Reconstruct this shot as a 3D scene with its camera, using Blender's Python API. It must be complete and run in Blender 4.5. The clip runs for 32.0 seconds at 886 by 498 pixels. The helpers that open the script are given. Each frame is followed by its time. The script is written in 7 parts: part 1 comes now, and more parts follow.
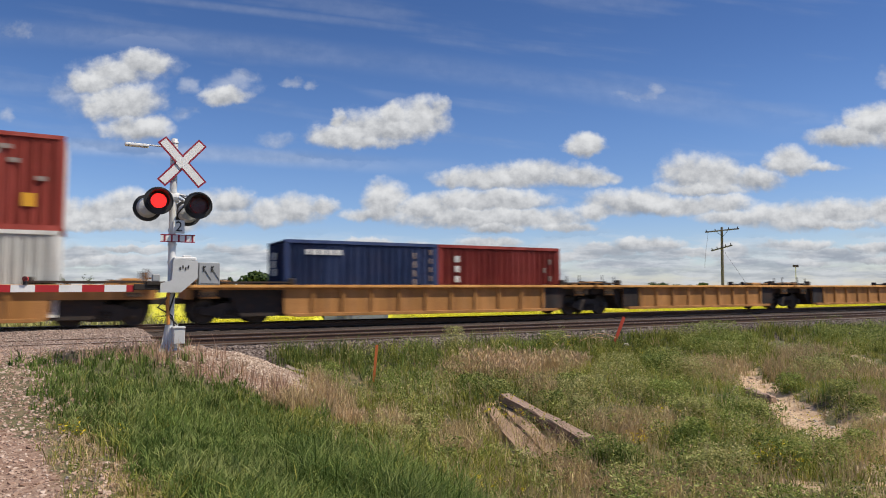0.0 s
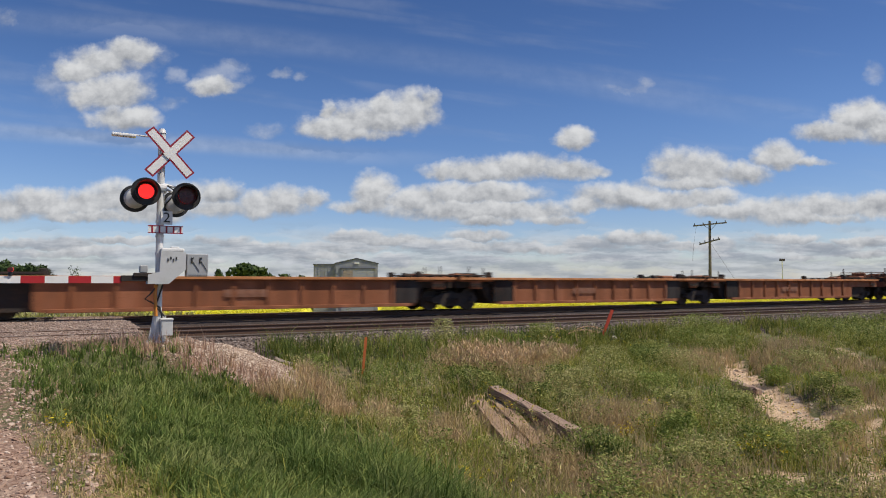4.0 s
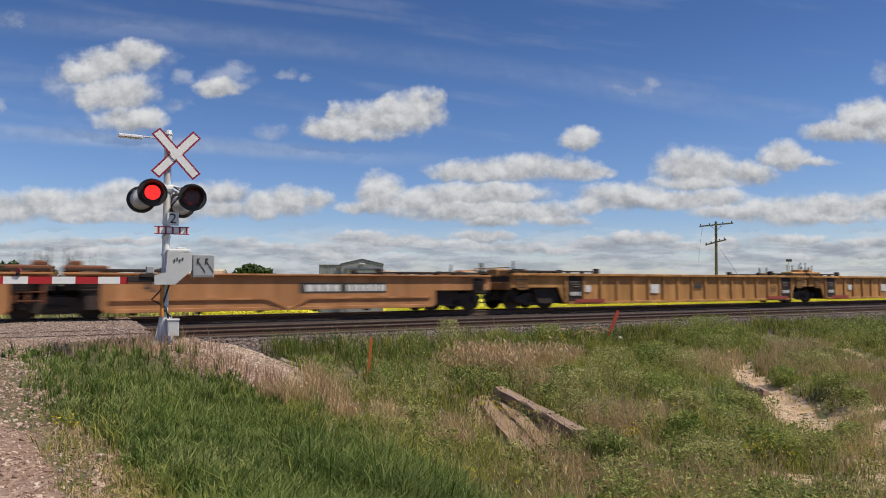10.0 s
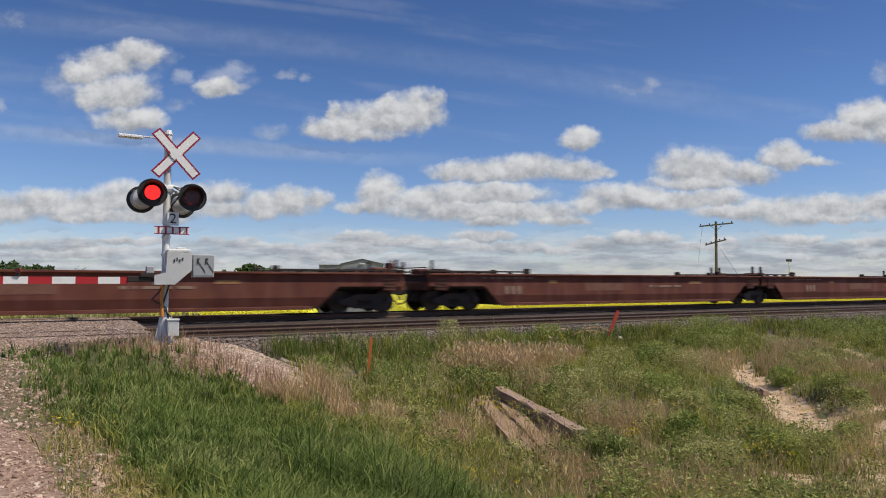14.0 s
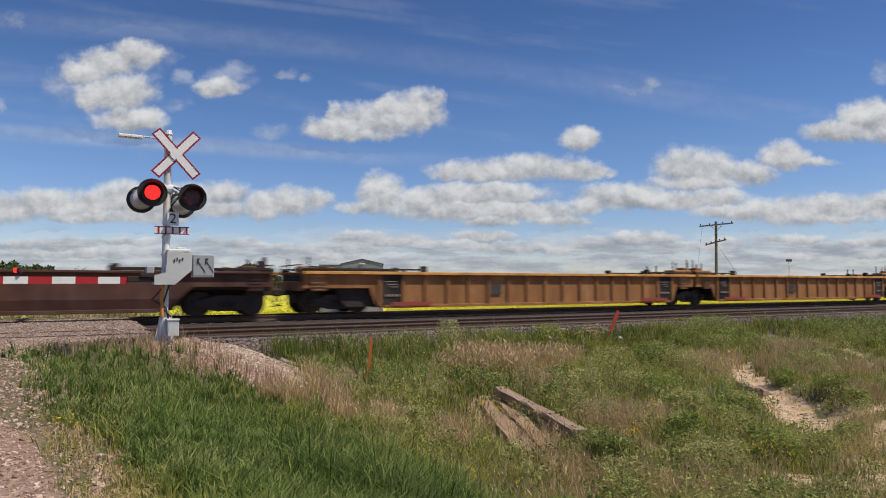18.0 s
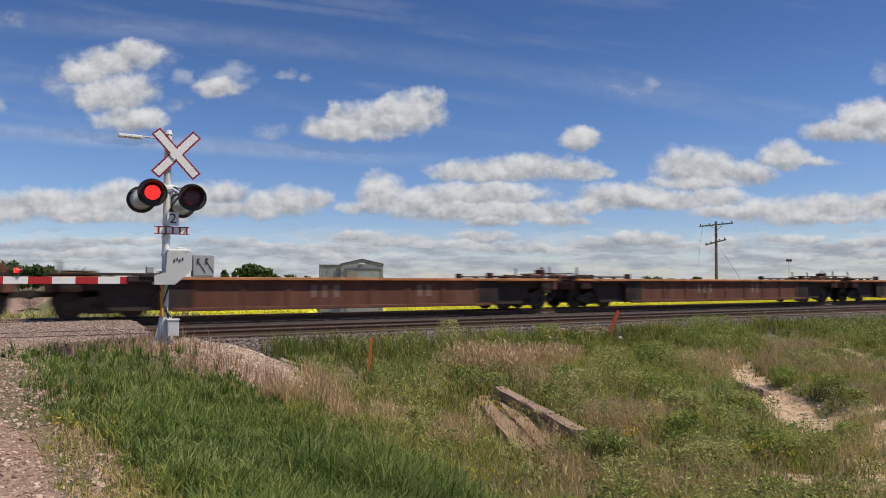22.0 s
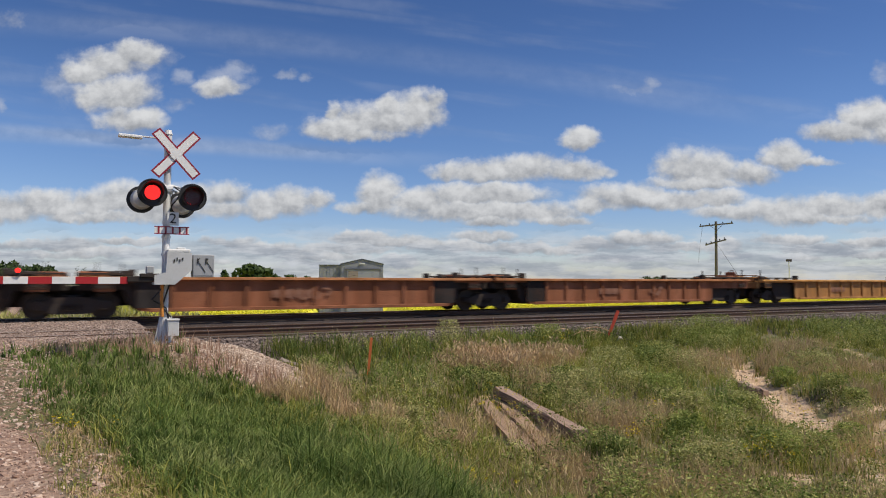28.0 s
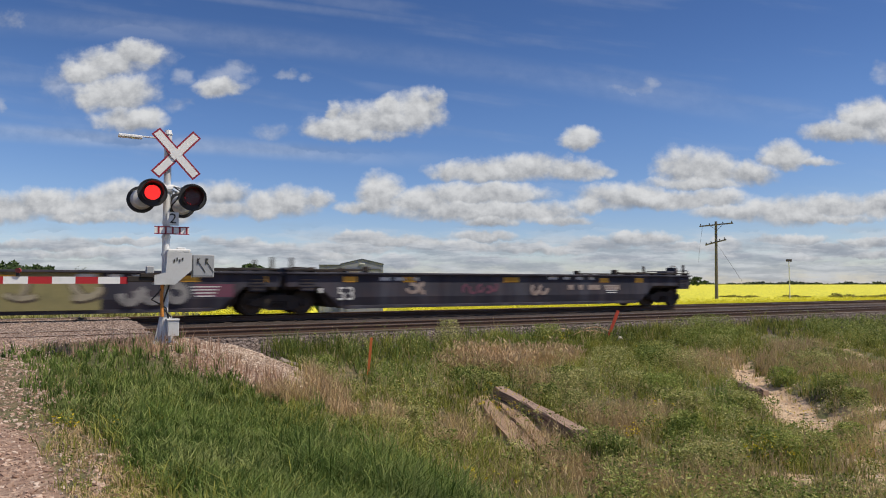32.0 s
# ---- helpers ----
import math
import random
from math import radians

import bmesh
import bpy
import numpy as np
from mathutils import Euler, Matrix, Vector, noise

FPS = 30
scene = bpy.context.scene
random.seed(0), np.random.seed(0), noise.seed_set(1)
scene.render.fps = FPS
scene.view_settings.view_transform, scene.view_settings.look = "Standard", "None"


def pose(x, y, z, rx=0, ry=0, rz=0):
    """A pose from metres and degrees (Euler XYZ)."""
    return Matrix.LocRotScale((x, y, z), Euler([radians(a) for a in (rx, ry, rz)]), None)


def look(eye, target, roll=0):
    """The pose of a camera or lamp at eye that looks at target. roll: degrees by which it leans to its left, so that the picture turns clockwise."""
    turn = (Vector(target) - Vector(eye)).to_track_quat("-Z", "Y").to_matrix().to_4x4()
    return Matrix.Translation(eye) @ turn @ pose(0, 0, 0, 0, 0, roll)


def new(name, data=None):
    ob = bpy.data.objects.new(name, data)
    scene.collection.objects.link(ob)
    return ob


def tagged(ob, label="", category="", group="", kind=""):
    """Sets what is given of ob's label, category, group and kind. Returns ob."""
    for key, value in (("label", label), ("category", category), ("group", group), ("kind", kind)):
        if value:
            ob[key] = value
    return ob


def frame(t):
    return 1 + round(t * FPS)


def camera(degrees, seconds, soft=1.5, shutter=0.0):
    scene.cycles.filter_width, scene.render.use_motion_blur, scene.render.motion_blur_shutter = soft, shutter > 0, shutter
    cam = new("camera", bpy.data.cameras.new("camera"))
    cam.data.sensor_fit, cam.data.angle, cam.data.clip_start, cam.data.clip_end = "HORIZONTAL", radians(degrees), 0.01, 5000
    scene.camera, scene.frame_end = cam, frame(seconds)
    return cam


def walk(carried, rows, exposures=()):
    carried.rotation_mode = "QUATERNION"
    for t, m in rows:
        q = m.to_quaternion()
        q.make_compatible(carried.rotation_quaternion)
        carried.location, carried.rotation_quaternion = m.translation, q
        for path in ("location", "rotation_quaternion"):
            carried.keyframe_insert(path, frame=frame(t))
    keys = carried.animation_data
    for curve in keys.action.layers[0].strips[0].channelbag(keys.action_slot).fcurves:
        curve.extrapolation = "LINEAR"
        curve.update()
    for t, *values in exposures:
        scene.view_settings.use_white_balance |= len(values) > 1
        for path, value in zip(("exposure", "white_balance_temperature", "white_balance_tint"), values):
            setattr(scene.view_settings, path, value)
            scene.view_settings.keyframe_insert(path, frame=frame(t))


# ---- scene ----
# The camera stands still on the road's shoulder; only its first seconds settle.
F = 1145.0
EYE = (0.0, 0.0, 1.13)
cam = camera(2 * math.degrees(math.atan(784 / F)), 32.0, 1.05, 0.30)


def aim(side, lift, roll=0.0):
    return look(EYE, (-side / F, 1.0, EYE[2] + (61 + lift) / F), roll)


walk(cam, [(0.0, aim(9, 12.2, -0.2)), (0.25, aim(7.2, 7, -0.1)), (0.5, aim(5, 3)), (0.75, aim(2, 1)), (1.0, aim(-1, 0)),
           (1.5, aim(-6, -1.3)), (2.0, aim(-9.2, -2.6)), (2.5, aim(-11, -2.8)), (3.0, aim(-12.2, -1.8)),
           (3.5, aim(-12, -1.5)), (5.0, aim(-1.0, -0.2)), (5.5, aim(0, 0)), (6.5, aim(0, 0)), (32.0, aim(0, 0))],
     exposures=[(0.0, 0.02), (0.5, -0.05), (1.2, -0.12), (32.0, -0.12)])

# ---- sky and sun ----
SUN_EL, SUN_AZ = radians(57), radians(105)   # azimuth from +Y towards +X
sun = new("sun", bpy.data.lights.new("sun", "SUN"))
sun.data.energy, sun.data.angle, sun.data.color = 4.9, radians(0.55), (1.0, 0.91, 0.765)
to_sun = Vector((math.sin(SUN_AZ) * math.cos(SUN_EL), math.cos(SUN_AZ) * math.cos(SUN_EL), math.sin(SUN_EL)))
sun.matrix_world = look(to_sun * 50, (0, 0, 0))


class Nodes:
    """Short hand for node trees."""

    def __init__(self, tree):
        self.tree = tree

    def add(self, kind):
        return self.tree.nodes.new("ShaderNode" + kind)

    def put(self, socket, value):
        if isinstance(value, bpy.types.NodeSocket):
            self.tree.links.new(value, socket)
        else:
            socket.default_value = value

    def math(self, op, a, b=0.0, c=0.0, clamp=False):
        node = self.add("Math")
        node.operation, node.use_clamp = op, clamp
        for socket, value in zip(node.inputs, (a, b, c)):
            self.put(socket, value)
        return node.outputs[0]

    def ramp(self, value, lo, hi, to_lo=0.0, to_hi=1.0):
        node = self.add("MapRange")
        node.interpolation_type = "SMOOTHSTEP"
        for socket, v in zip(node.inputs, (value, lo, hi, to_lo, to_hi)):
            self.put(socket, v)
        return node.outputs[0]

    def mix(self, f, a, b, mode="MIX"):
        node = self.add("Mix")
        node.data_type, node.blend_type = "RGBA", mode
        self.put(node.inputs[0], f)
        self.put(node.inputs[6], a if isinstance(a, bpy.types.NodeSocket) else (*a, 1))
        self.put(node.inputs[7], b if isinstance(b, bpy.types.NodeSocket) else (*b, 1))
        return node.outputs[2]

    def noise(self, vector, scale, detail=4, rough=0.55, stretch=None, distort=0.0):
        if stretch:
            m = self.add("Mapping")
            self.put(m.inputs[0], vector)
            m.inputs["Scale"].default_value = stretch
            vector = m.outputs[0]
        n = self.add("TexNoise")
        self.put(n.inputs["Vector"], vector)
        n.inputs["Scale"].default_value, n.inputs["Detail"].default_value = scale, detail
        n.inputs["Roughness"].default_value, n.inputs["Distortion"].default_value = rough, distort
        return n.outputs["Fac"]


def cloud_group():
    """One cloud: how dense it is at a place of the sky, and how high in the cloud that place is."""
    tree = bpy.data.node_groups.new("cloud", "ShaderNodeTree")
    face = tree.interface
    for nm, kind in (("U", "NodeSocketFloat"), ("V", "NodeSocketFloat"), ("CU", "NodeSocketFloat"), ("CV", "NodeSocketFloat"),
                     ("RU", "NodeSocketFloat"), ("RV", "NodeSocketFloat"), ("Weight", "NodeSocketFloat"), ("Dense", "NodeSocketFloat"), ("High", "NodeSocketFloat")):
        face.new_socket(nm, in_out="INPUT", socket_type=kind)
    for nm in ("Dense", "High", "U", "V"):
        face.new_socket(nm, in_out="OUTPUT", socket_type="NodeSocketFloat")
    n = Nodes(tree)
    i, o = tree.nodes.new("NodeGroupInput"), tree.nodes.new("NodeGroupOutput")
    du = n.math("DIVIDE", n.math("SUBTRACT", i.outputs[0], i.outputs[2]), i.outputs[4])
    dv = n.math("DIVIDE", n.math("SUBTRACT", i.outputs[1], i.outputs[3]), i.outputs[5])
    flat = n.math("MULTIPLY", n.math("MINIMUM", dv, 0.0), 0.75)     # flatter base
    d = n.math("SUBTRACT", i.outputs[6], n.math("ADD", n.math("MULTIPLY", du, du),
                                       n.math("ADD", n.math("MULTIPLY", dv, dv), n.math("MULTIPLY", flat, flat))))
    more = n.ramp(n.math("SUBTRACT", d, i.outputs[7]), -0.45, 0.45)
    high = n.add("Mix")
    high.data_type = "FLOAT"
    n.put(high.inputs[0], more), n.put(high.inputs[2], i.outputs[8]), n.put(high.inputs[3], dv)
    most = n.math("MAXIMUM", d, i.outputs[7])
    tree.links.new(most, o.inputs[0])
    tree.links.new(high.outputs[0], o.inputs[1])
    for k in (0, 1):        # hands the place on, so that one cloud is worked out after the other
        tree.links.new(n.math("MULTIPLY_ADD", high.outputs[0] if k else most, 1e-7, i.outputs[k]), o.inputs[2 + k])
    return tree


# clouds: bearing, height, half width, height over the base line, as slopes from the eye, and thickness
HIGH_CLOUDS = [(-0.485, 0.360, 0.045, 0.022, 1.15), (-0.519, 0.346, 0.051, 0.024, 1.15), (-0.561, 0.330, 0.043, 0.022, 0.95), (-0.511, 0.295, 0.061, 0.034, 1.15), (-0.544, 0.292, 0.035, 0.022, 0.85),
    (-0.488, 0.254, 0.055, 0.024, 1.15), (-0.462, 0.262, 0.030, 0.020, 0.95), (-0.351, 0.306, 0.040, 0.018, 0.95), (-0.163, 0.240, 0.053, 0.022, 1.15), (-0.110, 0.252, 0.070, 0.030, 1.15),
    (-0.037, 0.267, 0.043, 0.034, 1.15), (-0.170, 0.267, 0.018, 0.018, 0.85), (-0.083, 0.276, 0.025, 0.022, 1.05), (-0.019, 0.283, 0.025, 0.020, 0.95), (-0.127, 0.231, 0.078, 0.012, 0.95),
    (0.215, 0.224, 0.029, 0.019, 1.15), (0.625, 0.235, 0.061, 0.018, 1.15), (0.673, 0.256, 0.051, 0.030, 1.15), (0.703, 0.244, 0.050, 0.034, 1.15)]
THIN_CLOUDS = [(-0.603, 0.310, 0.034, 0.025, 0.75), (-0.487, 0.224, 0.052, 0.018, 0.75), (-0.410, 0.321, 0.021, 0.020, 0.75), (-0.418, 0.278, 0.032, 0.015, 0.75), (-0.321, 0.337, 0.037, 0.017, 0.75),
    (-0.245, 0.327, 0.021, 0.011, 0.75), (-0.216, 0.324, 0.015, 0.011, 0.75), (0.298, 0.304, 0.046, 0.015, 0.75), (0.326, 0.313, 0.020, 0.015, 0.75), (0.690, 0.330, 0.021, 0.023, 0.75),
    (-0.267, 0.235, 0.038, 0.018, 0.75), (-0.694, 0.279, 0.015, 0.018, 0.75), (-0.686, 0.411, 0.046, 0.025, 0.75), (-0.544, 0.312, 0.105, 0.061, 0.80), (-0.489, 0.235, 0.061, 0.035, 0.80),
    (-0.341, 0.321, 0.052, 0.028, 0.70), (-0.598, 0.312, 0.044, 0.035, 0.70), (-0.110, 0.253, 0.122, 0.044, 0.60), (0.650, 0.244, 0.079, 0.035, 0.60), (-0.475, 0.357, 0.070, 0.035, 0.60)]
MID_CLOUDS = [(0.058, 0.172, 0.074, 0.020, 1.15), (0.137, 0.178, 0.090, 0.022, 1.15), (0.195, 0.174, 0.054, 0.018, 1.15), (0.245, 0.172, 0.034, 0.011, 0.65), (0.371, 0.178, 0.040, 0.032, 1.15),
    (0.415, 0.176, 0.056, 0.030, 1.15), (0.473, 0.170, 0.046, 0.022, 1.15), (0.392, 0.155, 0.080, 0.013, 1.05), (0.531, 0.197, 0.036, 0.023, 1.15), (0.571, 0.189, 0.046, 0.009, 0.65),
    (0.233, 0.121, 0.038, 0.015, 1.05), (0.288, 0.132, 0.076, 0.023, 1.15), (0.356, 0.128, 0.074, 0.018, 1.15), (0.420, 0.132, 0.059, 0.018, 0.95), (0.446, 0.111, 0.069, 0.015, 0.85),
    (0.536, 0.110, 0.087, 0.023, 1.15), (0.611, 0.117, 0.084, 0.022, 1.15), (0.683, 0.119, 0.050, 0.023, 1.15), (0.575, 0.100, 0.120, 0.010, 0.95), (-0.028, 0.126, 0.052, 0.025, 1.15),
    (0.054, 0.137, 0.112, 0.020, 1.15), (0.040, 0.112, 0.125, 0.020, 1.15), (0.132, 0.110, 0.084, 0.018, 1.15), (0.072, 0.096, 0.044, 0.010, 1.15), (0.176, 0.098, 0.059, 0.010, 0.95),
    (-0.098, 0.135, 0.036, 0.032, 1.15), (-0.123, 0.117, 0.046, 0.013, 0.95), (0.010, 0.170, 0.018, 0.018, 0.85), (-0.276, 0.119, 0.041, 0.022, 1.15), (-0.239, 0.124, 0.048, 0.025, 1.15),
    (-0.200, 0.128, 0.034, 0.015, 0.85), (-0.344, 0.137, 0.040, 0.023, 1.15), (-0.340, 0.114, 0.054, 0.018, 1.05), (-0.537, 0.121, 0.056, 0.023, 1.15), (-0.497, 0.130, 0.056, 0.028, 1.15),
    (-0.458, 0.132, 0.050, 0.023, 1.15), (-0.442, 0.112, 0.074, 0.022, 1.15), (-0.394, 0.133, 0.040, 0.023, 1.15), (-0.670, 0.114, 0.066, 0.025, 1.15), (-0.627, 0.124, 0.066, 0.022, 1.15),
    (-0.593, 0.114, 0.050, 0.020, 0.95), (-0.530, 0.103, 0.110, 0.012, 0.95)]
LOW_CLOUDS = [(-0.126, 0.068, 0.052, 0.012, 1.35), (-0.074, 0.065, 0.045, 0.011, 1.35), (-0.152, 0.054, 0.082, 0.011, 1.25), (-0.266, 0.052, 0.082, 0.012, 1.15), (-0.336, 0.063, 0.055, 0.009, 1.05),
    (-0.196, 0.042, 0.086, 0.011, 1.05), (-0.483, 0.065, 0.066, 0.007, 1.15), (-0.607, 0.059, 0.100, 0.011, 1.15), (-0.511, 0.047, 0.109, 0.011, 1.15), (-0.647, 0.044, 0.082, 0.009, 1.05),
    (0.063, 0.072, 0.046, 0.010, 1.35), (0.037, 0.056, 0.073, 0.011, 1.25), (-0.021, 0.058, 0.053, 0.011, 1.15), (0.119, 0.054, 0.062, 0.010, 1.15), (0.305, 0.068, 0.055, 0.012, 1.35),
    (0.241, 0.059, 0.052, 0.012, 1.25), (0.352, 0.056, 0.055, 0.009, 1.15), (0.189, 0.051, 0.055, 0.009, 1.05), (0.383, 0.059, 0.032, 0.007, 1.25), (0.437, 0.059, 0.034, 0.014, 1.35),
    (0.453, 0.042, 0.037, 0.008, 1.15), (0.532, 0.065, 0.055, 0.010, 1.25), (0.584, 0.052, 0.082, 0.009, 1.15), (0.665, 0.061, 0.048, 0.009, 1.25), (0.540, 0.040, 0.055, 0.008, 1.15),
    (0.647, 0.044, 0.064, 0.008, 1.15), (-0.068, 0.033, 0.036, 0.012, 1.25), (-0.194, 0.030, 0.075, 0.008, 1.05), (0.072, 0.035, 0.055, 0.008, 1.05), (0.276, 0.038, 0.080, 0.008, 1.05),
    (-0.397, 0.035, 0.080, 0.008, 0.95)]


def make_world():
    world = bpy.data.worlds.new("sky")
    world.use_nodes = True
    scene.world = world
    tree = world.node_tree
    tree.nodes.clear()
    n = Nodes(tree)
    sky = n.add("TexSky")
    sky.sky_type, sky.sun_disc, sky.sun_elevation, sky.sun_rotation = "NISHITA", False, SUN_EL, SUN_AZ
    sky.altitude, sky.air_density, sky.dust_density, sky.ozone_density = 500.0, 1.0, 0.35, 2.2
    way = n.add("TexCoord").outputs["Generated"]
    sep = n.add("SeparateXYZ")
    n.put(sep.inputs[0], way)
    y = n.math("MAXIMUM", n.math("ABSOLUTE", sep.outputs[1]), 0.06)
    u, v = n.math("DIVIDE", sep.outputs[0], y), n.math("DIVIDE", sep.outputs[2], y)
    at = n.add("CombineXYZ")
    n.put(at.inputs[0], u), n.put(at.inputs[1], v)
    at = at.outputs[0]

    def billow(where):
        return n.math("ADD", n.math("MULTIPLY", n.math("SUBTRACT", n.noise(where, 15.0, 4, 0.6, stretch=(1, 1.35, 1)), 0.5), 1.9),
                      n.math("MULTIPLY", n.math("SUBTRACT", n.noise(where, 44.0, 4, 0.58), 0.5), 0.95))
    puff = billow(at)
    lit = n.add("Mapping")
    n.put(lit.inputs[0], at)
    lit.inputs["Location"].default_value = (0.006, 0.015, 0.0)
    relief = n.math("SUBTRACT", puff, billow(lit.outputs[0]))       # brighter where the billows face the sun
    wob, wob2 = n.noise(at, 20.0, 4, 0.6, stretch=(1, 1.4, 1)), n.noise(at, 24.0, 4, 0.6, stretch=(1.3, 1, 1))
    u2 = n.math("ADD", u, n.math("MULTIPLY", n.math("SUBTRACT", wob, 0.5), 0.045))
    v2 = n.math("ADD", v, n.math("MULTIPLY", n.math("SUBTRACT", wob2, 0.5), 0.022))
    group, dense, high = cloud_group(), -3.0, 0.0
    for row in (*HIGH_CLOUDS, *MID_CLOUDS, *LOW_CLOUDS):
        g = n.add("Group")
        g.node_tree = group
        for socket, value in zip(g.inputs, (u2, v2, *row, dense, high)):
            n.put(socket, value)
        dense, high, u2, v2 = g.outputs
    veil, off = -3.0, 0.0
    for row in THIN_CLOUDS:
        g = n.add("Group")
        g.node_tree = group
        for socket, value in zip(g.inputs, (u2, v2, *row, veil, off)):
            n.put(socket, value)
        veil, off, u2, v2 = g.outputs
    veil = n.math("MULTIPLY", n.ramp(n.math("ADD", veil, n.math("MULTIPLY", puff, 1.1)), -0.25, 1.15), 0.42)
    body = n.math("ADD", dense, puff)
    cover = n.ramp(body, -0.62, 0.86)
    # broken layer towards the horizon
    layer = n.noise(at, 1.0, 6, 0.6, stretch=(7.0, 34.0, 1.0))
    band = n.math("MULTIPLY", n.ramp(v, -0.03, 0.010), n.ramp(v, 0.105, 0.045))
    low = n.math("MULTIPLY", n.ramp(n.math("ADD", layer, n.math("MULTIPLY", band, 0.13)), 0.47, 0.68), band)
    low = n.math("MULTIPLY", low, 0.80)
    shade = n.math("ADD", n.math("MULTIPLY", high, 0.27), n.math("ADD", n.math("MULTIPLY", puff, 0.10), n.math("MULTIPLY", relief, 0.50)))
    white = n.mix(n.ramp(shade, -0.62, 0.48), (0.27, 0.29, 0.33), (0.83, 0.84, 0.855))
    lowcol = n.mix(n.ramp(n.noise(at, 1.0, 5, 0.6, stretch=(9.0, 60.0, 1.0)), 0.40, 0.62), (0.34, 0.39, 0.47), (0.66, 0.70, 0.76))
    # thin streaks of high cloud
    turn = n.add("Mapping")
    n.put(turn.inputs[0], at)
    turn.inputs["Rotation"].default_value[2] = radians(8)
    grain = n.ramp(n.noise(turn.outputs[0], 1.0, 4, 0.55, stretch=(2.2, 16.0, 1.0)), 0.30, 0.75)
    streak = n.math("MULTIPLY", n.ramp(grain, 0.45, 1.0), n.math("MULTIPLY", n.ramp(v, 0.05, 0.15), 0.10))
    for mid, slope, bow, wide, dim, end in ((0.349, -0.14, -0.07, 0.030, 0.13, 0.62), (0.191, -0.066, 0.0, 0.020, 0.26, 0.10), (0.407, -0.123, 0.0, 0.010, 0.14, 0.10)):
        line = n.math("ADD", mid, n.math("MULTIPLY", u, n.math("ADD", slope, n.math("MULTIPLY", u, bow))))
        off = n.math("ABSOLUTE", n.math("SUBTRACT", v, line))
        one = n.math("MULTIPLY", n.ramp(off, wide, wide * 0.1), n.math("MULTIPLY", n.ramp(u, end, end - 0.35), n.math("MULTIPLY", n.math("ADD", grain, 0.45), dim)))
        streak = n.math("MAXIMUM", streak, one)
    bg_sky, bg_cloud = n.add("Background"), n.add("Background")
    hsv = n.add("HueSaturation")
    hsv.inputs["Saturation"].default_value = 1.16
    n.put(hsv.inputs["Color"], n.mix(1.0, sky.outputs[0], (0.97, 0.955, 1.10), "MULTIPLY"))
    n.put(bg_sky.inputs[0], n.mix(n.ramp(v, 0.22, 0.48), hsv.outputs[0], n.mix(1.0, hsv.outputs[0], (0.80, 0.82, 0.86), "MULTIPLY")))
    bg_sky.inputs[1].default_value = 0.105
    haze = n.mix(low, white, lowcol)
    n.put(bg_cloud.inputs[0], haze)
    bg_cloud.inputs[1].default_value = 0.92
    amount = n.math("MAXIMUM", n.math("MAXIMUM", cover, low), n.math("MAXIMUM", veil, streak))
    mixer = n.add("MixShader")
    n.put(mixer.inputs[0], amount)
    tree.links.new(bg_sky.outputs[0], mixer.inputs[1]), tree.links.new(bg_cloud.outputs[0], mixer.inputs[2])
    out = n.add("OutputWorld")
    tree.links.new(mixer.outputs[0], out.inputs[0])


make_world()

# ---- materials ----
def material(name):
    m = bpy.data.materials.new(name)
    m.use_nodes = True
    n = Nodes(m.node_tree)
    return m, n, m.node_tree.nodes["Principled BSDF"]


def bump(n, shader, height, strength, distance=0.02):
    b = n.add("Bump")
    b.inputs["Strength"].default_value, b.inputs["Distance"].default_value = strength, distance
    n.put(b.inputs["Height"], height)
    n.put(shader.inputs["Normal"], b.outputs[0])


def plain(name, c, rough=0.6, metal=0.0, vary=0.35, scale=6.0, grain=60.0, relief=0.15, dirt=(0.10, 0.085, 0.07), dirty=0.25):
    """A surface with grain, stains and a fine relief."""
    m, n, s = material(name)
    at = n.add("TexCoord").outputs["Object"]
    stain, fine = n.noise(at, scale, 5, 0.6), n.noise(at, grain, 3, 0.6)
    col = n.mix(n.math("MULTIPLY", n.ramp(fine, 0.3, 0.75), vary), c, tuple(v * 0.6 for v in c))
    col = n.mix(n.math("MULTIPLY", n.ramp(stain, 0.48, 0.72), dirty), col, dirt)
    n.put(s.inputs["Base Color"], col)
    n.put(s.inputs["Roughness"], n.ramp(stain, 0.3, 0.7, rough - 0.08, min(1, rough + 0.12)))
    s.inputs["Metallic"].default_value = metal
    bump(n, s, fine, relief)
    return m


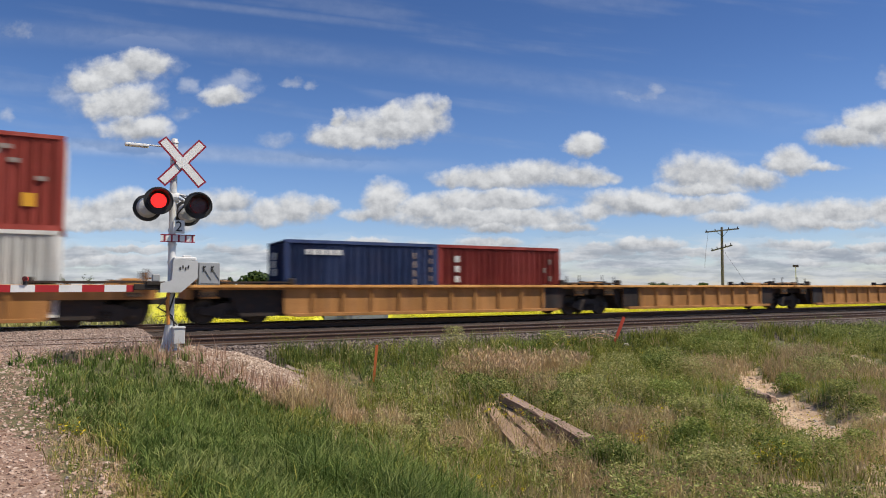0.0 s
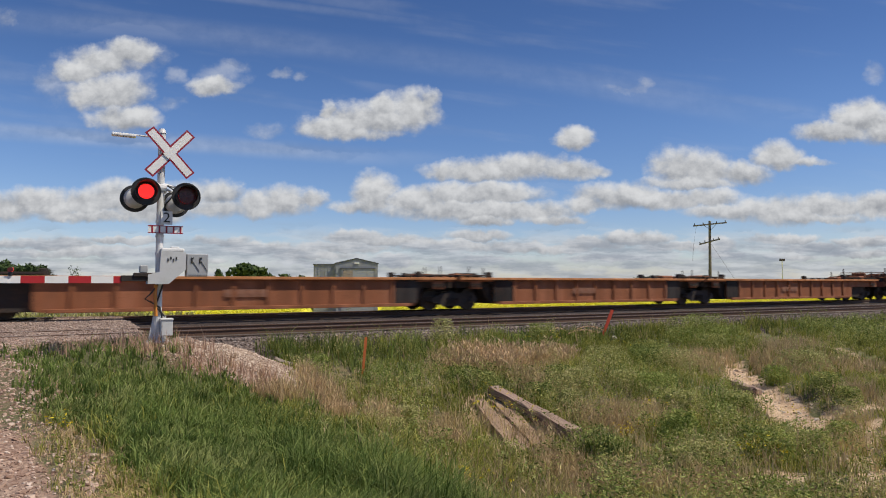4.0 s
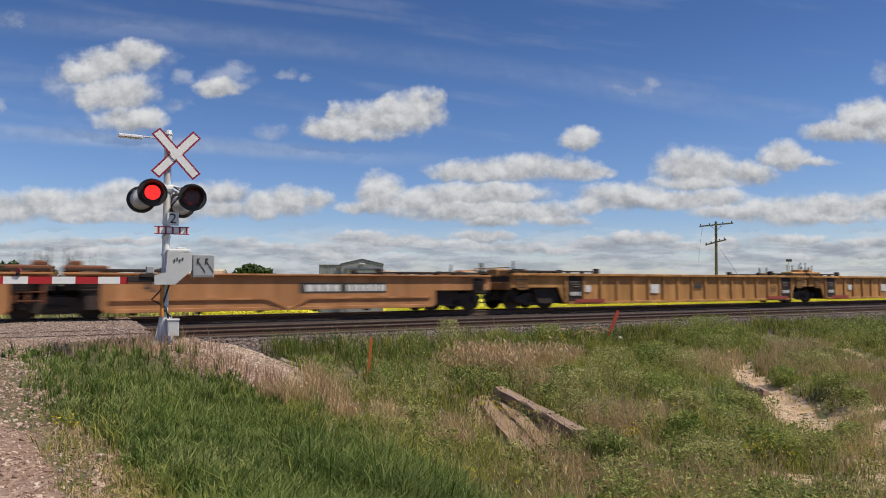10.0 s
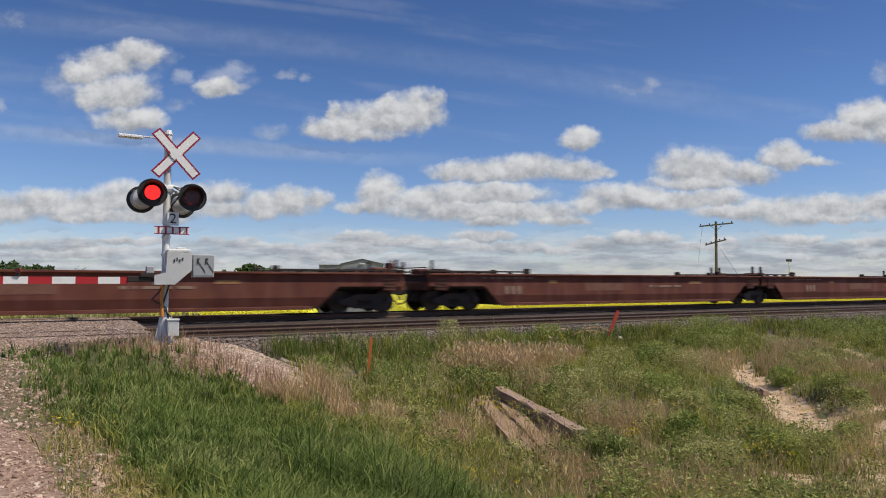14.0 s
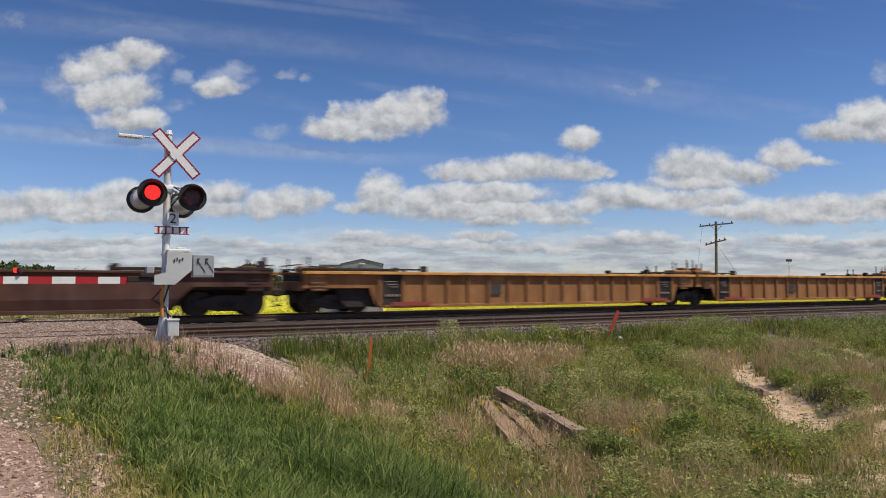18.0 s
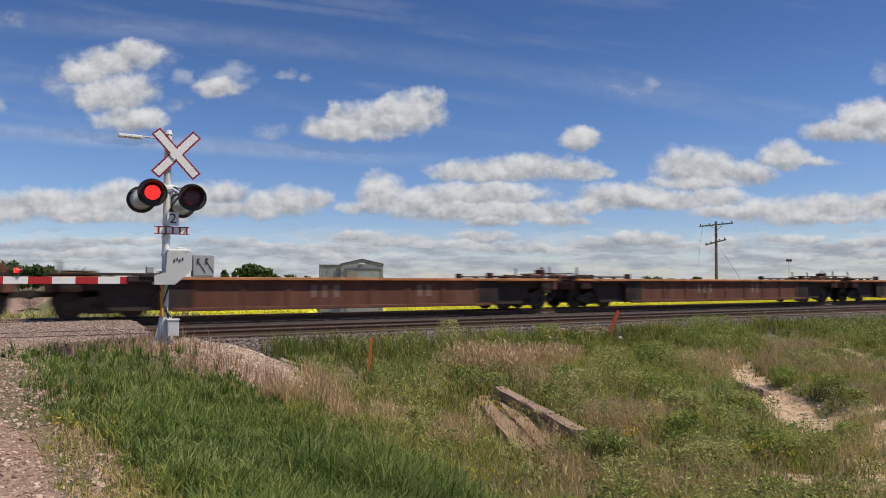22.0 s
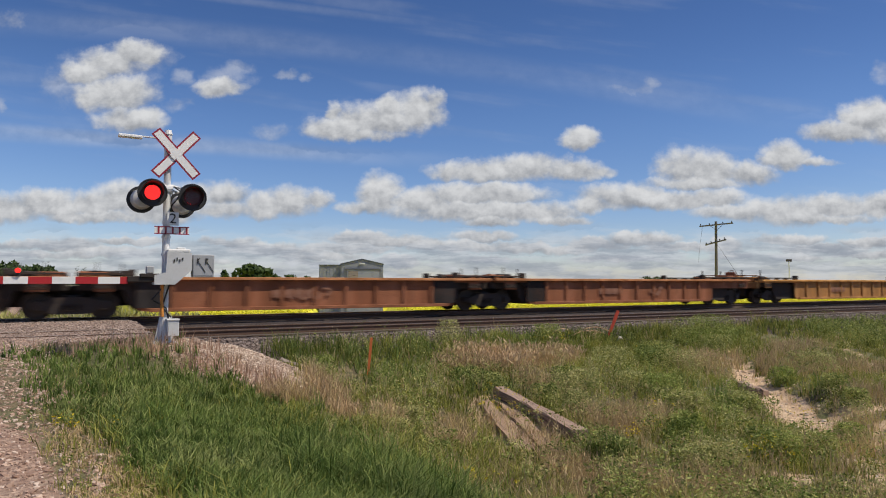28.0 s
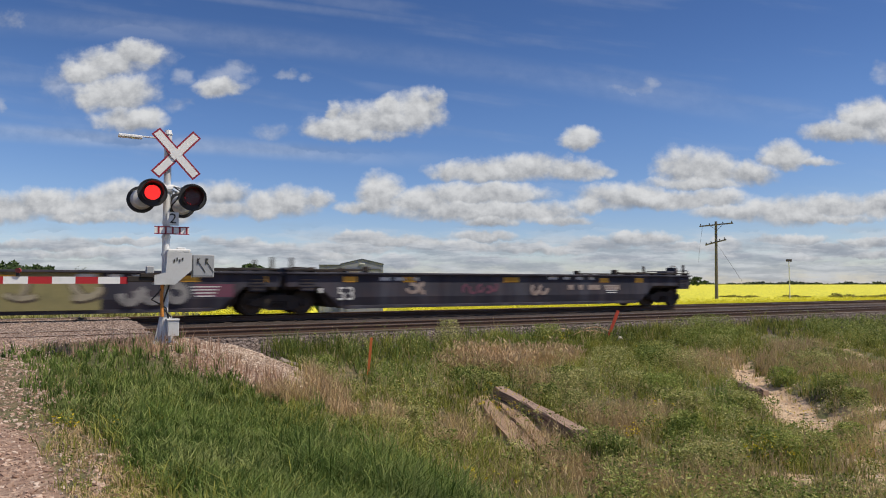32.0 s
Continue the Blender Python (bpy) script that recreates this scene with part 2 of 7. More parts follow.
def car_paint(name, c, rust=(0.16, 0.06, 0.028), rusty=0.5, grime=0.45):
    """Weathered paint of a freight car: sun-bleached, streaked with rust from above, grimy from the wheels."""
    m, n, s = material(name)
    at = n.add("TexCoord").outputs["Object"]
    rnd = n.add("ObjectInfo").outputs["Random"]
    shift = n.add("Mapping")
    n.put(shift.inputs[0], at)
    off = n.add("CombineXYZ")
    n.put(off.inputs[0], n.math("MULTIPLY", rnd, 37.0))
    n.put(shift.inputs["Location"], off.outputs[0])
    at = shift.outputs[0]
    streak = n.noise(at, 1.0, 5, 0.68, stretch=(4.6, 2.0, 0.45))
    blot = n.noise(at, 1.1, 6, 0.62)
    fine = n.noise(at, 26.0, 4, 0.65)
    wash = n.noise(at, 1.0, 4, 0.6, stretch=(1.15, 1.0, 0.14))
    col = n.mix(n.ramp(blot, 0.35, 0.7), c, tuple(min(1, v * 1.18 + 0.012) for v in c))
    col = n.mix(n.math("MULTIPLY", n.ramp(wash, 0.47, 0.60), 0.60), col, tuple(min(1, v * 1.5 + 0.03) for v in c))
    col = n.mix(n.math("MULTIPLY", n.ramp(wash, 0.47, 0.36), 0.55), col, tuple(v * 0.6 for v in c))
    col = n.mix(n.math("MULTIPLY", n.ramp(streak, 0.47, 0.68), grime), col, (0.055, 0.042, 0.032))
    col = n.mix(n.math("MULTIPLY", n.ramp(n.math("ADD", n.math("MULTIPLY", blot, 0.6), n.math("MULTIPLY", fine, 0.45)), 0.50, 0.62), rusty), col, rust)
    n.put(s.inputs["Base Color"], n.mix(n.math("MULTIPLY", fine, 0.35), col, tuple(v * 0.55 for v in c)))
    n.put(s.inputs["Roughness"], n.ramp(blot, 0.3, 0.7, 0.6, 0.88))
    s.inputs["Specular IOR Level"].default_value = 0.25
    bump(n, s, fine, 0.12, 0.01)
    return m


def plant(name, a, b, c, through_light=0.25, lo=0.62):
    """Leaves or blades whose tint varies from piece to piece."""
    m, n, s = material(name)
    rnd = n.add("NewGeometry").outputs["Random Per Island"]
    at = n.add("TexCoord").outputs["Object"]
    patch, wide, tuft = n.noise(at, 0.9, 4, 0.6), n.noise(at, 0.33, 3, 0.6), n.noise(at, 3.4, 3, 0.6)
    blend = n.math("ADD", n.math("MULTIPLY", rnd, 0.34), n.math("ADD", n.math("MULTIPLY", wide, 0.6), n.math("MULTIPLY", tuft, 0.55)))
    col = n.mix(n.ramp(blend, 0.49, 0.94), tuple(v * 0.74 for v in a), tuple(min(1, v * 1.1) for v in b))
    blend = n.math("ADD", n.math("MULTIPLY", rnd, 0.30), n.math("ADD", n.math("MULTIPLY", patch, 0.65), n.math("MULTIPLY", tuft, 0.45)))
    col = n.mix(n.math("MULTIPLY", n.ramp(blend, lo, lo + 0.34), 0.85), col, c)
    n.put(s.inputs["Base Color"], col)
    s.inputs["Roughness"].default_value = 0.6
    s.inputs["Specular IOR Level"].default_value = 0.15
    t = n.add("BsdfTranslucent")
    n.put(t.inputs[0], col)
    mixer = n.add("MixShader")
    mixer.inputs[0].default_value = through_light
    tree = m.node_tree
    tree.links.new(s.outputs[0], mixer.inputs[1]), tree.links.new(t.outputs[0], mixer.inputs[2])
    tree.links.new(mixer.outputs[0], tree.nodes["Material Output"].inputs[0])
    return m


def glow(name, c, strength):
    m, n, s = material(name)
    s.inputs["Base Color"].default_value = (*c, 1)
    s.inputs["Emission Color"].default_value = (*c, 1)
    s.inputs["Emission Strength"].default_value = strength
    s.inputs["Roughness"].default_value = 0.25
    return m


def stones(name, a, b, c):
    m, n, s = material(name)
    rnd = n.add("NewGeometry").outputs["Random Per Island"]
    at = n.add("TexCoord").outputs["Object"]
    col = n.mix(n.ramp(rnd, 0.0, 0.55), a, b)
    col = n.mix(n.ramp(rnd, 0.6, 1.0), col, c)
    n.put(s.inputs["Base Color"], n.mix(n.math("MULTIPLY", n.noise(at, 45.0, 4), 0.5), col, tuple(v * 0.5 for v in a)))
    s.inputs["Roughness"].default_value = 0.9
    return m


def ground_material():
    """Soil under grass, with gravel, bare earth and crop masked in."""
    m, n, s = material("ground")
    at = n.add("TexCoord").outputs["Object"]

    def mask(nm):
        node = n.add("Attribute")
        node.attribute_name = nm
        return node.outputs["Fac"]
    big, mid, fine = n.noise(at, 0.55, 5), n.noise(at, 5.0, 5, 0.65), n.noise(at, 48.0, 4, 0.7)
    soil = n.mix(n.ramp(mid, 0.35, 0.65), (0.075, 0.075, 0.030), (0.19, 0.145, 0.078))
    soil = n.mix(n.ramp(big, 0.45, 0.65), soil, (0.14, 0.145, 0.05))
    v = n.add("TexVoronoi")
    n.put(v.inputs["Vector"], at)
    v.inputs["Scale"].default_value = 26.0
    sep = n.add("SeparateColor")
    n.put(sep.inputs[0], v.outputs["Color"])
    grav = n.mix(sep.outputs[0], (0.25, 0.155, 0.11), (0.50, 0.36, 0.27))
    grav = n.mix(n.math("MULTIPLY", n.ramp(n.math("ADD", n.math("MULTIPLY", big, 0.6), n.math("MULTIPLY", mid, 0.4)), 0.44, 0.60), 0.7), grav, (0.27, 0.15, 0.10))
    grav = n.mix(n.math("MULTIPLY", n.ramp(fine, 0.4, 0.7), 0.35), grav, (0.16, 0.115, 0.085))
    dirt = n.mix(n.ramp(mid, 0.35, 0.65), (0.44, 0.295, 0.18), (0.62, 0.455, 0.30))
    crop = n.mix(n.ramp(mid, 0.3, 0.7), (0.10, 0.13, 0.02), (0.30, 0.28, 0.02))
    edge = n.math("MULTIPLY", n.math("SUBTRACT", mid, 0.5), 0.9)
    col = n.mix(n.ramp(n.math("ADD", mask("dirt"), edge), 0.35, 0.65), soil, dirt)
    col = n.mix(n.ramp(n.math("ADD", mask("gravel"), edge), 0.35, 0.65), col, grav)
    col = n.mix(mask("crop"), col, crop)
    n.put(s.inputs["Base Color"], col)
    s.inputs["Roughness"].default_value = 0.95
    bump(n, s, n.math("ADD", n.math("MULTIPLY", v.outputs["Distance"], 0.8), fine), 0.7, 0.03)
    return m


def rail_steel():
    m, n, s = material("rail_steel")
    at = n.add("TexCoord").outputs["Object"]
    nrm = n.add("NewGeometry").outputs["Normal"]
    sep = n.add("SeparateXYZ")
    n.put(sep.inputs[0], nrm)
    top = n.ramp(sep.outputs[2], 0.85, 0.97)
    fine = n.noise(at, 18.0, 4)
    n.put(s.inputs["Base Color"], n.mix(top, n.mix(fine, (0.07, 0.040, 0.026), (0.13, 0.072, 0.047)), (0.28, 0.25, 0.23)))
    n.put(s.inputs["Metallic"], n.math("MULTIPLY", top, 0.9))
    n.put(s.inputs["Roughness"], n.ramp(top, 0, 1, 0.85, 0.38))
    return m


def old_wood(name, a, b, dark):
    m, n, s = material(name)
    at = n.add("TexCoord").outputs["Object"]
    grain = n.noise(at, 1.0, 5, 0.7, stretch=(3.0, 60.0, 60.0))
    crack = n.noise(at, 1.0, 3, 0.6, stretch=(1.4, 28.0, 28.0))
    col = n.mix(n.ramp(grain, 0.3, 0.7), a, b)
    n.put(s.inputs["Base Color"], n.mix(n.ramp(crack, 0.56, 0.68), col, dark))
    s.inputs["Roughness"].default_value = 0.9
    bump(n, s, grain, 0.5, 0.01)
    return m


M = {
    "ground": ground_material(),
    "rail": rail_steel(),
    "sleeper": old_wood("sleeper_wood", (0.055, 0.038, 0.028), (0.105, 0.076, 0.058), (0.03, 0.022, 0.018)),
    "timber": old_wood("weathered_timber", (0.23, 0.145, 0.105), (0.38, 0.275, 0.205), (0.06, 0.038, 0.028)),
    "rotten": old_wood("rotten_timber", (0.25, 0.16, 0.10), (0.38, 0.265, 0.175), (0.09, 0.055, 0.035)),
    "ballast": stones("ballast_stone", (0.115, 0.082, 0.066), (0.215, 0.162, 0.135), (0.36, 0.30, 0.26)),
    "pebble": stones("road_gravel", (0.25, 0.150, 0.105), (0.54, 0.375, 0.28), (0.70, 0.56, 0.46)),
    "heap_stone": stones("heap_gravel", (0.27, 0.185, 0.13), (0.55, 0.415, 0.31), (0.74, 0.63, 0.51)),
    "crossing_stone": stones("crossing_gravel", (0.20, 0.145, 0.115), (0.34, 0.25, 0.20), (0.50, 0.41, 0.34)),
    "brown_rock": stones("brown_rock", (0.17, 0.115, 0.085), (0.24, 0.17, 0.13), (0.30, 0.22, 0.17)),
    "white_stone": stones("pale_stone", (0.44, 0.33, 0.23), (0.58, 0.47, 0.36), (0.72, 0.64, 0.54)),
    "galv": plain("galvanised_steel", (0.66, 0.66, 0.65), 0.5, 0.0, 0.15, 4.0, 40.0, 0.05),
    "grey_mid": plain("mid_grey_paint", (0.34, 0.35, 0.36), 0.5, 0.0, 0.12, 3.0, 30.0, 0.05, dirty=0.15),
    "grey_box": plain("grey_paint", (0.52, 0.53, 0.53), 0.5, 0.0, 0.12, 3.0, 30.0, 0.05, dirty=0.15),
    "concrete": plain("concrete", (0.52, 0.50, 0.46), 0.9, 0.0, 0.3, 5.0, 60.0, 0.3),
    "white": plain("white_paint", (0.78, 0.78, 0.76), 0.5, 0.0, 0.1, 4.0, 40.0, 0.04, dirty=0.10),
    "red_reflect": plain("red_sheeting", (0.42, 0.018, 0.022), 0.45, 0.0, 0.1, 4.0, 40.0, 0.03, dirty=0.08),
    "dark_red": plain("dark_red_border", (0.27, 0.012, 0.03), 0.5, 0.0, 0.1, 4.0, 40.0, 0.03, dirty=0.05),
    "black": plain("black_paint", (0.018, 0.018, 0.019), 0.55, 0.0, 0.2, 5.0, 50.0, 0.08, dirty=0.2, dirt=(0.06, 0.055, 0.05)),
    "cable": plain("black_rubber", (0.015, 0.015, 0.016), 0.6),
    "orange_pipe": plain("orange_conduit", (0.62, 0.24, 0.04), 0.5, dirty=0.1),
    "stake_orange": plain("orange_stake", (0.70, 0.17, 0.045), 0.7, 0.0, 0.2, 9.0, 60.0, 0.1),
    "stake_red": plain("red_stake", (0.62, 0.075, 0.035), 0.7, 0.0, 0.2, 9.0, 60.0, 0.1),
    "dry_stalk": old_wood("dry_stalk", (0.46, 0.27, 0.14), (0.62, 0.40, 0.23), (0.25, 0.14, 0.08)),
    "bleached": old_wood("bleached_wood", (0.26, 0.21, 0.165), (0.38, 0.32, 0.26), (0.10, 0.08, 0.06)),
    "pole_wood": old_wood("grey_pole_wood", (0.115, 0.10, 0.09), (0.19, 0.17, 0.155), (0.05, 0.043, 0.038)),
    "lens_lit": glow("lit_red_lens", (1.0, 0.022, 0.016), 1.25),
    "lens_dark": plain("unlit_red_lens", (0.075, 0.008, 0.008), 0.3, 0.0, 0.1, dirty=0.0),
    "steel_dark": plain("grimy_bogie_steel", (0.040, 0.032, 0.027), 0.75, 0.2, 0.4, 5.0, 40.0, 0.25, dirty=0.5, dirt=(0.10, 0.07, 0.05)),
    "wheel": plain("wheel_steel", (0.060, 0.045, 0.036), 0.6, 0.4, 0.3, 5.0, 40.0, 0.15, dirty=0.4, dirt=(0.13, 0.085, 0.055)),
    "tread": plain("bright_tread", (0.35, 0.33, 0.31), 0.35, 0.9, 0.1),
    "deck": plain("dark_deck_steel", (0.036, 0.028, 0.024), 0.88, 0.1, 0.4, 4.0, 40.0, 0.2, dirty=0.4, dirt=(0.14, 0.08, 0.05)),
    "rust": plain("rusty_steel", (0.20, 0.075, 0.035), 0.85, 0.1, 0.4, 4.0, 40.0, 0.25, dirty=0.3),
    "yellow40": car_paint("faded_yellow_paint", (0.39, 0.185, 0.055), rusty=0.35, grime=0.5),
    "brown40": car_paint("rusty_orange_paint", (0.26, 0.095, 0.042), rusty=0.6, grime=0.4),
    "brown53": car_paint("rust_brown_paint", (0.165, 0.064, 0.036), rusty=0.5, grime=0.5),
    "brown_plain": car_paint("dark_rust_brown_paint", (0.115, 0.046, 0.029), rusty=0.45, grime=0.6),
    "tan": car_paint("tan_yellow_paint", (0.41, 0.195, 0.078), rusty=0.22, grime=0.30),
    "yellow53": car_paint("bright_yellow_paint", (0.44, 0.225, 0.072), rusty=0.28, grime=0.55),
    "oldyellow": car_paint("dulled_yellow_paint", (0.31, 0.142, 0.050), rusty=0.5, grime=0.55),
    "oxide": car_paint("oxide_red_paint", (0.118, 0.037, 0.026), rusty=0.55, grime=0.3),
    "maroon": car_paint("dark_brown_paint", (0.074, 0.034, 0.026), rusty=0.5, grime=0.5),
    "slate": car_paint("slate_blue_paint", (0.034, 0.035, 0.050), rusty=0.12, grime=0.35),
    "box_blue": car_paint("blue_container_paint", (0.030, 0.055, 0.145), rusty=0.08, grime=0.25),
    "box_red": car_paint("red_container_paint", (0.27, 0.038, 0.032), rusty=0.12, grime=0.22),
    "box_white": car_paint("white_container_paint", (0.62, 0.62, 0.58), rusty=0.15, grime=0.25),
    "box_rust": car_paint("brick_red_container_paint", (0.33, 0.055, 0.040), rusty=0.12, grime=0.22),
    "marking": plain("white_marking", (0.66, 0.66, 0.64), 0.6, 0.0, 0.25, 5.0, 40.0, 0.05, dirty=0.35),
    "marking_red": plain("dull_red_marking", (0.30, 0.045, 0.030), 0.6, 0.0, 0.25, 5.0, 40.0, 0.05, dirty=0.3),
    "marking_dark": plain("dark_marking", (0.05, 0.042, 0.036), 0.6, 0.0, 0.25, dirty=0.3),
    "marking_yellow": plain("yellow_reflector", (0.72, 0.36, 0.02), 0.45, 0.0, 0.2, 5.0, 40.0, 0.05, dirty=0.2),
    "spray_pale": plain("pale_spray_paint", (0.48, 0.47, 0.46), 0.6, 0.0, 0.3, 2.0, 14.0, 0.05, dirty=0.5, dirt=(0.13, 0.13, 0.15)),
    "spray_olive": plain("olive_spray_paint", (0.21, 0.19, 0.080), 0.6, 0.0, 0.3, 2.0, 14.0, 0.05, dirty=0.5, dirt=(0.13, 0.125, 0.06)),
    # lighter copies of the car paints: sunlight on the top chords, put into colour
    "chord_lit_rust": car_paint("sunlit_rust_paint", (0.46, 0.195, 0.075), rusty=0.45, grime=0.2),
    "chord_lit_yellow": car_paint("sunlit_orange_paint", (0.60, 0.30, 0.085), rusty=0.25, grime=0.15),
    "cream": plain("cream_paint", (0.62, 0.52, 0.38), 0.6, 0.0, 0.3, 3.0, 30.0, 0.1, dirty=0.5, dirt=(0.2, 0.11, 0.06)),
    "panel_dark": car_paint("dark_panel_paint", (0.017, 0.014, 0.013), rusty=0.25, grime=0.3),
    "marking_tan": plain("faded_tan_marking", (0.25, 0.17, 0.12), 0.7, 0.0, 0.35, 4.0, 18.0, 0.05, dirty=0.6, dirt=(0.12, 0.05, 0.04)),
    "marking_worn": plain("worn_oxide_patch", (0.165, 0.075, 0.050), 0.75, 0.0, 0.4, 3.0, 14.0, 0.05, dirty=0.7, dirt=(0.12, 0.04, 0.032)),
    "marking_ochre": plain("worn_ochre_patch", (0.30, 0.16, 0.06), 0.7, 0.0, 0.4, 4.0, 18.0, 0.05, dirty=0.6, dirt=(0.13, 0.05, 0.035)),
    "marking_blue": plain("blue_marking", (0.05, 0.10, 0.30), 0.6, dirty=0.2),
    "spray_rust": plain("faded_rust_spray", (0.27, 0.125, 0.075), 0.75, 0.0, 0.5, 2.0, 10.0, 0.05, dirty=0.7, dirt=(0.14, 0.06, 0.035)),
    "spray_faint": plain("faint_spray_paint", (0.30, 0.24, 0.21), 0.7, 0.0, 0.5, 2.0, 10.0, 0.05, dirty=0.7, dirt=(0.12, 0.07, 0.06)),
    "spray_tan": plain("tan_spray_paint", (0.30, 0.27, 0.19), 0.6, 0.0, 0.4, 2.0, 12.0, 0.05, dirty=0.6, dirt=(0.12, 0.11, 0.07)),
    "spray_grey": plain("grey_spray_paint", (0.22, 0.215, 0.21), 0.6, 0.0, 0.4, 1.2, 10.0, 0.05, dirty=0.6, dirt=(0.04, 0.04, 0.05)),
    "spray_brown": plain("brown_spray_paint", (0.06, 0.045, 0.028), 0.6, dirty=0.3),
    "spray_plum": plain("plum_spray_paint", (0.13, 0.035, 0.065), 0.6, 0.0, 0.3, dirty=0.4),
    "teal": plain("teal_patch", (0.10, 0.33, 0.34), 0.6, dirty=0.2),
    "shed_wall": plain("pale_metal_siding", (0.36, 0.37, 0.39), 0.6, 0.1, 0.15, 2.0, 20.0, 0.05),
    "shed_front": plain("grey_metal_siding", (0.30, 0.31, 0.335), 0.6, 0.1, 0.15, 2.0, 20.0, 0.05),
    "shed_roof": plain("dark_metal_roofing", (0.11, 0.115, 0.12), 0.6, 0.2, 0.15),
    "grass": plant("green_grass_blade", (0.074, 0.126, 0.026), (0.192, 0.264, 0.060), (0.36, 0.38, 0.14), 0.4),
    "grass_mixed": plant("mixed_grass_blade", (0.135, 0.170, 0.030), (0.37, 0.36, 0.082), (0.62, 0.49, 0.23), 0.4, 0.78),
    "pale_grass": plant("pale_grass_blade", (0.30, 0.33, 0.10), (0.46, 0.45, 0.17), (0.55, 0.50, 0.20), 0.3),
    "track_grass": plant("deep_trackside_blade", (0.080, 0.118, 0.024), (0.205, 0.245, 0.054), (0.44, 0.36, 0.15), 0.4, 0.80),
    "pale_top": plant("pale_weed_top", (0.50, 0.43, 0.19), (0.68, 0.56, 0.30), (0.62, 0.49, 0.19), 0.3),
    "grass_dry": plant("dry_grass_blade", (0.50, 0.36, 0.20), (0.68, 0.50, 0.295), (0.46, 0.40, 0.16), 0.35),
    "seed": plant("ripe_seed_head", (0.50, 0.345, 0.20), (0.68, 0.50, 0.31), (0.46, 0.38, 0.17), 0.3),
    "weed": plant("weed_leaf", (0.095, 0.145, 0.030), (0.27, 0.325, 0.075), (0.50, 0.48, 0.17), 0.35),
    "silver_weed": plant("silvery_weed_leaf", (0.26, 0.285, 0.085), (0.43, 0.43, 0.155), (0.60, 0.52, 0.25), 0.35),
    "stem": plant("pinkish_dry_stem", (0.46, 0.28, 0.19), (0.62, 0.41, 0.30), (0.40, 0.31, 0.15), 0.3),
    "flower": plant("yellow_petal", (0.70, 0.52, 0.03), (0.80, 0.62, 0.05), (0.55, 0.50, 0.05), 0.35),
    "canola": plant("canola_bloom", (0.66, 0.60, 0.030), (0.80, 0.72, 0.05), (0.50, 0.50, 0.05), 0.3),
    "canola_leaf": plant("canola_leaf", (0.10, 0.15, 0.035), (0.16, 0.21, 0.045), (0.30, 0.30, 0.05)),
    "scrub_leaf": plant("scrub_leaf", (0.16, 0.17, 0.04), (0.26, 0.24, 0.06), (0.34, 0.30, 0.07)),
    "tree_leaf": plant("tree_leaf", (0.028, 0.055, 0.018), (0.060, 0.095, 0.030), (0.085, 0.12, 0.045)),
    "far_leaf": plant("far_tree_leaf", (0.045, 0.065, 0.045), (0.065, 0.085, 0.055), (0.08, 0.10, 0.065)),
    "bark": old_wood("bark", (0.10, 0.08, 0.06), (0.16, 0.13, 0.10), (0.04, 0.03, 0.025)),
}


def canola_top():
    m, n, s = material("canola_canopy")
    at = n.add("TexCoord").outputs["Object"]
    a, b = n.noise(at, 2.2, 5, 0.65), n.noise(at, 0.12, 4)
    c = n.noise(at, 1.0, 3, 0.6, stretch=(0.02, 0.5, 1.0))
    col = n.mix(n.ramp(a, 0.36, 0.56), (0.36, 0.37, 0.030), (0.76, 0.69, 0.035))
    col = n.mix(n.math("MULTIPLY", n.ramp(b, 0.45, 0.7), 0.35), col, (0.56, 0.56, 0.05))
    col = n.mix(n.math("MULTIPLY", n.ramp(c, 0.52, 0.7), 0.3), col, (0.46, 0.46, 0.04))
    n.put(s.inputs["Base Color"], col)
    s.inputs["Roughness"].default_value = 0.9
    bump(n, s, a, 0.8, 0.15)
    return m


M["canopy"] = canola_top()

# ---- building helpers ----
ANG = 29.0                              # the railway's bearing
US, UN = Vector((math.cos(radians(ANG)), math.sin(radians(ANG)), 0)), Vector((-math.sin(radians(ANG)), math.cos(radians(ANG)), 0))
NEAR, FAR = 17.2, 23.75                 # centre lines of the two tracks


def at_track(s, n, z=0.0, rz=0.0):
    """A pose at s along the railway and n across it, away from the eye."""
    p = US * s + UN * n
    return pose(p.x, p.y, z, 0, 0, ANG + rz)


def link(name, mesh, mat, parent=None, m=None, label="", smooth=False):
    if mat and not mesh.materials:
        mesh.materials.append(mat)
    ob = new(name, mesh)
    if m is not None:
        ob.matrix_basis = m
    if parent:
        ob.parent = parent
    if label:
        ob["label"] = label
    return ob


def to_mesh(bm, name="mesh", smooth=False):
    me = bpy.data.meshes.new(name)
    bmesh.ops.recalc_face_normals(bm, faces=bm.faces)
    if smooth:
        for f in bm.faces:
            f.smooth = True
    bm.to_mesh(me)
    bm.free()
    return me


def part(name, bm, mat, parent, label="", m=None, smooth=False):
    return link(name, to_mesh(bm, name, smooth), mat, parent, m, label)


def thing(name, label, category, m=None, group="", kind=""):
    ob = new(name)
    ob.empty_display_size = 0.2
    if m is not None:
        ob.matrix_basis = m
    return tagged(ob, label, category, group, kind)


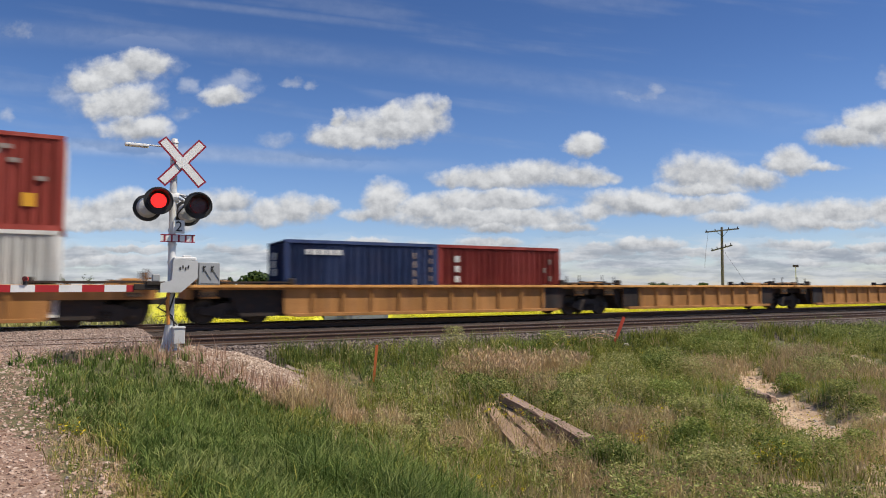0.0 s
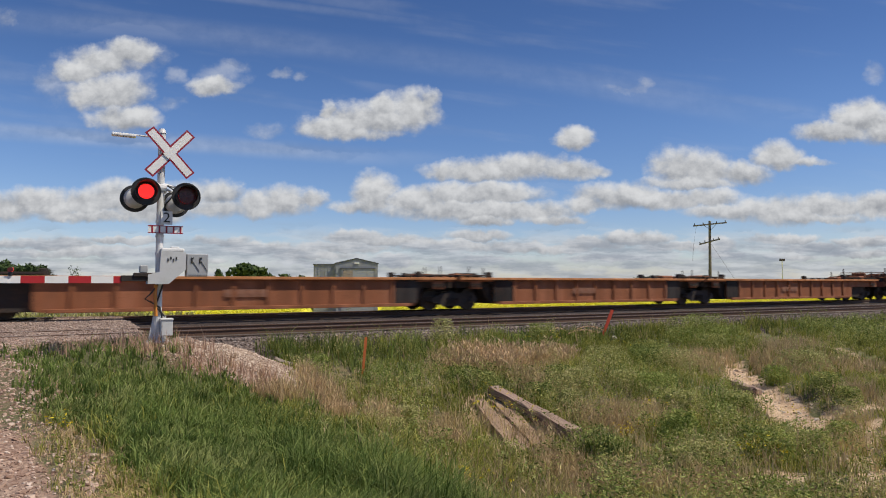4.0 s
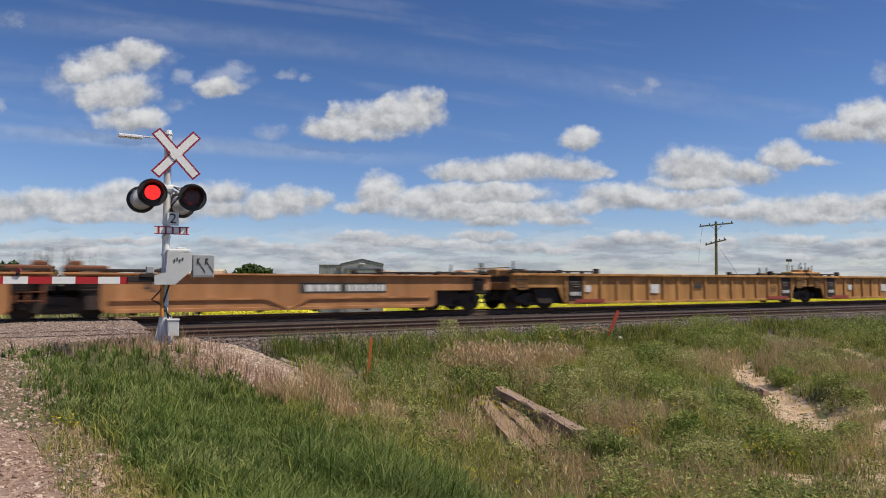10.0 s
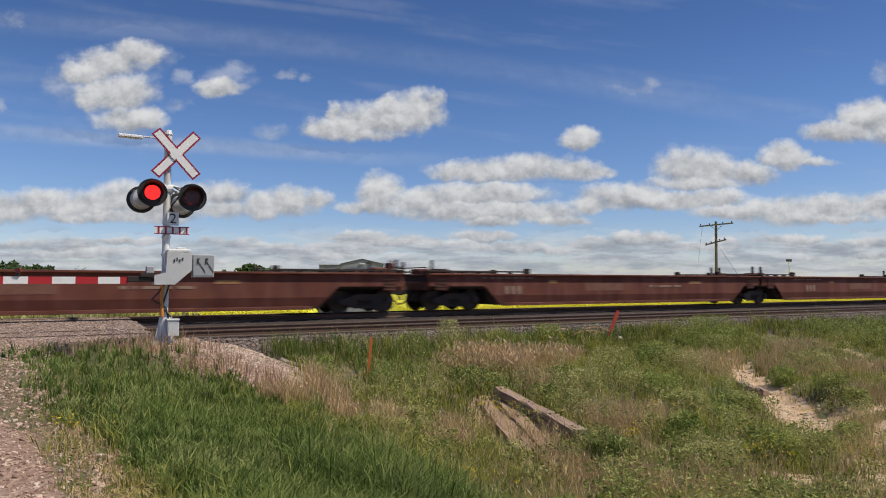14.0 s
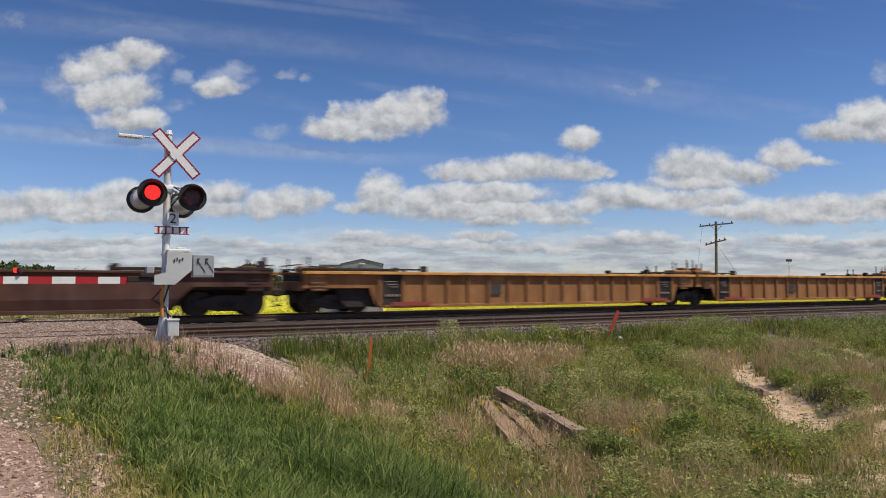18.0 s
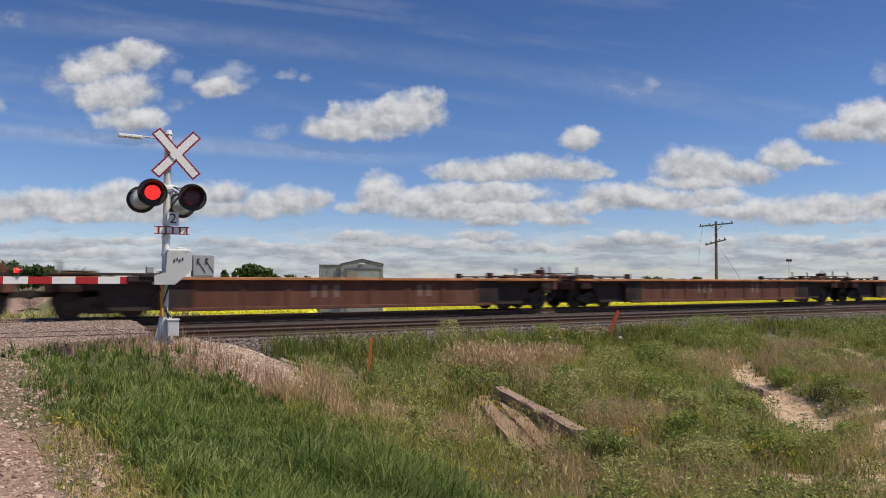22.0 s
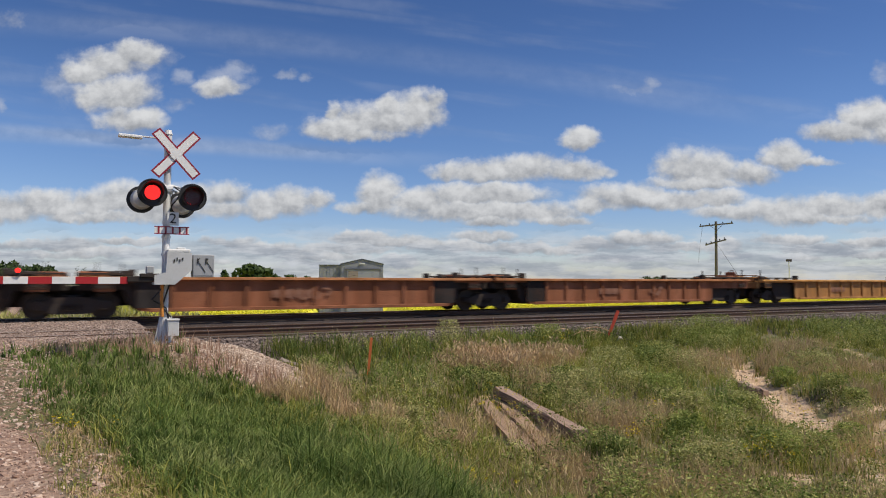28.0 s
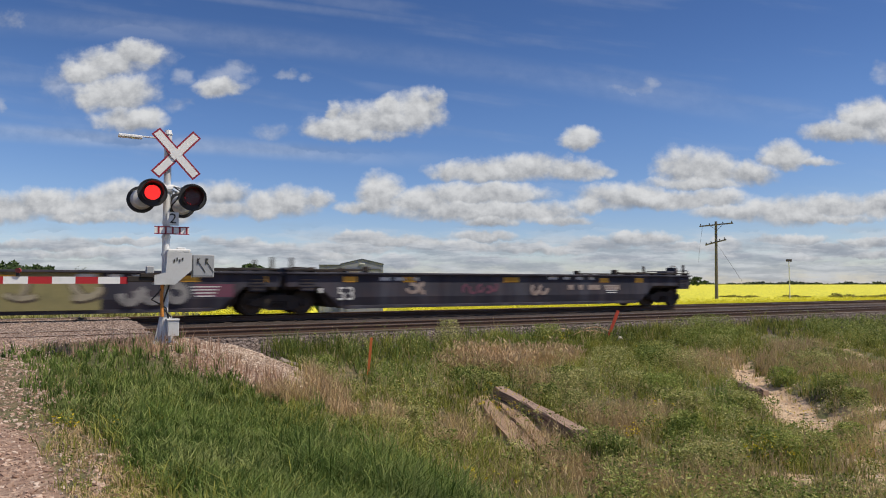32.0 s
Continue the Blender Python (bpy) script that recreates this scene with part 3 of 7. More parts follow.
def box(bm, x0, y0, z0, x1, y1, z1, bevel=0.0):
    g = bmesh.ops.create_cube(bm, size=1.0)
    vs = g["verts"]
    for v in vs:
        v.co = Vector(((x0 + x1) / 2 + v.co.x * (x1 - x0), (y0 + y1) / 2 + v.co.y * (y1 - y0), (z0 + z1) / 2 + v.co.z * (z1 - z0)))
    if bevel:
        es = list({e for v in vs for e in v.link_edges})
        bmesh.ops.bevel(bm, geom=es, offset=bevel, segments=1, affect="EDGES")
    return bm


def boxed(*a, bevel=0.0):
    return box(bmesh.new(), *a, bevel=bevel)


def rod(bm, p, q, r, r2=None, seg=8):
    p, q = Vector(p), Vector(q)
    d = q - p
    g = bmesh.ops.create_cone(bm, cap_ends=True, segments=seg, radius1=r, radius2=r if r2 is None else r2, depth=d.length)
    m = Matrix.Translation((p + q) / 2) @ d.to_track_quat("Z", "Y").to_matrix().to_4x4()
    bmesh.ops.transform(bm, matrix=m, verts=g["verts"])
    return bm


def prism(bm, pts, y0, y1):
    """A plate with an outline in x and z, from y0 to y1."""
    a = [bm.verts.new((x, y0, z)) for x, z in pts]
    b = [bm.verts.new((x, y1, z)) for x, z in pts]
    bm.faces.new(a), bm.faces.new(b[::-1])
    for i in range(len(pts)):
        j = (i + 1) % len(pts)
        bm.faces.new((a[i], b[i], b[j], a[j]))
    return bm


def tube(bm, pts, r, seg=6):
    """One bent tube through the points."""
    pts, rings, u = [Vector(p) for p in pts], [], None
    for i, p in enumerate(pts):
        d = (pts[min(i + 1, len(pts) - 1)] - pts[max(i - 1, 0)]).normalized()
        u = d.orthogonal().normalized() if u is None else (u - d * u.dot(d)).normalized()
        v = d.cross(u)
        rings.append([bm.verts.new(p + (u * math.cos(6.2832 * k / seg) + v * math.sin(6.2832 * k / seg)) * r) for k in range(seg)])
    for a, b in zip(rings, rings[1:]):
        for k in range(seg):
            bm.faces.new((a[k], a[(k + 1) % seg], b[(k + 1) % seg], b[k]))
    bm.faces.new(rings[0][::-1]), bm.faces.new(rings[-1])
    return bm


def lettering(name, text, size, mat, parent, m, depth=0.004):
    c = bpy.data.curves.new(name, "FONT")
    c.body, c.size, c.extrude, c.align_x, c.align_y = text, size, depth, "CENTER", "CENTER"
    c.materials.append(mat)
    ob = new(name, c)
    ob.matrix_basis = m
    ob.parent = parent
    return ob


# ---- the lie of the land ----
def ease(a, b, x):
    t = np.clip((x - a) / (b - a), 0, 1)
    return t * t * (3 - 2 * t)


def rough(s, n):
    return (np.sin(s * 1.7 + 1.3 * np.sin(n * 0.9)) * np.cos(n * 1.35 + 0.7 * np.sin(s * 1.1)) * 0.5
            + np.sin(s * 3.9 + n * 2.1) * np.sin(n * 4.3 - s * 1.3) * 0.28 + np.sin(s * 8.3 - n * 5.9) * np.sin(n * 9.1 + s * 3.7) * 0.14)


def road_edge(n):
    return np.where(n < 14, np.clip(-(n - 5) * 0.155, -1.3, 0.3), -1.3 + 2.55 * ease(14.2, 15.8, n)) - 5.0 * ease(24.9, 26.6, n)


def height(s, n):
    s, n = np.asarray(s, float), np.asarray(n, float)
    road = -0.45 + 0.38 * ease(4, 13.5, n) + 0.045 * ease(13.6, 15.6, n) - 0.90 * ease(25.5, 36, n)
    ditch = -1.42 + 0.50 * ease(6, 12.6, n) + 0.50 * ease(12.4, 15, n)
    bank = ease(0.0, 1.6, (s - 11.0) - (n - 6.7) * 0.86)
    ditch = ditch + 0.34 * bank * ease(13.5, 10, n) * ease(2, 6, n)
    ditch = np.where(n > 15, -0.42 - 0.93 * ease(26.6, 30.5, n), ditch)
    e = ease(0.0, 5.5, s - road_edge(n))
    w = ease(-8.2, -12.5, s)
    k = np.maximum(np.maximum(e, w), 0)
    k = np.where(n > 14.5, np.maximum(ease(0.0, 0.8, s - road_edge(n)), ease(-8.2, -9.2, s)), k)
    z = road + (ditch - road) * k
    pad = 0.0 - 0.52 * np.maximum(0, np.hypot((s - 1.25) * 0.85, (n - 12.35) * 0.95) - 0.98)
    pad = np.maximum(pad, 0.09 - 0.35 * np.maximum(0, np.hypot(s - 1.30, n - 12.42) - 0.42))
    z = np.where(n < 15, np.maximum(z, pad), z)
    amp = 0.012 + 0.085 * k * np.where((n > 14.6) & (n < 27), 0.2, 1.0) * ease(400, 40, np.hypot(s, n))
    return z + amp * rough(s, n)


def yard(s, n):
    """The cleared lane that leads to the shed."""
    return ease(2.75, 2.35, np.abs(s - 11.6 - (n - 30) * 0.40)) * ease(46.5, 46.0, n)


FRINGE = [(-0.1, 13.4, 0.70, 0.50), (0.9, 12.3, 0.60, 0.45), (1.35, 11.65, 0.75, 0.50), (0.5, 12.9, 0.55, 0.9), (2.0, 11.05, 0.70, 0.36), (2.7, 10.8, 0.60, 0.30)]     # where stems stand on gravel


def masks(s, n):
    e = s - road_edge(n)
    gravel = ease(0.35, -0.35, e + 0.28 * ease(7.2, 8.4, n) * ease(14.2, 13.2, n)) * ease(-8.9, -8.2, s) * ease(400, 300, np.abs(n))
    gravel = np.maximum(gravel, ease(1.35, 0.95, np.hypot((s - 2.45) * 1.1, (n - 11.85) * 0.82) + 0.12 * rough(s * 2.5, n * 2.5)) * ease(12.75, 13.15, s + n + 0.15 * rough(s * 3, n * 3)))
    for cs, cn, rs, rn in FRINGE:
        gravel = np.maximum(gravel, 0.58 * ease(1.05, 0.65, np.hypot((s - cs) / rs, (n - cn) / rn) + 0.2 * rough(s * 2.2, n * 2.1)))
    gravel = np.maximum(gravel, ease(15.0, 15.5, n) * ease(28.2, 27.2, n))
    along = (s - 11.0) * 0.652 + (n - 6.7) * 0.758
    off = np.abs((s - 11.0) * 0.758 - (n - 6.7) * 0.652) + 0.25 * rough(s * 1.3, n * 1.1)
    dirt = ease(0.56, 0.26, off + 0.2 * rough(s * 2.1, n * 2.3)) * ease(-3.6, -2.4, along) * ease(6.0, 4.6, along) * (0.55 + 0.45 * ease(-1.2, 0.2, along))
    dirt = np.maximum(dirt, 0.8 * ease(0.85, 0.5, np.hypot(s - 0.28 * (n - 9.0) - 6.25, (n - 9.0) * 0.42)))
    for cs, cn in ((4.6, 9.7), (6.2, 6.5), (8.0, 5.3), (12.0, 6.8), (10.6, 5.6), (9.7, 5.0), (5.6, 6.2), (12.8, 5.6), (10.5, 5.6), (8.9, 4.6), (15.1, 11.6), (14.7, 11.0), (15.4, 12.3), (11.2, 5.9), (12.4, 6.5)):
        dirt = np.maximum(dirt, 0.7 * ease(0.55, 0.2, np.hypot((s - cs) * 0.7, n - cn) + 0.15 * rough(s * 2, n * 2)))
    path = (s - 17.0) * 0.639 + (n - 8.5) * 0.769
    beside = np.abs((s - 17.0) * 0.769 - (n - 8.5) * 0.639) + 0.12 * rough(s * 1.7, n * 1.9)
    dirt = np.maximum(dirt, 0.6 * ease(0.42, 0.15, beside) * ease(-0.5, 0.3, path) * ease(6.2, 5.2, path))
    crop = ease(29.6, 30.6, n) * ease(2.5, 3.5, s) * (1 - yard(s, n))
    return gravel, dirt, crop


def spread(lo, hi, step, far):
    """Grid lines, close together from lo to hi and wider and wider out to far."""
    mid = list(np.arange(lo, hi + 1e-6, step))
    out, d, x = [], step, hi
    while x < far:
        d *= 1.32
        x += d
        out.append(x)
    inn, d, x = [], step, lo
    while x > -far:
        d *= 1.32
        x -= d
        inn.append(x)
    return np.array(inn[::-1] + mid + out)


def grid_mesh(name, ss, nn, fz):
    S, N = np.meshgrid(ss, nn)
    Z = fz(S, N)
    co = np.stack([S, N, Z], -1).reshape(-1, 3)
    w, h = len(ss), len(nn)
    i = (np.arange(h - 1)[:, None] * w + np.arange(w - 1)).reshape(-1)
    faces = np.stack([i, i + 1, i + w + 1, i + w], -1)
    me = bpy.data.meshes.new(name)
    me.from_pydata(co.tolist(), [], faces.tolist())
    me.polygons.foreach_set("use_smooth", np.ones(len(faces), bool))
    return me, S.reshape(-1), N.reshape(-1)


def make_ground():
    me, S, N = grid_mesh("ground", spread(-12, 34, 0.2, 4200), spread(1, 31, 0.2, 4200), height)
    for nm, val in zip(("gravel", "dirt", "crop"), masks(S, N)):
        me.attributes.new(nm, "FLOAT", "POINT").data.foreach_set("value", val.astype(np.float32))
    ob = link("ground", me, M["ground"], m=pose(0, 0, 0, 0, 0, ANG))
    tagged(ob, "grassy ditch, gravel road and prairie reaching the horizon", "ground", kind="structure")


make_ground()


# ---- the railway ----
RAIL = [(-0.07, -0.17), (0.07, -0.17), (0.07, -0.155), (0.014, -0.135), (0.012, -0.045), (0.036, -0.03), (0.036, -0.004), (0.028, 0.0),
        (-0.028, 0.0), (-0.036, -0.004), (-0.036, -0.03), (-0.012, -0.045), (-0.014, -0.135), (-0.07, -0.155)]


def make_track(n0, nm):
    for side in (-0.755, 0.755):
        bm = bmesh.new()
        prism(bm, RAIL, -300.0, 900.0)
        m = at_track(0, n0 + side, 0, -90)
        ob = part("rail", bm, M["rail"], None, "rusty steel rail with a worn bright top", m)
        tagged(ob, category="rail", group=nm, kind="structure")
    bm = bmesh.new()
    prof = [(-3.3, -0.62), (-1.75, -0.215), (-1.45, -0.205), (1.45, -0.205), (1.75, -0.215), (3.3, -0.62)]
    prism(bm, prof, -300, 900)
    ob = part("ballast_bed", bm, M["ballast_fine"], None, "bed of grey-brown crushed ballast under the track", at_track(0, n0, 0, -90))
    tagged(ob, category="ballast", kind="structure")


def ballast_fine():
    m, n, s = material("ballast_bed")
    at = n.add("TexCoord").outputs["Object"]
    v = n.add("TexVoronoi")
    n.put(v.inputs["Vector"], at)
    v.inputs["Scale"].default_value = 19.0
    sep = n.add("SeparateColor")
    n.put(sep.inputs[0], v.outputs["Color"])
    col = n.mix(sep.outputs[0], (0.030, 0.022, 0.018), (0.078, 0.057, 0.047))
    col = n.mix(n.ramp(n.noise(at, 0.8, 4), 0.42, 0.62), col, (0.045, 0.030, 0.023))
    n.put(s.inputs["Base Color"], col)
    s.inputs["Roughness"].default_value = 0.95
    bump(n, s, v.outputs["Distance"], 1.0, 0.04)
    return m


M["ballast_fine"] = ballast_fine()
make_track(NEAR, "near track")
make_track(FAR, "far track")


def pebbles(name, label, mat, count, place, size, seed, category="gravel"):
    """Loose stones strewn where place() puts them: one sheet of stuff."""
    rng = np.random.default_rng(seed)
    s, n, z = place(rng, count)
    count = len(s)
    base = np.array([(1, 0, -.3), (-.5, .87, -.3), (-.5, -.87, -.3), (.5, .6, .55), (-.8, .1, .5), (.35, -.75, .6)])
    tri = np.array([(0, 1, 3), (1, 4, 3), (1, 2, 4), (2, 5, 4), (2, 0, 5), (0, 3, 5), (3, 4, 5)])
    r = size * np.exp(rng.normal(0, 0.35, count))
    ang = rng.uniform(0, 6.283, count)
    jit = base[None] * (1 + rng.normal(0, 0.22, (count, 6, 3)))
    c, sn = np.cos(ang)[:, None], np.sin(ang)[:, None]
    x = (jit[..., 0] * c - jit[..., 1] * sn) * r[:, None] + s[:, None]
    y = (jit[..., 0] * sn + jit[..., 1] * c) * r[:, None] + n[:, None]
    zz = jit[..., 2] * r[:, None] * 0.8 + z[:, None]
    co = np.stack([x, y, zz], -1).reshape(-1, 3)
    faces = (tri[None] + (np.arange(count) * 6)[:, None, None]).reshape(-1, 3)
    me = bpy.data.meshes.new(name)
    me.from_pydata(co.tolist(), [], faces.tolist())
    ob = link(name, me, M[mat], m=pose(0, 0, 0, 0, 0, ANG))
    return tagged(ob, label, category, kind="stuff")


def on_bed(rng, k):
    s = rng.uniform(1.6, 44, k)
    d = np.where(rng.uniform(0, 1, k) < 0.93, rng.uniform(-2.45, -1.15, k), rng.uniform(-1.1, 1.6, k))
    z = np.where(np.abs(d) < 1.75, -0.20, -0.215 - (np.abs(d) - 1.75) * 0.26)
    return s, NEAR + d, z + 0.005


def on_road(rng, k):
    n = rng.uniform(3.0, 16.0, k)
    s = road_edge(n) + np.where(rng.uniform(0, 1, k) < 0.10, rng.uniform(0.2, 0.8, k), rng.uniform(-4.5, 0.35, k))
    return s, n, height(s, n) + 0.003


def on_crossing(rng, k):
    n = rng.uniform(14.5, 25.2, k)
    s = road_edge(n) + rng.uniform(-5.5, 0.5, k)
    keep = np.minimum(np.abs(np.abs(n - NEAR) - 0.755), np.abs(np.abs(n - FAR) - 0.755)) > 0.13
    s, n = s[keep], n[keep]
    return s, n, height(s, n) + 0.004


def on_fringe(rng, k):
    pick = rng.integers(0, len(FRINGE), k)
    c = np.array(FRINGE)[pick]
    a, r = rng.uniform(0, 6.283, k), np.sqrt(rng.uniform(0, 1, k))
    s, n = c[:, 0] + c[:, 2] * r * np.cos(a), c[:, 1] + c[:, 3] * r * np.sin(a)
    return s, n, height(s, n) + 0.004


def on_pad(rng, k):
    a, r = rng.uniform(0, 6.283, k), 1.45 * rng.uniform(0, 1, k) ** 0.62
    s, n = 2.45 + r * np.cos(a) / 1.1, 11.85 + r * np.sin(a) / 0.82
    keep = (n < 14.6) & (s + n > 12.95)
    s, n = s[keep], n[keep]
    return s, n, height(s, n) + 0.004


def behind_pad(rng, k):
    s, n = rng.uniform(1.7, 4.2, k), rng.uniform(12.6, 15.4, k)
    keep = masks(s, np.minimum(n, 14.5))[0] < 0.4
    s, n = s[keep], n[keep]
    return s, n, np.maximum(height(s, n), -0.62 + np.clip(n - 13.9, 0, 1.55) * 0.26) + 0.008


def on_dirt(rng, k):
    t, o = rng.uniform(-3.2, 5.2, k), rng.normal(0, 0.38, k)
    s, n = 11.0 + t * 0.652 + o * 0.758, 6.7 + t * 0.758 - o * 0.652
    return s, n, height(s, n)


pebbles("ballast_stones", "loose grey-brown ballast stones on the track bed", "ballast", 24000, on_bed, 0.030, 1, "ballast")
pebbles("spilled_ballast", "grey-brown ballast stones spilled behind the signal", "ballast", 5000, behind_pad, 0.030, 5, "ballast")
pebbles("road_pebbles", "pinkish gravel strewn over the road", "pebble", 26000, on_road, 0.0155, 2)
pebbles("crossing_gravel", "pinkish grey gravel packed between the rails of the crossing", "crossing_stone", 16000, on_crossing, 0.022, 6)
pebbles("pad_pebbles", "pale pinkish-tan gravel heaped around the signal", "heap_stone", 12000, on_pad, 0.016, 3)
pebbles("fringe_pebbles", "pinkish gravel among thin stems beside the signal", "pebble", 4500, on_fringe, 0.014, 7)
pebbles("bank_stones", "pale stones on the bare earth bank", "white_stone", 500, on_dirt, 0.026, 4)


# ---- the train ----
# Every unit hangs on an Empty at its leading joint; x runs backwards along the unit, -y is the side towards the road.
MESHES = {}


def kept(key, make):
    """One mesh for alike parts."""
    if key not in MESHES:
        MESHES[key] = to_mesh(make(), key[0])
    return MESHES[key]


def shared(name, key, make, mat, parent, m=None, label=""):
    """A part on a mesh that it shares with alike parts of the same paint."""
    key = (*key, mat.name)
    me = kept(key, make)
    return link(name, me, mat, parent, m, label)


def wheel_mesh():
    bm = bmesh.new()
    prof = [(0.0, 0.09), (0.10, 0.09), (0.12, 0.02), (0.36, 0.03), (0.385, 0.075), (0.425, 0.075), (0.43, -0.045), (0.455, -0.06), (0.455, -0.075),
            (0.37, -0.07), (0.35, -0.02), (0.11, -0.03), (0.10, -0.09), (0.0, -0.09)]
    k, rings = 20, []
    for r, y in prof:
        rings.append([bm.verts.new((max(r, 0.001) * math.cos(6.2832 * i / k), -y, max(r, 0.001) * math.sin(6.2832 * i / k))) for i in range(k)])
    for a, b in zip(rings, rings[1:]):
        for i in range(k):
            bm.faces.new((a[i], a[(i + 1) % k], b[(i + 1) % k], b[i]))
    return bm


def side_frame_mesh():
    bm = bmesh.new()
    top = [(-1.15, 0.40), (-1.10, 0.58), (-0.72, 0.60), (-0.42, 0.72), (0.42, 0.72), (0.72, 0.60), (1.10, 0.58), (1.15, 0.40), (0.80, 0.36),
           (0.42, 0.20), (-0.42, 0.20), (-0.80, 0.36)]
    prism(bm, top, -0.07, 0.07)
    for x in (-0.89, 0.89):
        rod(bm, (x, -0.16, 0.455), (x, 0.1, 0.455), 0.13, seg=10)
    return bm


def spring_mesh():
    bm = bmesh.new()
    tube(bm, [(0.075 * math.cos(a * 1.57), 0.075 * math.sin(a * 1.57), 0.27 + 0.0125 * a) for a in range(0, 20)], 0.014, 4)
    return bm


def bogie(parent, x):
    b = link("bogie", kept(("bolster",), lambda: boxed(-0.2, -0.95, 0.38, 0.2, 0.95, 0.78, bevel=0.04)), M["steel_dark"], parent, pose(x, 0, 0), "grimy dark steel bogie")
    for y in (-1.03, 1.03):
        shared("side_frame", ("side_frame",), side_frame_mesh, M["steel_dark"], b, pose(0, y, 0))
    for dx in (-0.2, 0, 0.2):
        shared("spring", ("spring",), spring_mesh, M["steel_dark"], b, pose(dx, -1.12, 0))
    for dx in (-0.89, 0.89):
        shared("axle", ("axle",), lambda: rod(bmesh.new(), (0, -0.72, 0.455), (0, 0.72, 0.455), 0.085, seg=8), M["steel_dark"], b, pose(dx, 0, 0))
        for y, turn in ((-0.76, 0), (0.76, 180)):
            shared("wheel", ("wheel",), wheel_mesh, M["wheel"], b, pose(dx, y, 0.455, 0, 0, turn))
    shared("brake_beam", ("brake_beam",), lambda: boxed(-0.40, -0.85, 0.30, -0.34, 0.85, 0.42), M["steel_dark"], b, pose(0, 0, 0))
    return b


def coupler_mesh():
    bm = bmesh.new()
    box(bm, -0.02, -0.09, 0.70, 0.62, 0.09, 0.90, bevel=0.02)
    box(bm, -0.18, -0.15, 0.66, 0.06, 0.13, 0.94, bevel=0.04)
    box(bm, -0.10, -0.03, 0.45, -0.04, 0.03, 0.70)
    return bm


def hose_mesh():
    pts = [(0.35, -0.32, 0.72)] + [(0.35 - 0.62 * t, -0.32, 0.72 - 0.42 * math.sin(t * 1.75)) for t in (0.15, 0.3, 0.45, 0.6, 0.8, 1.0)]
    return tube(bmesh.new(), pts, 0.024)


STYLES = {
    # top edge, bottom, half width, rib pitch, depth of the top chord; where the side ends over a bogie: at its foot, at its head, and how high
    "low_ribbed": dict(top=1.29, low=0.26, half=1.42, rib=1.12, chord=0.10, foot=1.80, head=1.80, up=1.17, own_back=0.88),
    "low_plain": dict(top=1.29, low=0.26, half=1.42, rib=1.55, chord=0.10, foot=1.80, head=1.80, up=1.17, rib_out=0.035),
    "tall_ribbed": dict(top=1.52, low=0.24, half=1.47, rib=0.98, chord=0.12, foot=1.50, head=1.25, up=0.96),
    "smooth": dict(top=1.48, low=0.24, half=1.47, rib=0.0, chord=0.05, foot=2.00, head=1.32, up=1.02),
    "smooth_arch": dict(top=1.48, low=0.24, half=1.47, rib=0.0, chord=0.05, foot=2.35, head=1.5, up=1.05),
    "flush": dict(top=1.41, low=0.24, half=1.47, rib=0.0, chord=0.03, foot=1.15, head=1.15, up=1.36, own_front=0.86, own_back=0.86),
}
OWN = 1.80      # how much farther in a side begins where the unit has a bogie of its own


def side_plate(a0, b0, a1, b1, a2, b2, st, front=False, back=False, lean=1):
    """The side of a well: full depth along the well, cut up over the bogies."""
    s = STYLES[st]
    lo, hi, up = s["low"], s["top"], s["up"]
    ua, ub = (s.get("own_front", up) if front else up), (s.get("own_back", up) if back else up)
    pts = [(a0, hi), (a0, ua), (a2, ua), (a1, lo + 0.12), (a1 + 0.12, lo), (b1 - 0.12, lo), (b1, lo + 0.12), (b2, ub), (b0, ub), (b0, hi)]
    bm = prism(bmesh.new(), pts[::-1], -0.035, 0.035)
    if st.startswith("smooth"):     # the lower third leans inwards
        bmesh.ops.bisect_plane(bm, geom=[*bm.verts, *bm.edges, *bm.faces], plane_co=(0, 0, 0.64), plane_no=(0, 0, 1))
        for v in bm.verts:
            v.co.y += lean * max(0.0, 0.64 - v.co.z) * 0.26
    return bm


def rub_rail(a, b, low):
    """A folded ledge along the side, dipping to the sill at mid length."""
    bm = bmesh.new()
    c, z = (a + b) / 2, low + 0.38
    for x0, z0, x1, z1 in ((a, z, c - 0.75, z), (c - 0.75, z, c - 0.12, low + 0.06), (c + 0.12, low + 0.06, c + 0.75, z), (c + 0.75, z, b, z)):
        prism(bm, [(x0, z0 - 0.035), (x1, z1 - 0.035), (x1, z1 + 0.035), (x0, z0 + 0.035)], -0.10, 0.10)
    return bm


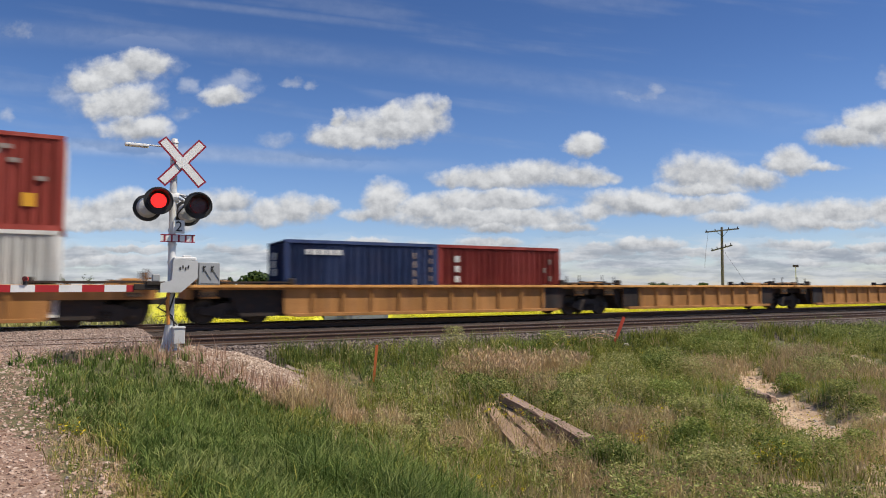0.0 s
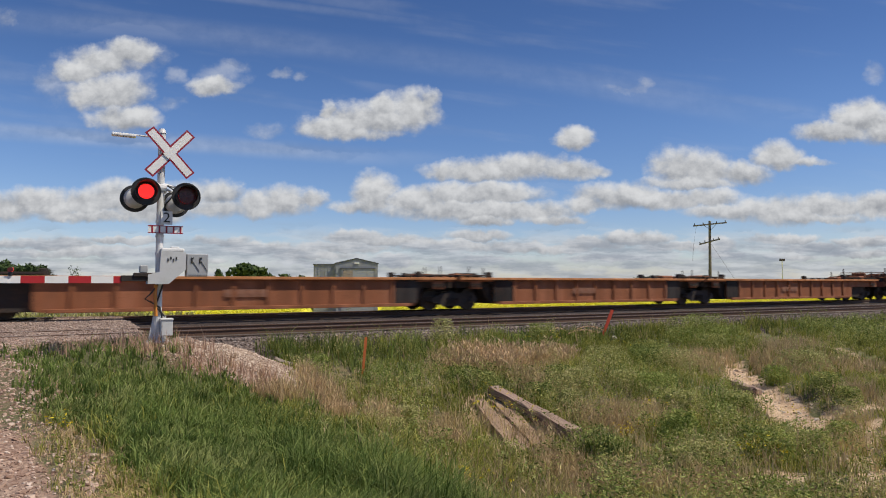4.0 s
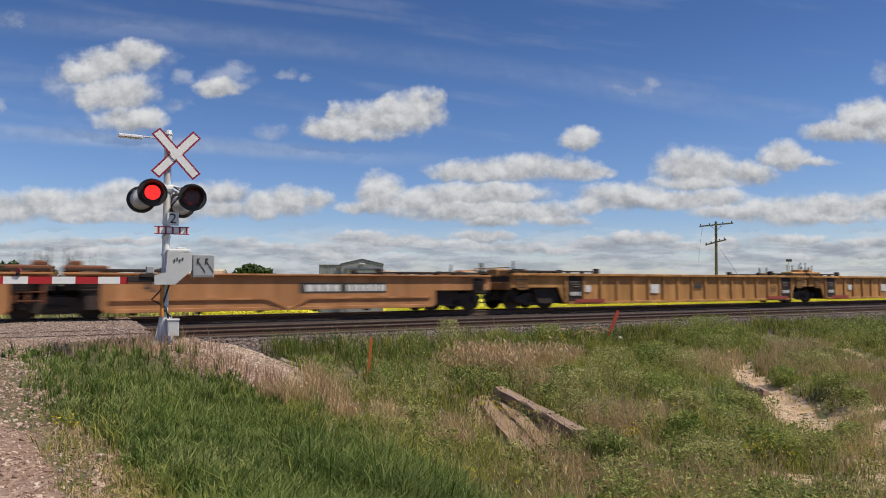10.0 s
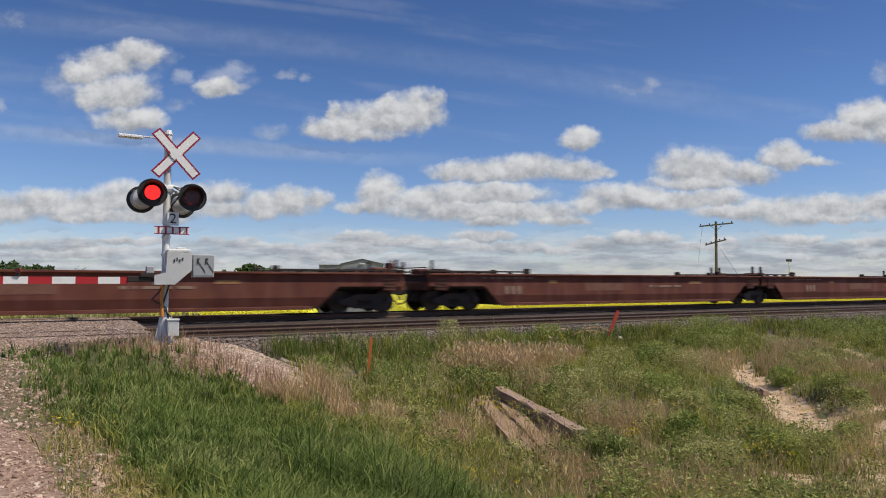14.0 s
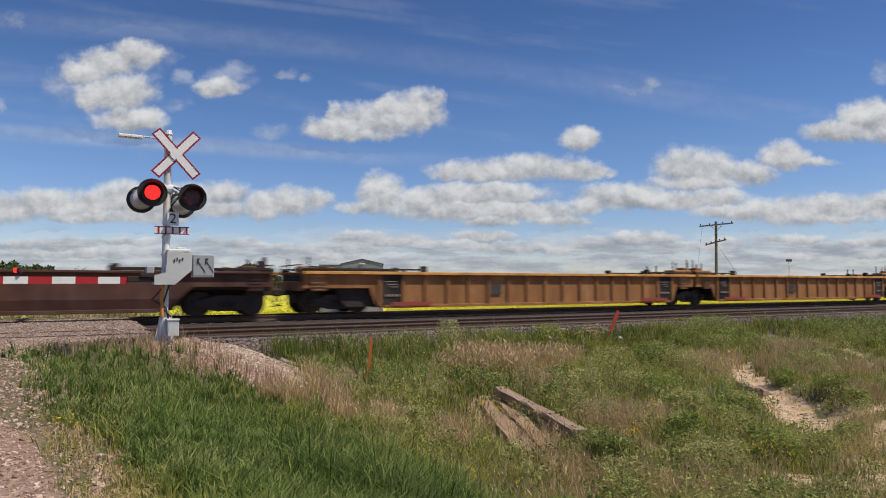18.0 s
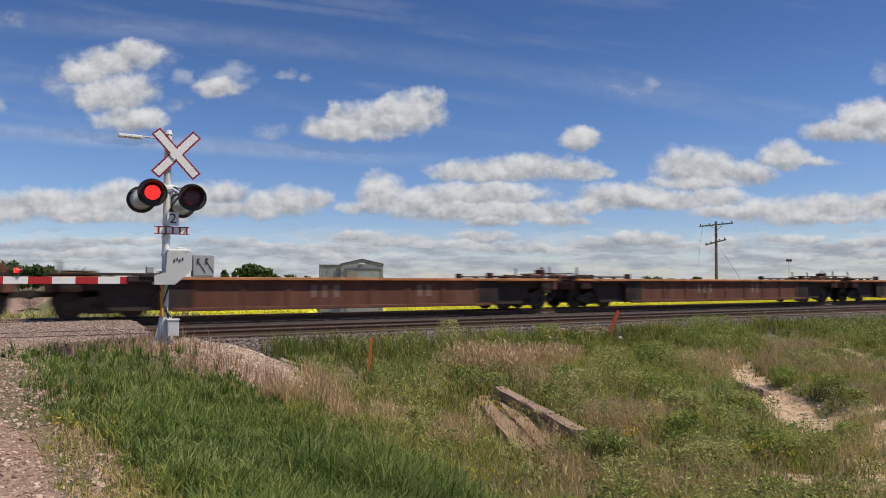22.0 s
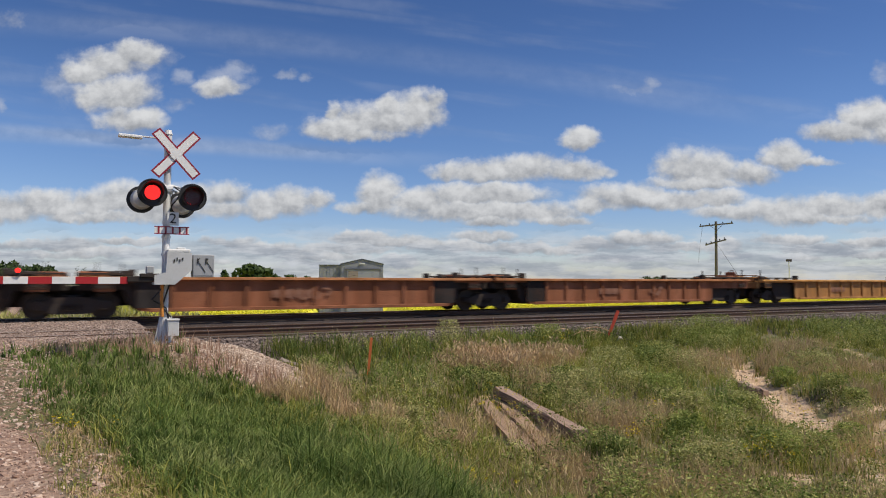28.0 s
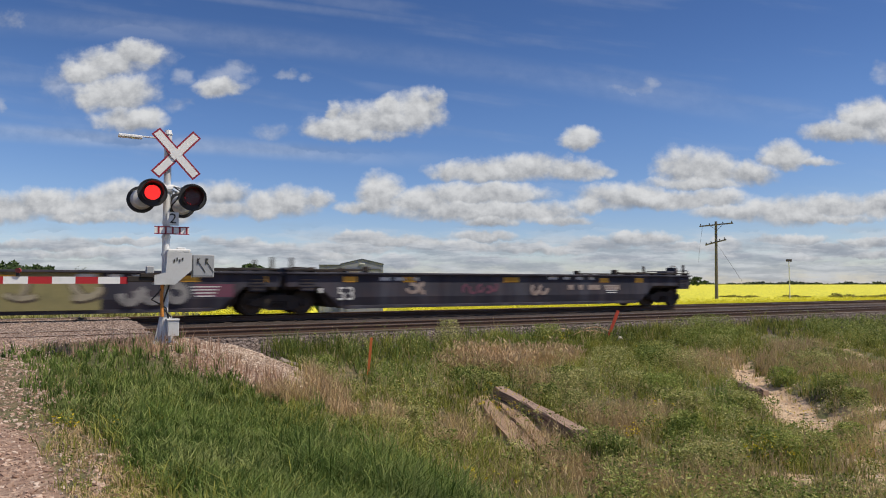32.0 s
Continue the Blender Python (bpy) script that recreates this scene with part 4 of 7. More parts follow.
def unit(st, paint, length, front, back, look_label, category="railway car"):
    """One well unit. front and back: True for a coupler with a bogie of its own, False for a joint that shares a bogie."""
    s, mat = STYLES[st], M[paint]
    u = thing("well_car", look_label, category, group="train of well cars")
    top, low, half, ch = s["top"], s["low"], s["half"], s["chord"]
    a0, b0 = (0.55 if front else 0.12), length - (0.55 if back else 0.12)
    near = 0.25 if st in ("low_ribbed", "flush") else 0.0
    more = 0.35 if st == "flush" else 0.0
    da, db = (OWN + more if front else 0), (OWN - near + more if back else 0)
    a1, b1, a2, b2 = s["foot"] + da, length - s["foot"] - db, s["head"] + da, length - s["head"] - db
    key = (st, round(length, 2), front, back)
    # brown and yellow chords take the lightened paint that stands for caught sunlight
    chord_mat = M[{"brown40": "chord_lit_rust", "brown53": "chord_lit_rust", "brown_plain": "chord_lit_rust", "yellow40": "chord_lit_yellow", "oldyellow": "chord_lit_yellow"}.get(paint, paint)]
    for y in (-half, half):
        flat = 1.0 if st.startswith("smooth") or st == "flush" else 0.972
        shared("side_panel", ("side_panel", y < 0, *key), lambda: side_plate(a0, b0, a1, b1, a2, b2, st, front, back, 1 if y < 0 else -1), mat, u, pose(0, y * flat, 0))
        out = (-1 if y < 0 else 1) * (0.035 + s.get("rib_out", 0.075))
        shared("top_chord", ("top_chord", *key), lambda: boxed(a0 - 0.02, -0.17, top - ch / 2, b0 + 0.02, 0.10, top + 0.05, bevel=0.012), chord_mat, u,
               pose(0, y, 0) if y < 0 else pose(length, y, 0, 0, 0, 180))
        shared("bottom_sill", ("bottom_sill", *key), lambda: boxed(a1 + 0.3, -0.07, low - 0.03, b1 - 0.3, 0.07, low + 0.09, bevel=0.012), mat, u, pose(0, y * (0.93 if st.startswith("smooth") else 1.0), 0))
        if s["rib"]:
            inset = 1.02 if st.startswith("low") else 0.15
            count = max(4, round((b1 - a1 - 2 * inset) / s["rib"]))
            for i in range(count + 1):
                x = a1 + inset + (b1 - a1 - 2 * inset) * i / count
                shared("rib", ("rib", st, y < 0), lambda: prism(bmesh.new(), [(-0.055, low + 0.06), (0.055, low + 0.06), (0.055, top - ch / 2), (-0.055, top - ch / 2)],
                                                               min(0, out), max(0, out)), mat, u, pose(x, y * 0.972, 0))
        elif st == "flush":
            shared("rub_rail", ("rub_rail", *key), lambda: rub_rail(a1 + 0.25, b1 - 0.25, low), mat, u, pose(0, y * flat, 0))
            for i in range(6):
                shared("jacking_foot", ("jacking_foot",), lambda: boxed(-0.12, -0.06, low - 0.10, 0.12, 0.06, low + 0.02, bevel=0.01), M["deck"], u, pose(a1 + 0.9 + (b1 - a1 - 1.8) * i / 5, y * 0.95, 0))
    # floor of the well
    for i in range(5):
        x = a1 + 0.5 + (b1 - a1 - 1.0) * i / 4
        shared("cross_bearer", ("cross_bearer", half), lambda: boxed(-0.13, -half + 0.04, low, 0.13, half - 0.04, low + 0.12), M["deck"], u, pose(x, 0, 0))
    for x, inner, turn, own in ((a0, a1, 0, front), (b0, b1, 180, back)):
        span = abs(inner - x)
        sg = 1 if turn == 0 else -1
        # structure over the bogie, behind the line of the sides, filled dark as shade
        shared("end_structure", ("end_structure", st, round(span, 2)), lambda: end_structure(span, top, half), M["deck"], u, pose(x, 0, 0, 0, 0, turn), "grimy dark end structure over the bogie, filled in as recess shade")
        shared("end_bulkhead", ("end_bulkhead", half, st), lambda: prism(bmesh.new(), [(0.0, low), (0.10, low), (0.10, 1.12), (-0.25, 1.2), (-0.25, 1.08), (0.0, 1.02)], -half + 0.05, half - 0.05),
               M["deck"], u, pose(inner + sg * 0.1, 0, 0, 0, 0, turn))
        for side in (-1, 1):
            shared("walkway", ("walkway", st, own, side), lambda: grating((1.5 if st.startswith("low") else 3.0) + (OWN if own else 0), top + 0.13), M["deck"], u,
                   pose(x, side * (half - 0.16), 0, 0, 0, turn), "dark raised walkway along the top")
        if not st.startswith("low") or own:
            thin = 0.05 if st.startswith("smooth") else 0.028
            for y in (-half + 0.16, half - 0.16):
                shared("guide_post", ("guide_post", st), lambda: box(boxed(-thin, -thin, top, thin, thin, top + 0.56, bevel=0.008), -0.08, -0.07, top, 0.08, 0.07, top + 0.10), M["deck"], u,
                       pose(x + sg * 0.22, y, 0))
        # housings and valves on the platform
        hs = [(0.15, 1.35, -0.95, -0.25, 0.20), (0.35, 0.95, 0.2, 0.9, 0.26)] if own else [(0.02, 0.85, -1.05, -0.35, 0.22), (0.02, 0.60, 0.1, 0.9, 0.18)]
        for k, (x0, x1, y0, y1, hh) in enumerate(hs):
            shared("deck_housing", ("deck_housing", st, own, k), lambda: boxed(x0, y0, top - 0.12, x1, y1, top + hh, bevel=0.05), mat, u, pose(x, 0, 0, 0, 0, turn))
        if not own and st in ("tall_ribbed", "flush"):
            for k, (dx, dy) in enumerate(((0.10, -1.2), (0.42, -0.6), (0.80, -1.15))):
                shared("stanchion", ("stanchion", st, k), lambda: boxed(-0.018, -0.018, top - 0.05, 0.018, 0.018, top + 0.80 - 0.08 * k), M["deck"], u, pose(x + sg * dx, dy, 0), "thin upright post")
            shared("raised_housing", ("raised_housing", st), lambda: box(boxed(0.0, -half + 0.06, top - 0.04, 1.25, -half + 0.75, top + 0.27, bevel=0.05), 0.15, -half + 0.10, top + 0.24, 0.55, -half + 0.6, top + 0.40, bevel=0.04),
                   mat if st == "tall_ribbed" else M["rust"], u, pose(x, 0, 0) if turn == 0 else pose(x, 0, 0) @ Matrix.Diagonal((-1, 1, 1, 1)), "raised housing over the joint")
        if not own and st in ("low_ribbed", "low_plain"):
            for k, dx in enumerate((0.55, 1.25)):
                shared("stanchion", ("stanchion", st, k), lambda: boxed(-0.018, -0.018, top - 0.05, 0.018, 0.018, top + 0.50 - 0.06 * k), M["deck"], u, pose(x + sg * dx, -half + 0.14, 0), "thin upright post")
        shared("valve", ("valve", st), lambda: valve(top), M["deck"], u, pose(x, 0, 0, 0, 0, turn), "dark brake valve and pipes")
        if st == "flush":
            for k, dx in enumerate((0.75, 4.4)):
                shared("equipment_cover", ("equipment_cover", k), lambda: boxed(-0.28, -0.25, top - 0.05, 0.28, 0.25, top + 0.20, bevel=0.06), M["cream"], u, pose(x + sg * dx, -half + 0.30, 0), "cream-painted cover")
            if turn and not own:
                for px in (0.10, 0.42, 0.80):
                    shared("ladder_post", ("ladder_post",), lambda: boxed(-0.04, -0.03, low + 0.30, 0.04, 0.03, top + 0.10), M["rust"], u, pose(inner + 0.02 + px, -half - 0.02, 0), "rusty ladder post")
                for z in (0.62, 0.88, 1.14, 1.40):
                    shared("grab_iron", ("grab_iron",), lambda: rod(bmesh.new(), (0.10, -0.05, 0), (0.80, -0.05, 0), 0.016, seg=5), M["rust"], u, pose(inner + 0.02, -half - 0.02, z))
        if not st.startswith("smooth") and not (own and st in ("low_ribbed", "flush")) and not (st == "flush" and turn):
            w = {"flush": 0.80, "tall_ribbed": 0.95}.get(st, 0.95)
            at = inner + sg * (w / 2 + {"tall_ribbed": 0.15, "flush": -0.40}.get(st, -0.02))
            for y in (-half - 0.012, half + 0.012):
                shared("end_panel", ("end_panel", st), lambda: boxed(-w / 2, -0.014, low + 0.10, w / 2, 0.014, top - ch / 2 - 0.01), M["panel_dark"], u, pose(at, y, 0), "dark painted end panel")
        if own:
            bogie(u, 1.95 if turn == 0 else length - 1.95)
            xe = 0.0 if turn == 0 else length
            shared("coupler", ("coupler",), coupler_mesh, M["steel_dark"], u, pose(xe, 0, 0, 0, 0, turn))
            shared("air_hose", ("air_hose",), hose_mesh, M["cable"], u, pose(xe, 0, 0, 0, 0, turn))
            shared("end_sill", ("end_sill", half), lambda: boxed(0.42, -half + 0.1, 0.86, 0.62, half - 0.1, 1.2, bevel=0.02), mat, u, pose(xe, 0, 0, 0, 0, turn))
            shared("hand_rail", ("hand_rail", half, st), lambda: end_rail(half, top), mat, u, pose(xe, 0, 0, 0, 0, turn))
        else:
            shared("joint_casting", ("joint_casting",), lambda: boxed(-0.5, -0.35, 0.78, 0.62, 0.35, 1.05, bevel=0.04), M["steel_dark"], u, pose(0 if turn == 0 else length, 0, 0, 0, 0, turn))
        la = shared("ladder", ("ladder", st), lambda: boxed(-0.25, -0.01, low + 0.62, 0.25, 0.01, top - 0.08), mat if st != "flush" else M["panel_dark"], u, pose(x + sg * (0.55 if own else 0.75), -half - 0.05, 0))
        for i in range(4):
            shared("rung", ("rung",), lambda: rod(bmesh.new(), (-0.24, -0.045, 0), (0.24, -0.045, 0), 0.014, seg=5), M["deck"], la, pose(0, 0, low + 0.70 + (top - low - 0.92) * i / 3))
    if front and paint == "slate":
        w = shared("brake_stand", ("brake_stand", st), lambda: boxed(-0.06, -0.30, 1.1, 0.06, 0.30, top + 0.45, bevel=0.02), M["deck"], u, pose(0.75, -0.85, 0))
        shared("brake_wheel", ("brake_wheel",), brake_wheel, M["deck"], w, pose(-0.10, 0, top + 0.36))
        shared("brake_box", ("brake_box", st), lambda: boxed(-0.3, -0.25, top, 0.3, 0.25, top + 0.36, bevel=0.06), M["deck"], w, pose(1.0, 0.1, 0))
    if back and paint != "tan":
        w = shared("brake_stand", ("brake_stand", st), lambda: boxed(-0.06, -0.30, 1.1, 0.06, 0.30, top + 0.45, bevel=0.02), mat, u, pose(length - 0.75, -0.55, 0))
        shared("brake_wheel", ("brake_wheel",), brake_wheel, M["rust"], w, pose(0.10, 0, top + 0.28))
    if not front:
        bogie(u, 0.0)
    return u


def valve(top):
    bm = bmesh.new()
    rod(bm, (0.75, -0.75, top + 0.10), (1.25, -0.72, top + 0.16), 0.10, seg=10)
    tube(bm, [(0.1, -1.0, top + 0.05), (0.4, -1.02, top + 0.22), (0.9, -0.98, top + 0.20), (1.4, -1.0, top + 0.06)], 0.028, 6)
    return bm


def end_structure(span, top, half):
    bm = bmesh.new()
    free = 1.42 if span < 3.3 and top != 1.48 or span < 3.2 else 2.86      # clear of the wheels
    free = min(free, span)
    # one solid block, carried down beside the wheels to stand for the recess's shade
    prism(bm, [(0.0, 0.92), (0.0, top - 0.10), (span + 0.15, top - 0.10), (span + 0.15, 0.27), (min(free + 0.25, span), 0.27), (free, 0.55), (free - 0.12, 0.92)], -half + 0.22, half - 0.22)
    box(bm, 0.0, -0.45, 0.42, span, 0.45, 0.95)
    return bm


def grating(span, z):
    """A raised walkway on stubs, with a block at its inner end."""
    bm = bmesh.new()
    box(bm, 0.0, -0.17, z - 0.02, span, 0.17, z + 0.035)
    k = max(3, round(span / 0.75))
    for i in range(k + 1):
        x = 0.05 + (span - 0.1) * i / k
        box(bm, x - 0.05, -0.10, z - 0.14, x + 0.05, 0.10, z)
    box(bm, span - 0.10, -0.12, z - 0.1, span + 0.14, 0.12, z + 0.15, bevel=0.03)
    return bm


def end_rail(half, top):
    bm = bmesh.new()
    for y in (-half + 0.12, half - 0.12):
        rod(bm, (0.52, y, 1.15), (0.52, y, top + 0.28), 0.022, seg=6)
    rod(bm, (0.52, -half + 0.12, top + 0.28), (0.52, half - 0.12, top + 0.28), 0.022, seg=6)
    rod(bm, (0.52, -half + 0.12, top), (0.52, half - 0.12, top), 0.018, seg=6)
    return bm


def brake_wheel():
    bm = bmesh.new()
    pts = [(0, 0.27 * math.cos(a * math.pi / 8), 0.27 * math.sin(a * math.pi / 8)) for a in range(17)]
    tube(bm, pts, 0.018, 5)
    for a in range(4):
        c, sn = math.cos(a * math.pi / 2), math.sin(a * math.pi / 2)
        rod(bm, (0, 0, 0), (0, 0.27 * c, 0.27 * sn), 0.014, seg=5)
    rod(bm, (-0.1, 0, 0), (0.03, 0, 0), 0.04, seg=8)
    return bm


def decal(u, x, z, w, h, mat, y=-1.515, name="marking"):
    """A painted panel on the side of a unit."""
    shared(name, ("decal", w, h), lambda: boxed(-w / 2, -0.004, -h / 2, w / 2, 0.004, h / 2), M[mat], u, pose(x, y, z))


def bars(u, x, z, widths, h, mat, y=-1.515, gap=0.06):
    """A line of writing that cannot be read, as plain bars."""
    for w in widths:
        decal(u, x + w / 2, z, w, h, mat, y)
        x += w + gap


def ribbon(pts, w):
    """A flat stroke of even width along a line of points in x and z."""
    bm = bmesh.new()
    left, right = [], []
    for i, (x, z) in enumerate(pts):
        p, q = pts[max(0, i - 1)], pts[min(len(pts) - 1, i + 1)]
        dx, dz = q[0] - p[0], q[1] - p[1]
        k = math.hypot(dx, dz) or 1.0
        left.append((x - dz / k * w / 2, z + dx / k * w / 2))
        right.append((x + dz / k * w / 2, z - dx / k * w / 2))
    return prism(bm, left + right[::-1], -0.003, 0.003)


def spray(u, x0, x1, z, h, mat, seed, y=-1.512, outline=None):
    """Sprayed letter-like shapes: bent fat strokes side by side, each a flat patch of its own."""
    rng = random.Random(seed)
    x = x0
    while x < x1:
        w = rng.uniform(0.45, 0.85) * min(1.0, h * 1.3)
        hh = h * rng.uniform(0.8, 1.05)
        a0, sweep, lean = rng.uniform(0.3, 2.4), rng.choice((-1, 1)) * rng.uniform(3.2, 5.2), rng.uniform(-0.25, 0.3)
        pts = []
        for i in range(10):
            a = a0 + sweep * i / 9
            px, pz = math.cos(a) * w * 0.42, math.sin(a) * hh * 0.40
            pts.append((px + lean * pz, pz))
        m = pose(x + w / 2, y - 0.002 * rng.random(), z + rng.uniform(-0.05, 0.05))
        fat = rng.uniform(0.24, 0.36) * h
        if outline:
            part("sprayed_outline", ribbon(pts, fat * 1.5), M[outline], u, m=m @ pose(0.03, 0.004, -0.03))
        part("sprayed_shape", ribbon(pts, fat), M[mat], u, m=m @ pose(0, -0.003, 0))
        x += w * rng.uniform(0.85, 1.1)


def block_shapes(u, x0, x1, z, h, mat, seed, y=-1.512, step=0.95, outline=None):
    """Sprayed upright shapes: a leaning bar with one or two slanting strokes, standing apart."""
    rng = random.Random(seed)
    x = x0
    while x < x1:
        w, lean = step * rng.uniform(0.62, 0.8), rng.uniform(-0.28, 0.28)
        fat = h * rng.uniform(0.20, 0.30)
        strokes = [[(-lean, -h / 2), (rng.uniform(-0.1, 0.1), 0.0), (lean, h / 2 * rng.uniform(0.7, 1.0))]]
        a, turn = rng.uniform(0, 6.28), rng.choice((-1, 1)) * rng.uniform(1.6, 2.6)
        strokes.append([(w * 0.55 * math.cos(a + turn * q / 5), h * 0.40 * math.sin(a + turn * q / 5)) for q in range(6)])
        for k, pts in enumerate(strokes):
            m = pose(x + w / 2, y - 0.001 * k, z)
            if outline:
                part("sprayed_outline", ribbon(pts, fat * 1.55), M[outline], u, m=m @ pose(0.04, 0.005, -0.03))
            part("sprayed_shape", ribbon(pts, fat), M[mat], u, m=m @ pose(0, -0.003, 0))
        x += step * rng.uniform(0.9, 1.1)


def container(name, paint, length, high, label, half=1.22):
    """A shipping container with corrugated sides, corner posts, castings and end doors."""
    c = thing(name, label, "shipping container", group="containers")
    mat = M[paint]

    def corrugated(ln):
        bm = bmesh.new()
        pitch, x, pts = 0.28, 0.14, []
        while x + pitch < ln - 0.12:
            pts += [(x, 0.0), (x + 0.07, 0.0), (x + 0.105, 0.036), (x + 0.21, 0.036), (x + 0.245, 0.0)]
            x += pitch
        pts.append((ln - 0.12, 0.0))
        a = [bm.verts.new((px, py, 0.16)) for px, py in pts]
        b = [bm.verts.new((px, py, high - 0.12)) for px, py in pts]
        for i in range(len(pts) - 1):
            bm.faces.new((a[i], a[i + 1], b[i + 1], b[i]))
        bmesh.ops.solidify(bm, geom=bm.faces[:], thickness=0.02)
        return bm
    for y, turn, x in ((-half + 0.02, 0, 0), (half - 0.02, 180, length)):
        shared("side_wall", ("corrugated", length, high), lambda: corrugated(length), mat, c, pose(x, y, 0, 0, 0, turn))
        for z0, z1 in ((0.0, 0.16), (high - 0.12, high)):
            part("side_rail", boxed(0.1, -0.03, z0, length - 0.1, 0.03, z1), mat, c, m=pose(0, y, 0))
    shared("front_wall", ("front_wall", high), lambda: corrugated(2 * half), mat, c, pose(0.03, half, 0, 0, 0, -90))
    part("roof", boxed(0.03, -half + 0.02, high - 0.05, length - 0.03, half - 0.02, high - 0.01), mat, c)
    part("floor", boxed(0.03, -half + 0.02, 0.02, length - 0.03, half - 0.02, 0.14), mat, c)
    for x in (0, length - 0.14):
        for y in (-half, half - 0.14):
            shared("corner_post", ("corner_post", high), lambda: boxed(0, 0, 0.11, 0.14, 0.14, high - 0.11, bevel=0.015), mat, c, pose(x, y, 0))
            for z in (0, high - 0.118):
                shared("corner_casting", ("corner_casting",), lambda: boxed(-0.006, -0.006, 0, 0.172, 0.152, 0.118, bevel=0.01), mat, c, pose(x - (0.03 if x else 0), y, z))
    for y in (-half / 2, half / 2):
        d = part("door", boxed(-0.03, -half / 2 + 0.03, 0.15, 0.03, half / 2 - 0.03, high - 0.14, bevel=0.01), mat, c, m=pose(length - 0.03, y, 0))
        for dy in (-0.25, 0.2):
            part("lock_rod", rod(bmesh.new(), (0.05, dy, 0.12), (0.05, dy, high - 0.12), 0.02), M["galv"], d)
    return c


# the order of the train, from its head: style, paint, length, coupled in front, coupled behind, look
SHORT = "low ribbed well car unit in faded yellow paint, empty"
RUSTY = "low ribbed well car unit in rust-streaked orange-brown paint"
TAN = "smooth-sided well car unit in tan yellow paint"
TALL = "tall ribbed well car unit in bright yellow paint"
DULL = "tall ribbed well car unit in dulled brownish yellow paint"
OXIDE = "smooth-sided well car unit in dark oxide red paint"
BROWN = "well car in worn rust-brown paint, empty"
SLATE = "smooth-sided well car unit in slate blue paint with sprayed graffiti"
ORDER = [
    (-18.0, 2.29, "low_ribbed", "yellow40", 0, 1, SHORT), (2.29, 19.8, "low_ribbed", "yellow40", 1, 0, SHORT), (19.8, 34.2, "low_ribbed", "yellow40", 0, 0, SHORT),
    (34.2, 49.0, "low_ribbed", "yellow40", 0, 0, SHORT), (49.0, 64.0, "low_ribbed", "yellow40", 0, 0, SHORT), (64.0, 80.73, "low_ribbed", "yellow40", 0, 1, SHORT),
    (80.73, 98.7, "low_ribbed", "brown40", 1, 0, RUSTY), (98.7, 113.4, "low_ribbed", "brown40", 0, 0, RUSTY), (113.4, 130.3, "low_ribbed", "brown40", 0, 1, RUSTY),
    (130.3, 152.6, "tall_ribbed", "brown53", 1, 1, BROWN)]
ORDER += [
    (152.6, 170.4, "flush", "tan", 1, 0, TAN), (170.4, 184.8, "flush", "tan", 0, 0, TAN), (184.8, 199.3, "flush", "tan", 0, 0, TAN),
    (199.3, 214.6, "flush", "tan", 0, 0, TAN), (214.6, 230.36, "flush", "tan", 0, 1, TAN),
    (230.36, 251.5, "tall_ribbed", "yellow53", 1, 0, TALL), (251.5, 270.2, "tall_ribbed", "yellow53", 0, 0, TALL), (270.2, 290.7, "tall_ribbed", "yellow53", 0, 1, TALL),
    (290.7, 313.3, "smooth", "oxide", 1, 1, OXIDE), (313.3, 334.0, "smooth", "oxide", 1, 0, OXIDE), (334.0, 352.2, "smooth", "oxide", 0, 0, OXIDE)]
ORDER += [
    (352.2, 372.85, "smooth", "oxide", 0, 1, OXIDE), (372.85, 395.04, "smooth", "maroon", 1, 1, BROWN),
    (395.04, 415.6, "tall_ribbed", "oldyellow", 1, 0, DULL), (415.6, 434.4, "tall_ribbed", "oldyellow", 0, 0, DULL), (434.4, 454.55, "tall_ribbed", "oldyellow", 0, 1, DULL),
    (454.55, 473.9, "low_plain", "brown_plain", 1, 1, BROWN), (473.9, 493.9, "low_plain", "brown_plain", 1, 1, BROWN), (493.9, 515.15, "low_plain", "brown_plain", 1, 1, BROWN),
    (515.15, 535.9, "low_plain", "brown_plain", 1, 1, BROWN), (535.9, 558.2, "smooth_arch", "brown53", 1, 1, BROWN)]
ORDER += [
    (558.2, 575.4, "low_ribbed", "brown40", 1, 0, RUSTY), (575.4, 589.9, "low_ribbed", "brown40", 0, 0, RUSTY), (589.9, 604.8, "low_ribbed", "brown40", 0, 0, RUSTY),
    (604.8, 619.8, "low_ribbed", "brown40", 0, 0, RUSTY), (619.8, 636.6, "low_ribbed", "brown40", 0, 1, RUSTY),
    (636.6, 659.2, "low_ribbed", "yellow40", 1, 1, "low ribbed well car in faded yellow paint, empty"),
    (659.2, 679.65, "smooth", "slate", 1, 0, SLATE), (679.65, 698.3, "smooth", "slate", 0, 0, SLATE), (698.3, 719.2, "smooth", "slate", 0, 1, SLATE)]

TRAIN = []      # (thing, its place along the track at the start, height of its base)
for i, (a, b, st, paint, fr, bk, lab) in enumerate(ORDER):
    TRAIN.append((unit(st, paint, b - a, bool(fr), bool(bk), lab), a, 0.0))


def by_start(a):
    return next(u for u, at, z in TRAIN if abs(at - a) < 0.5)


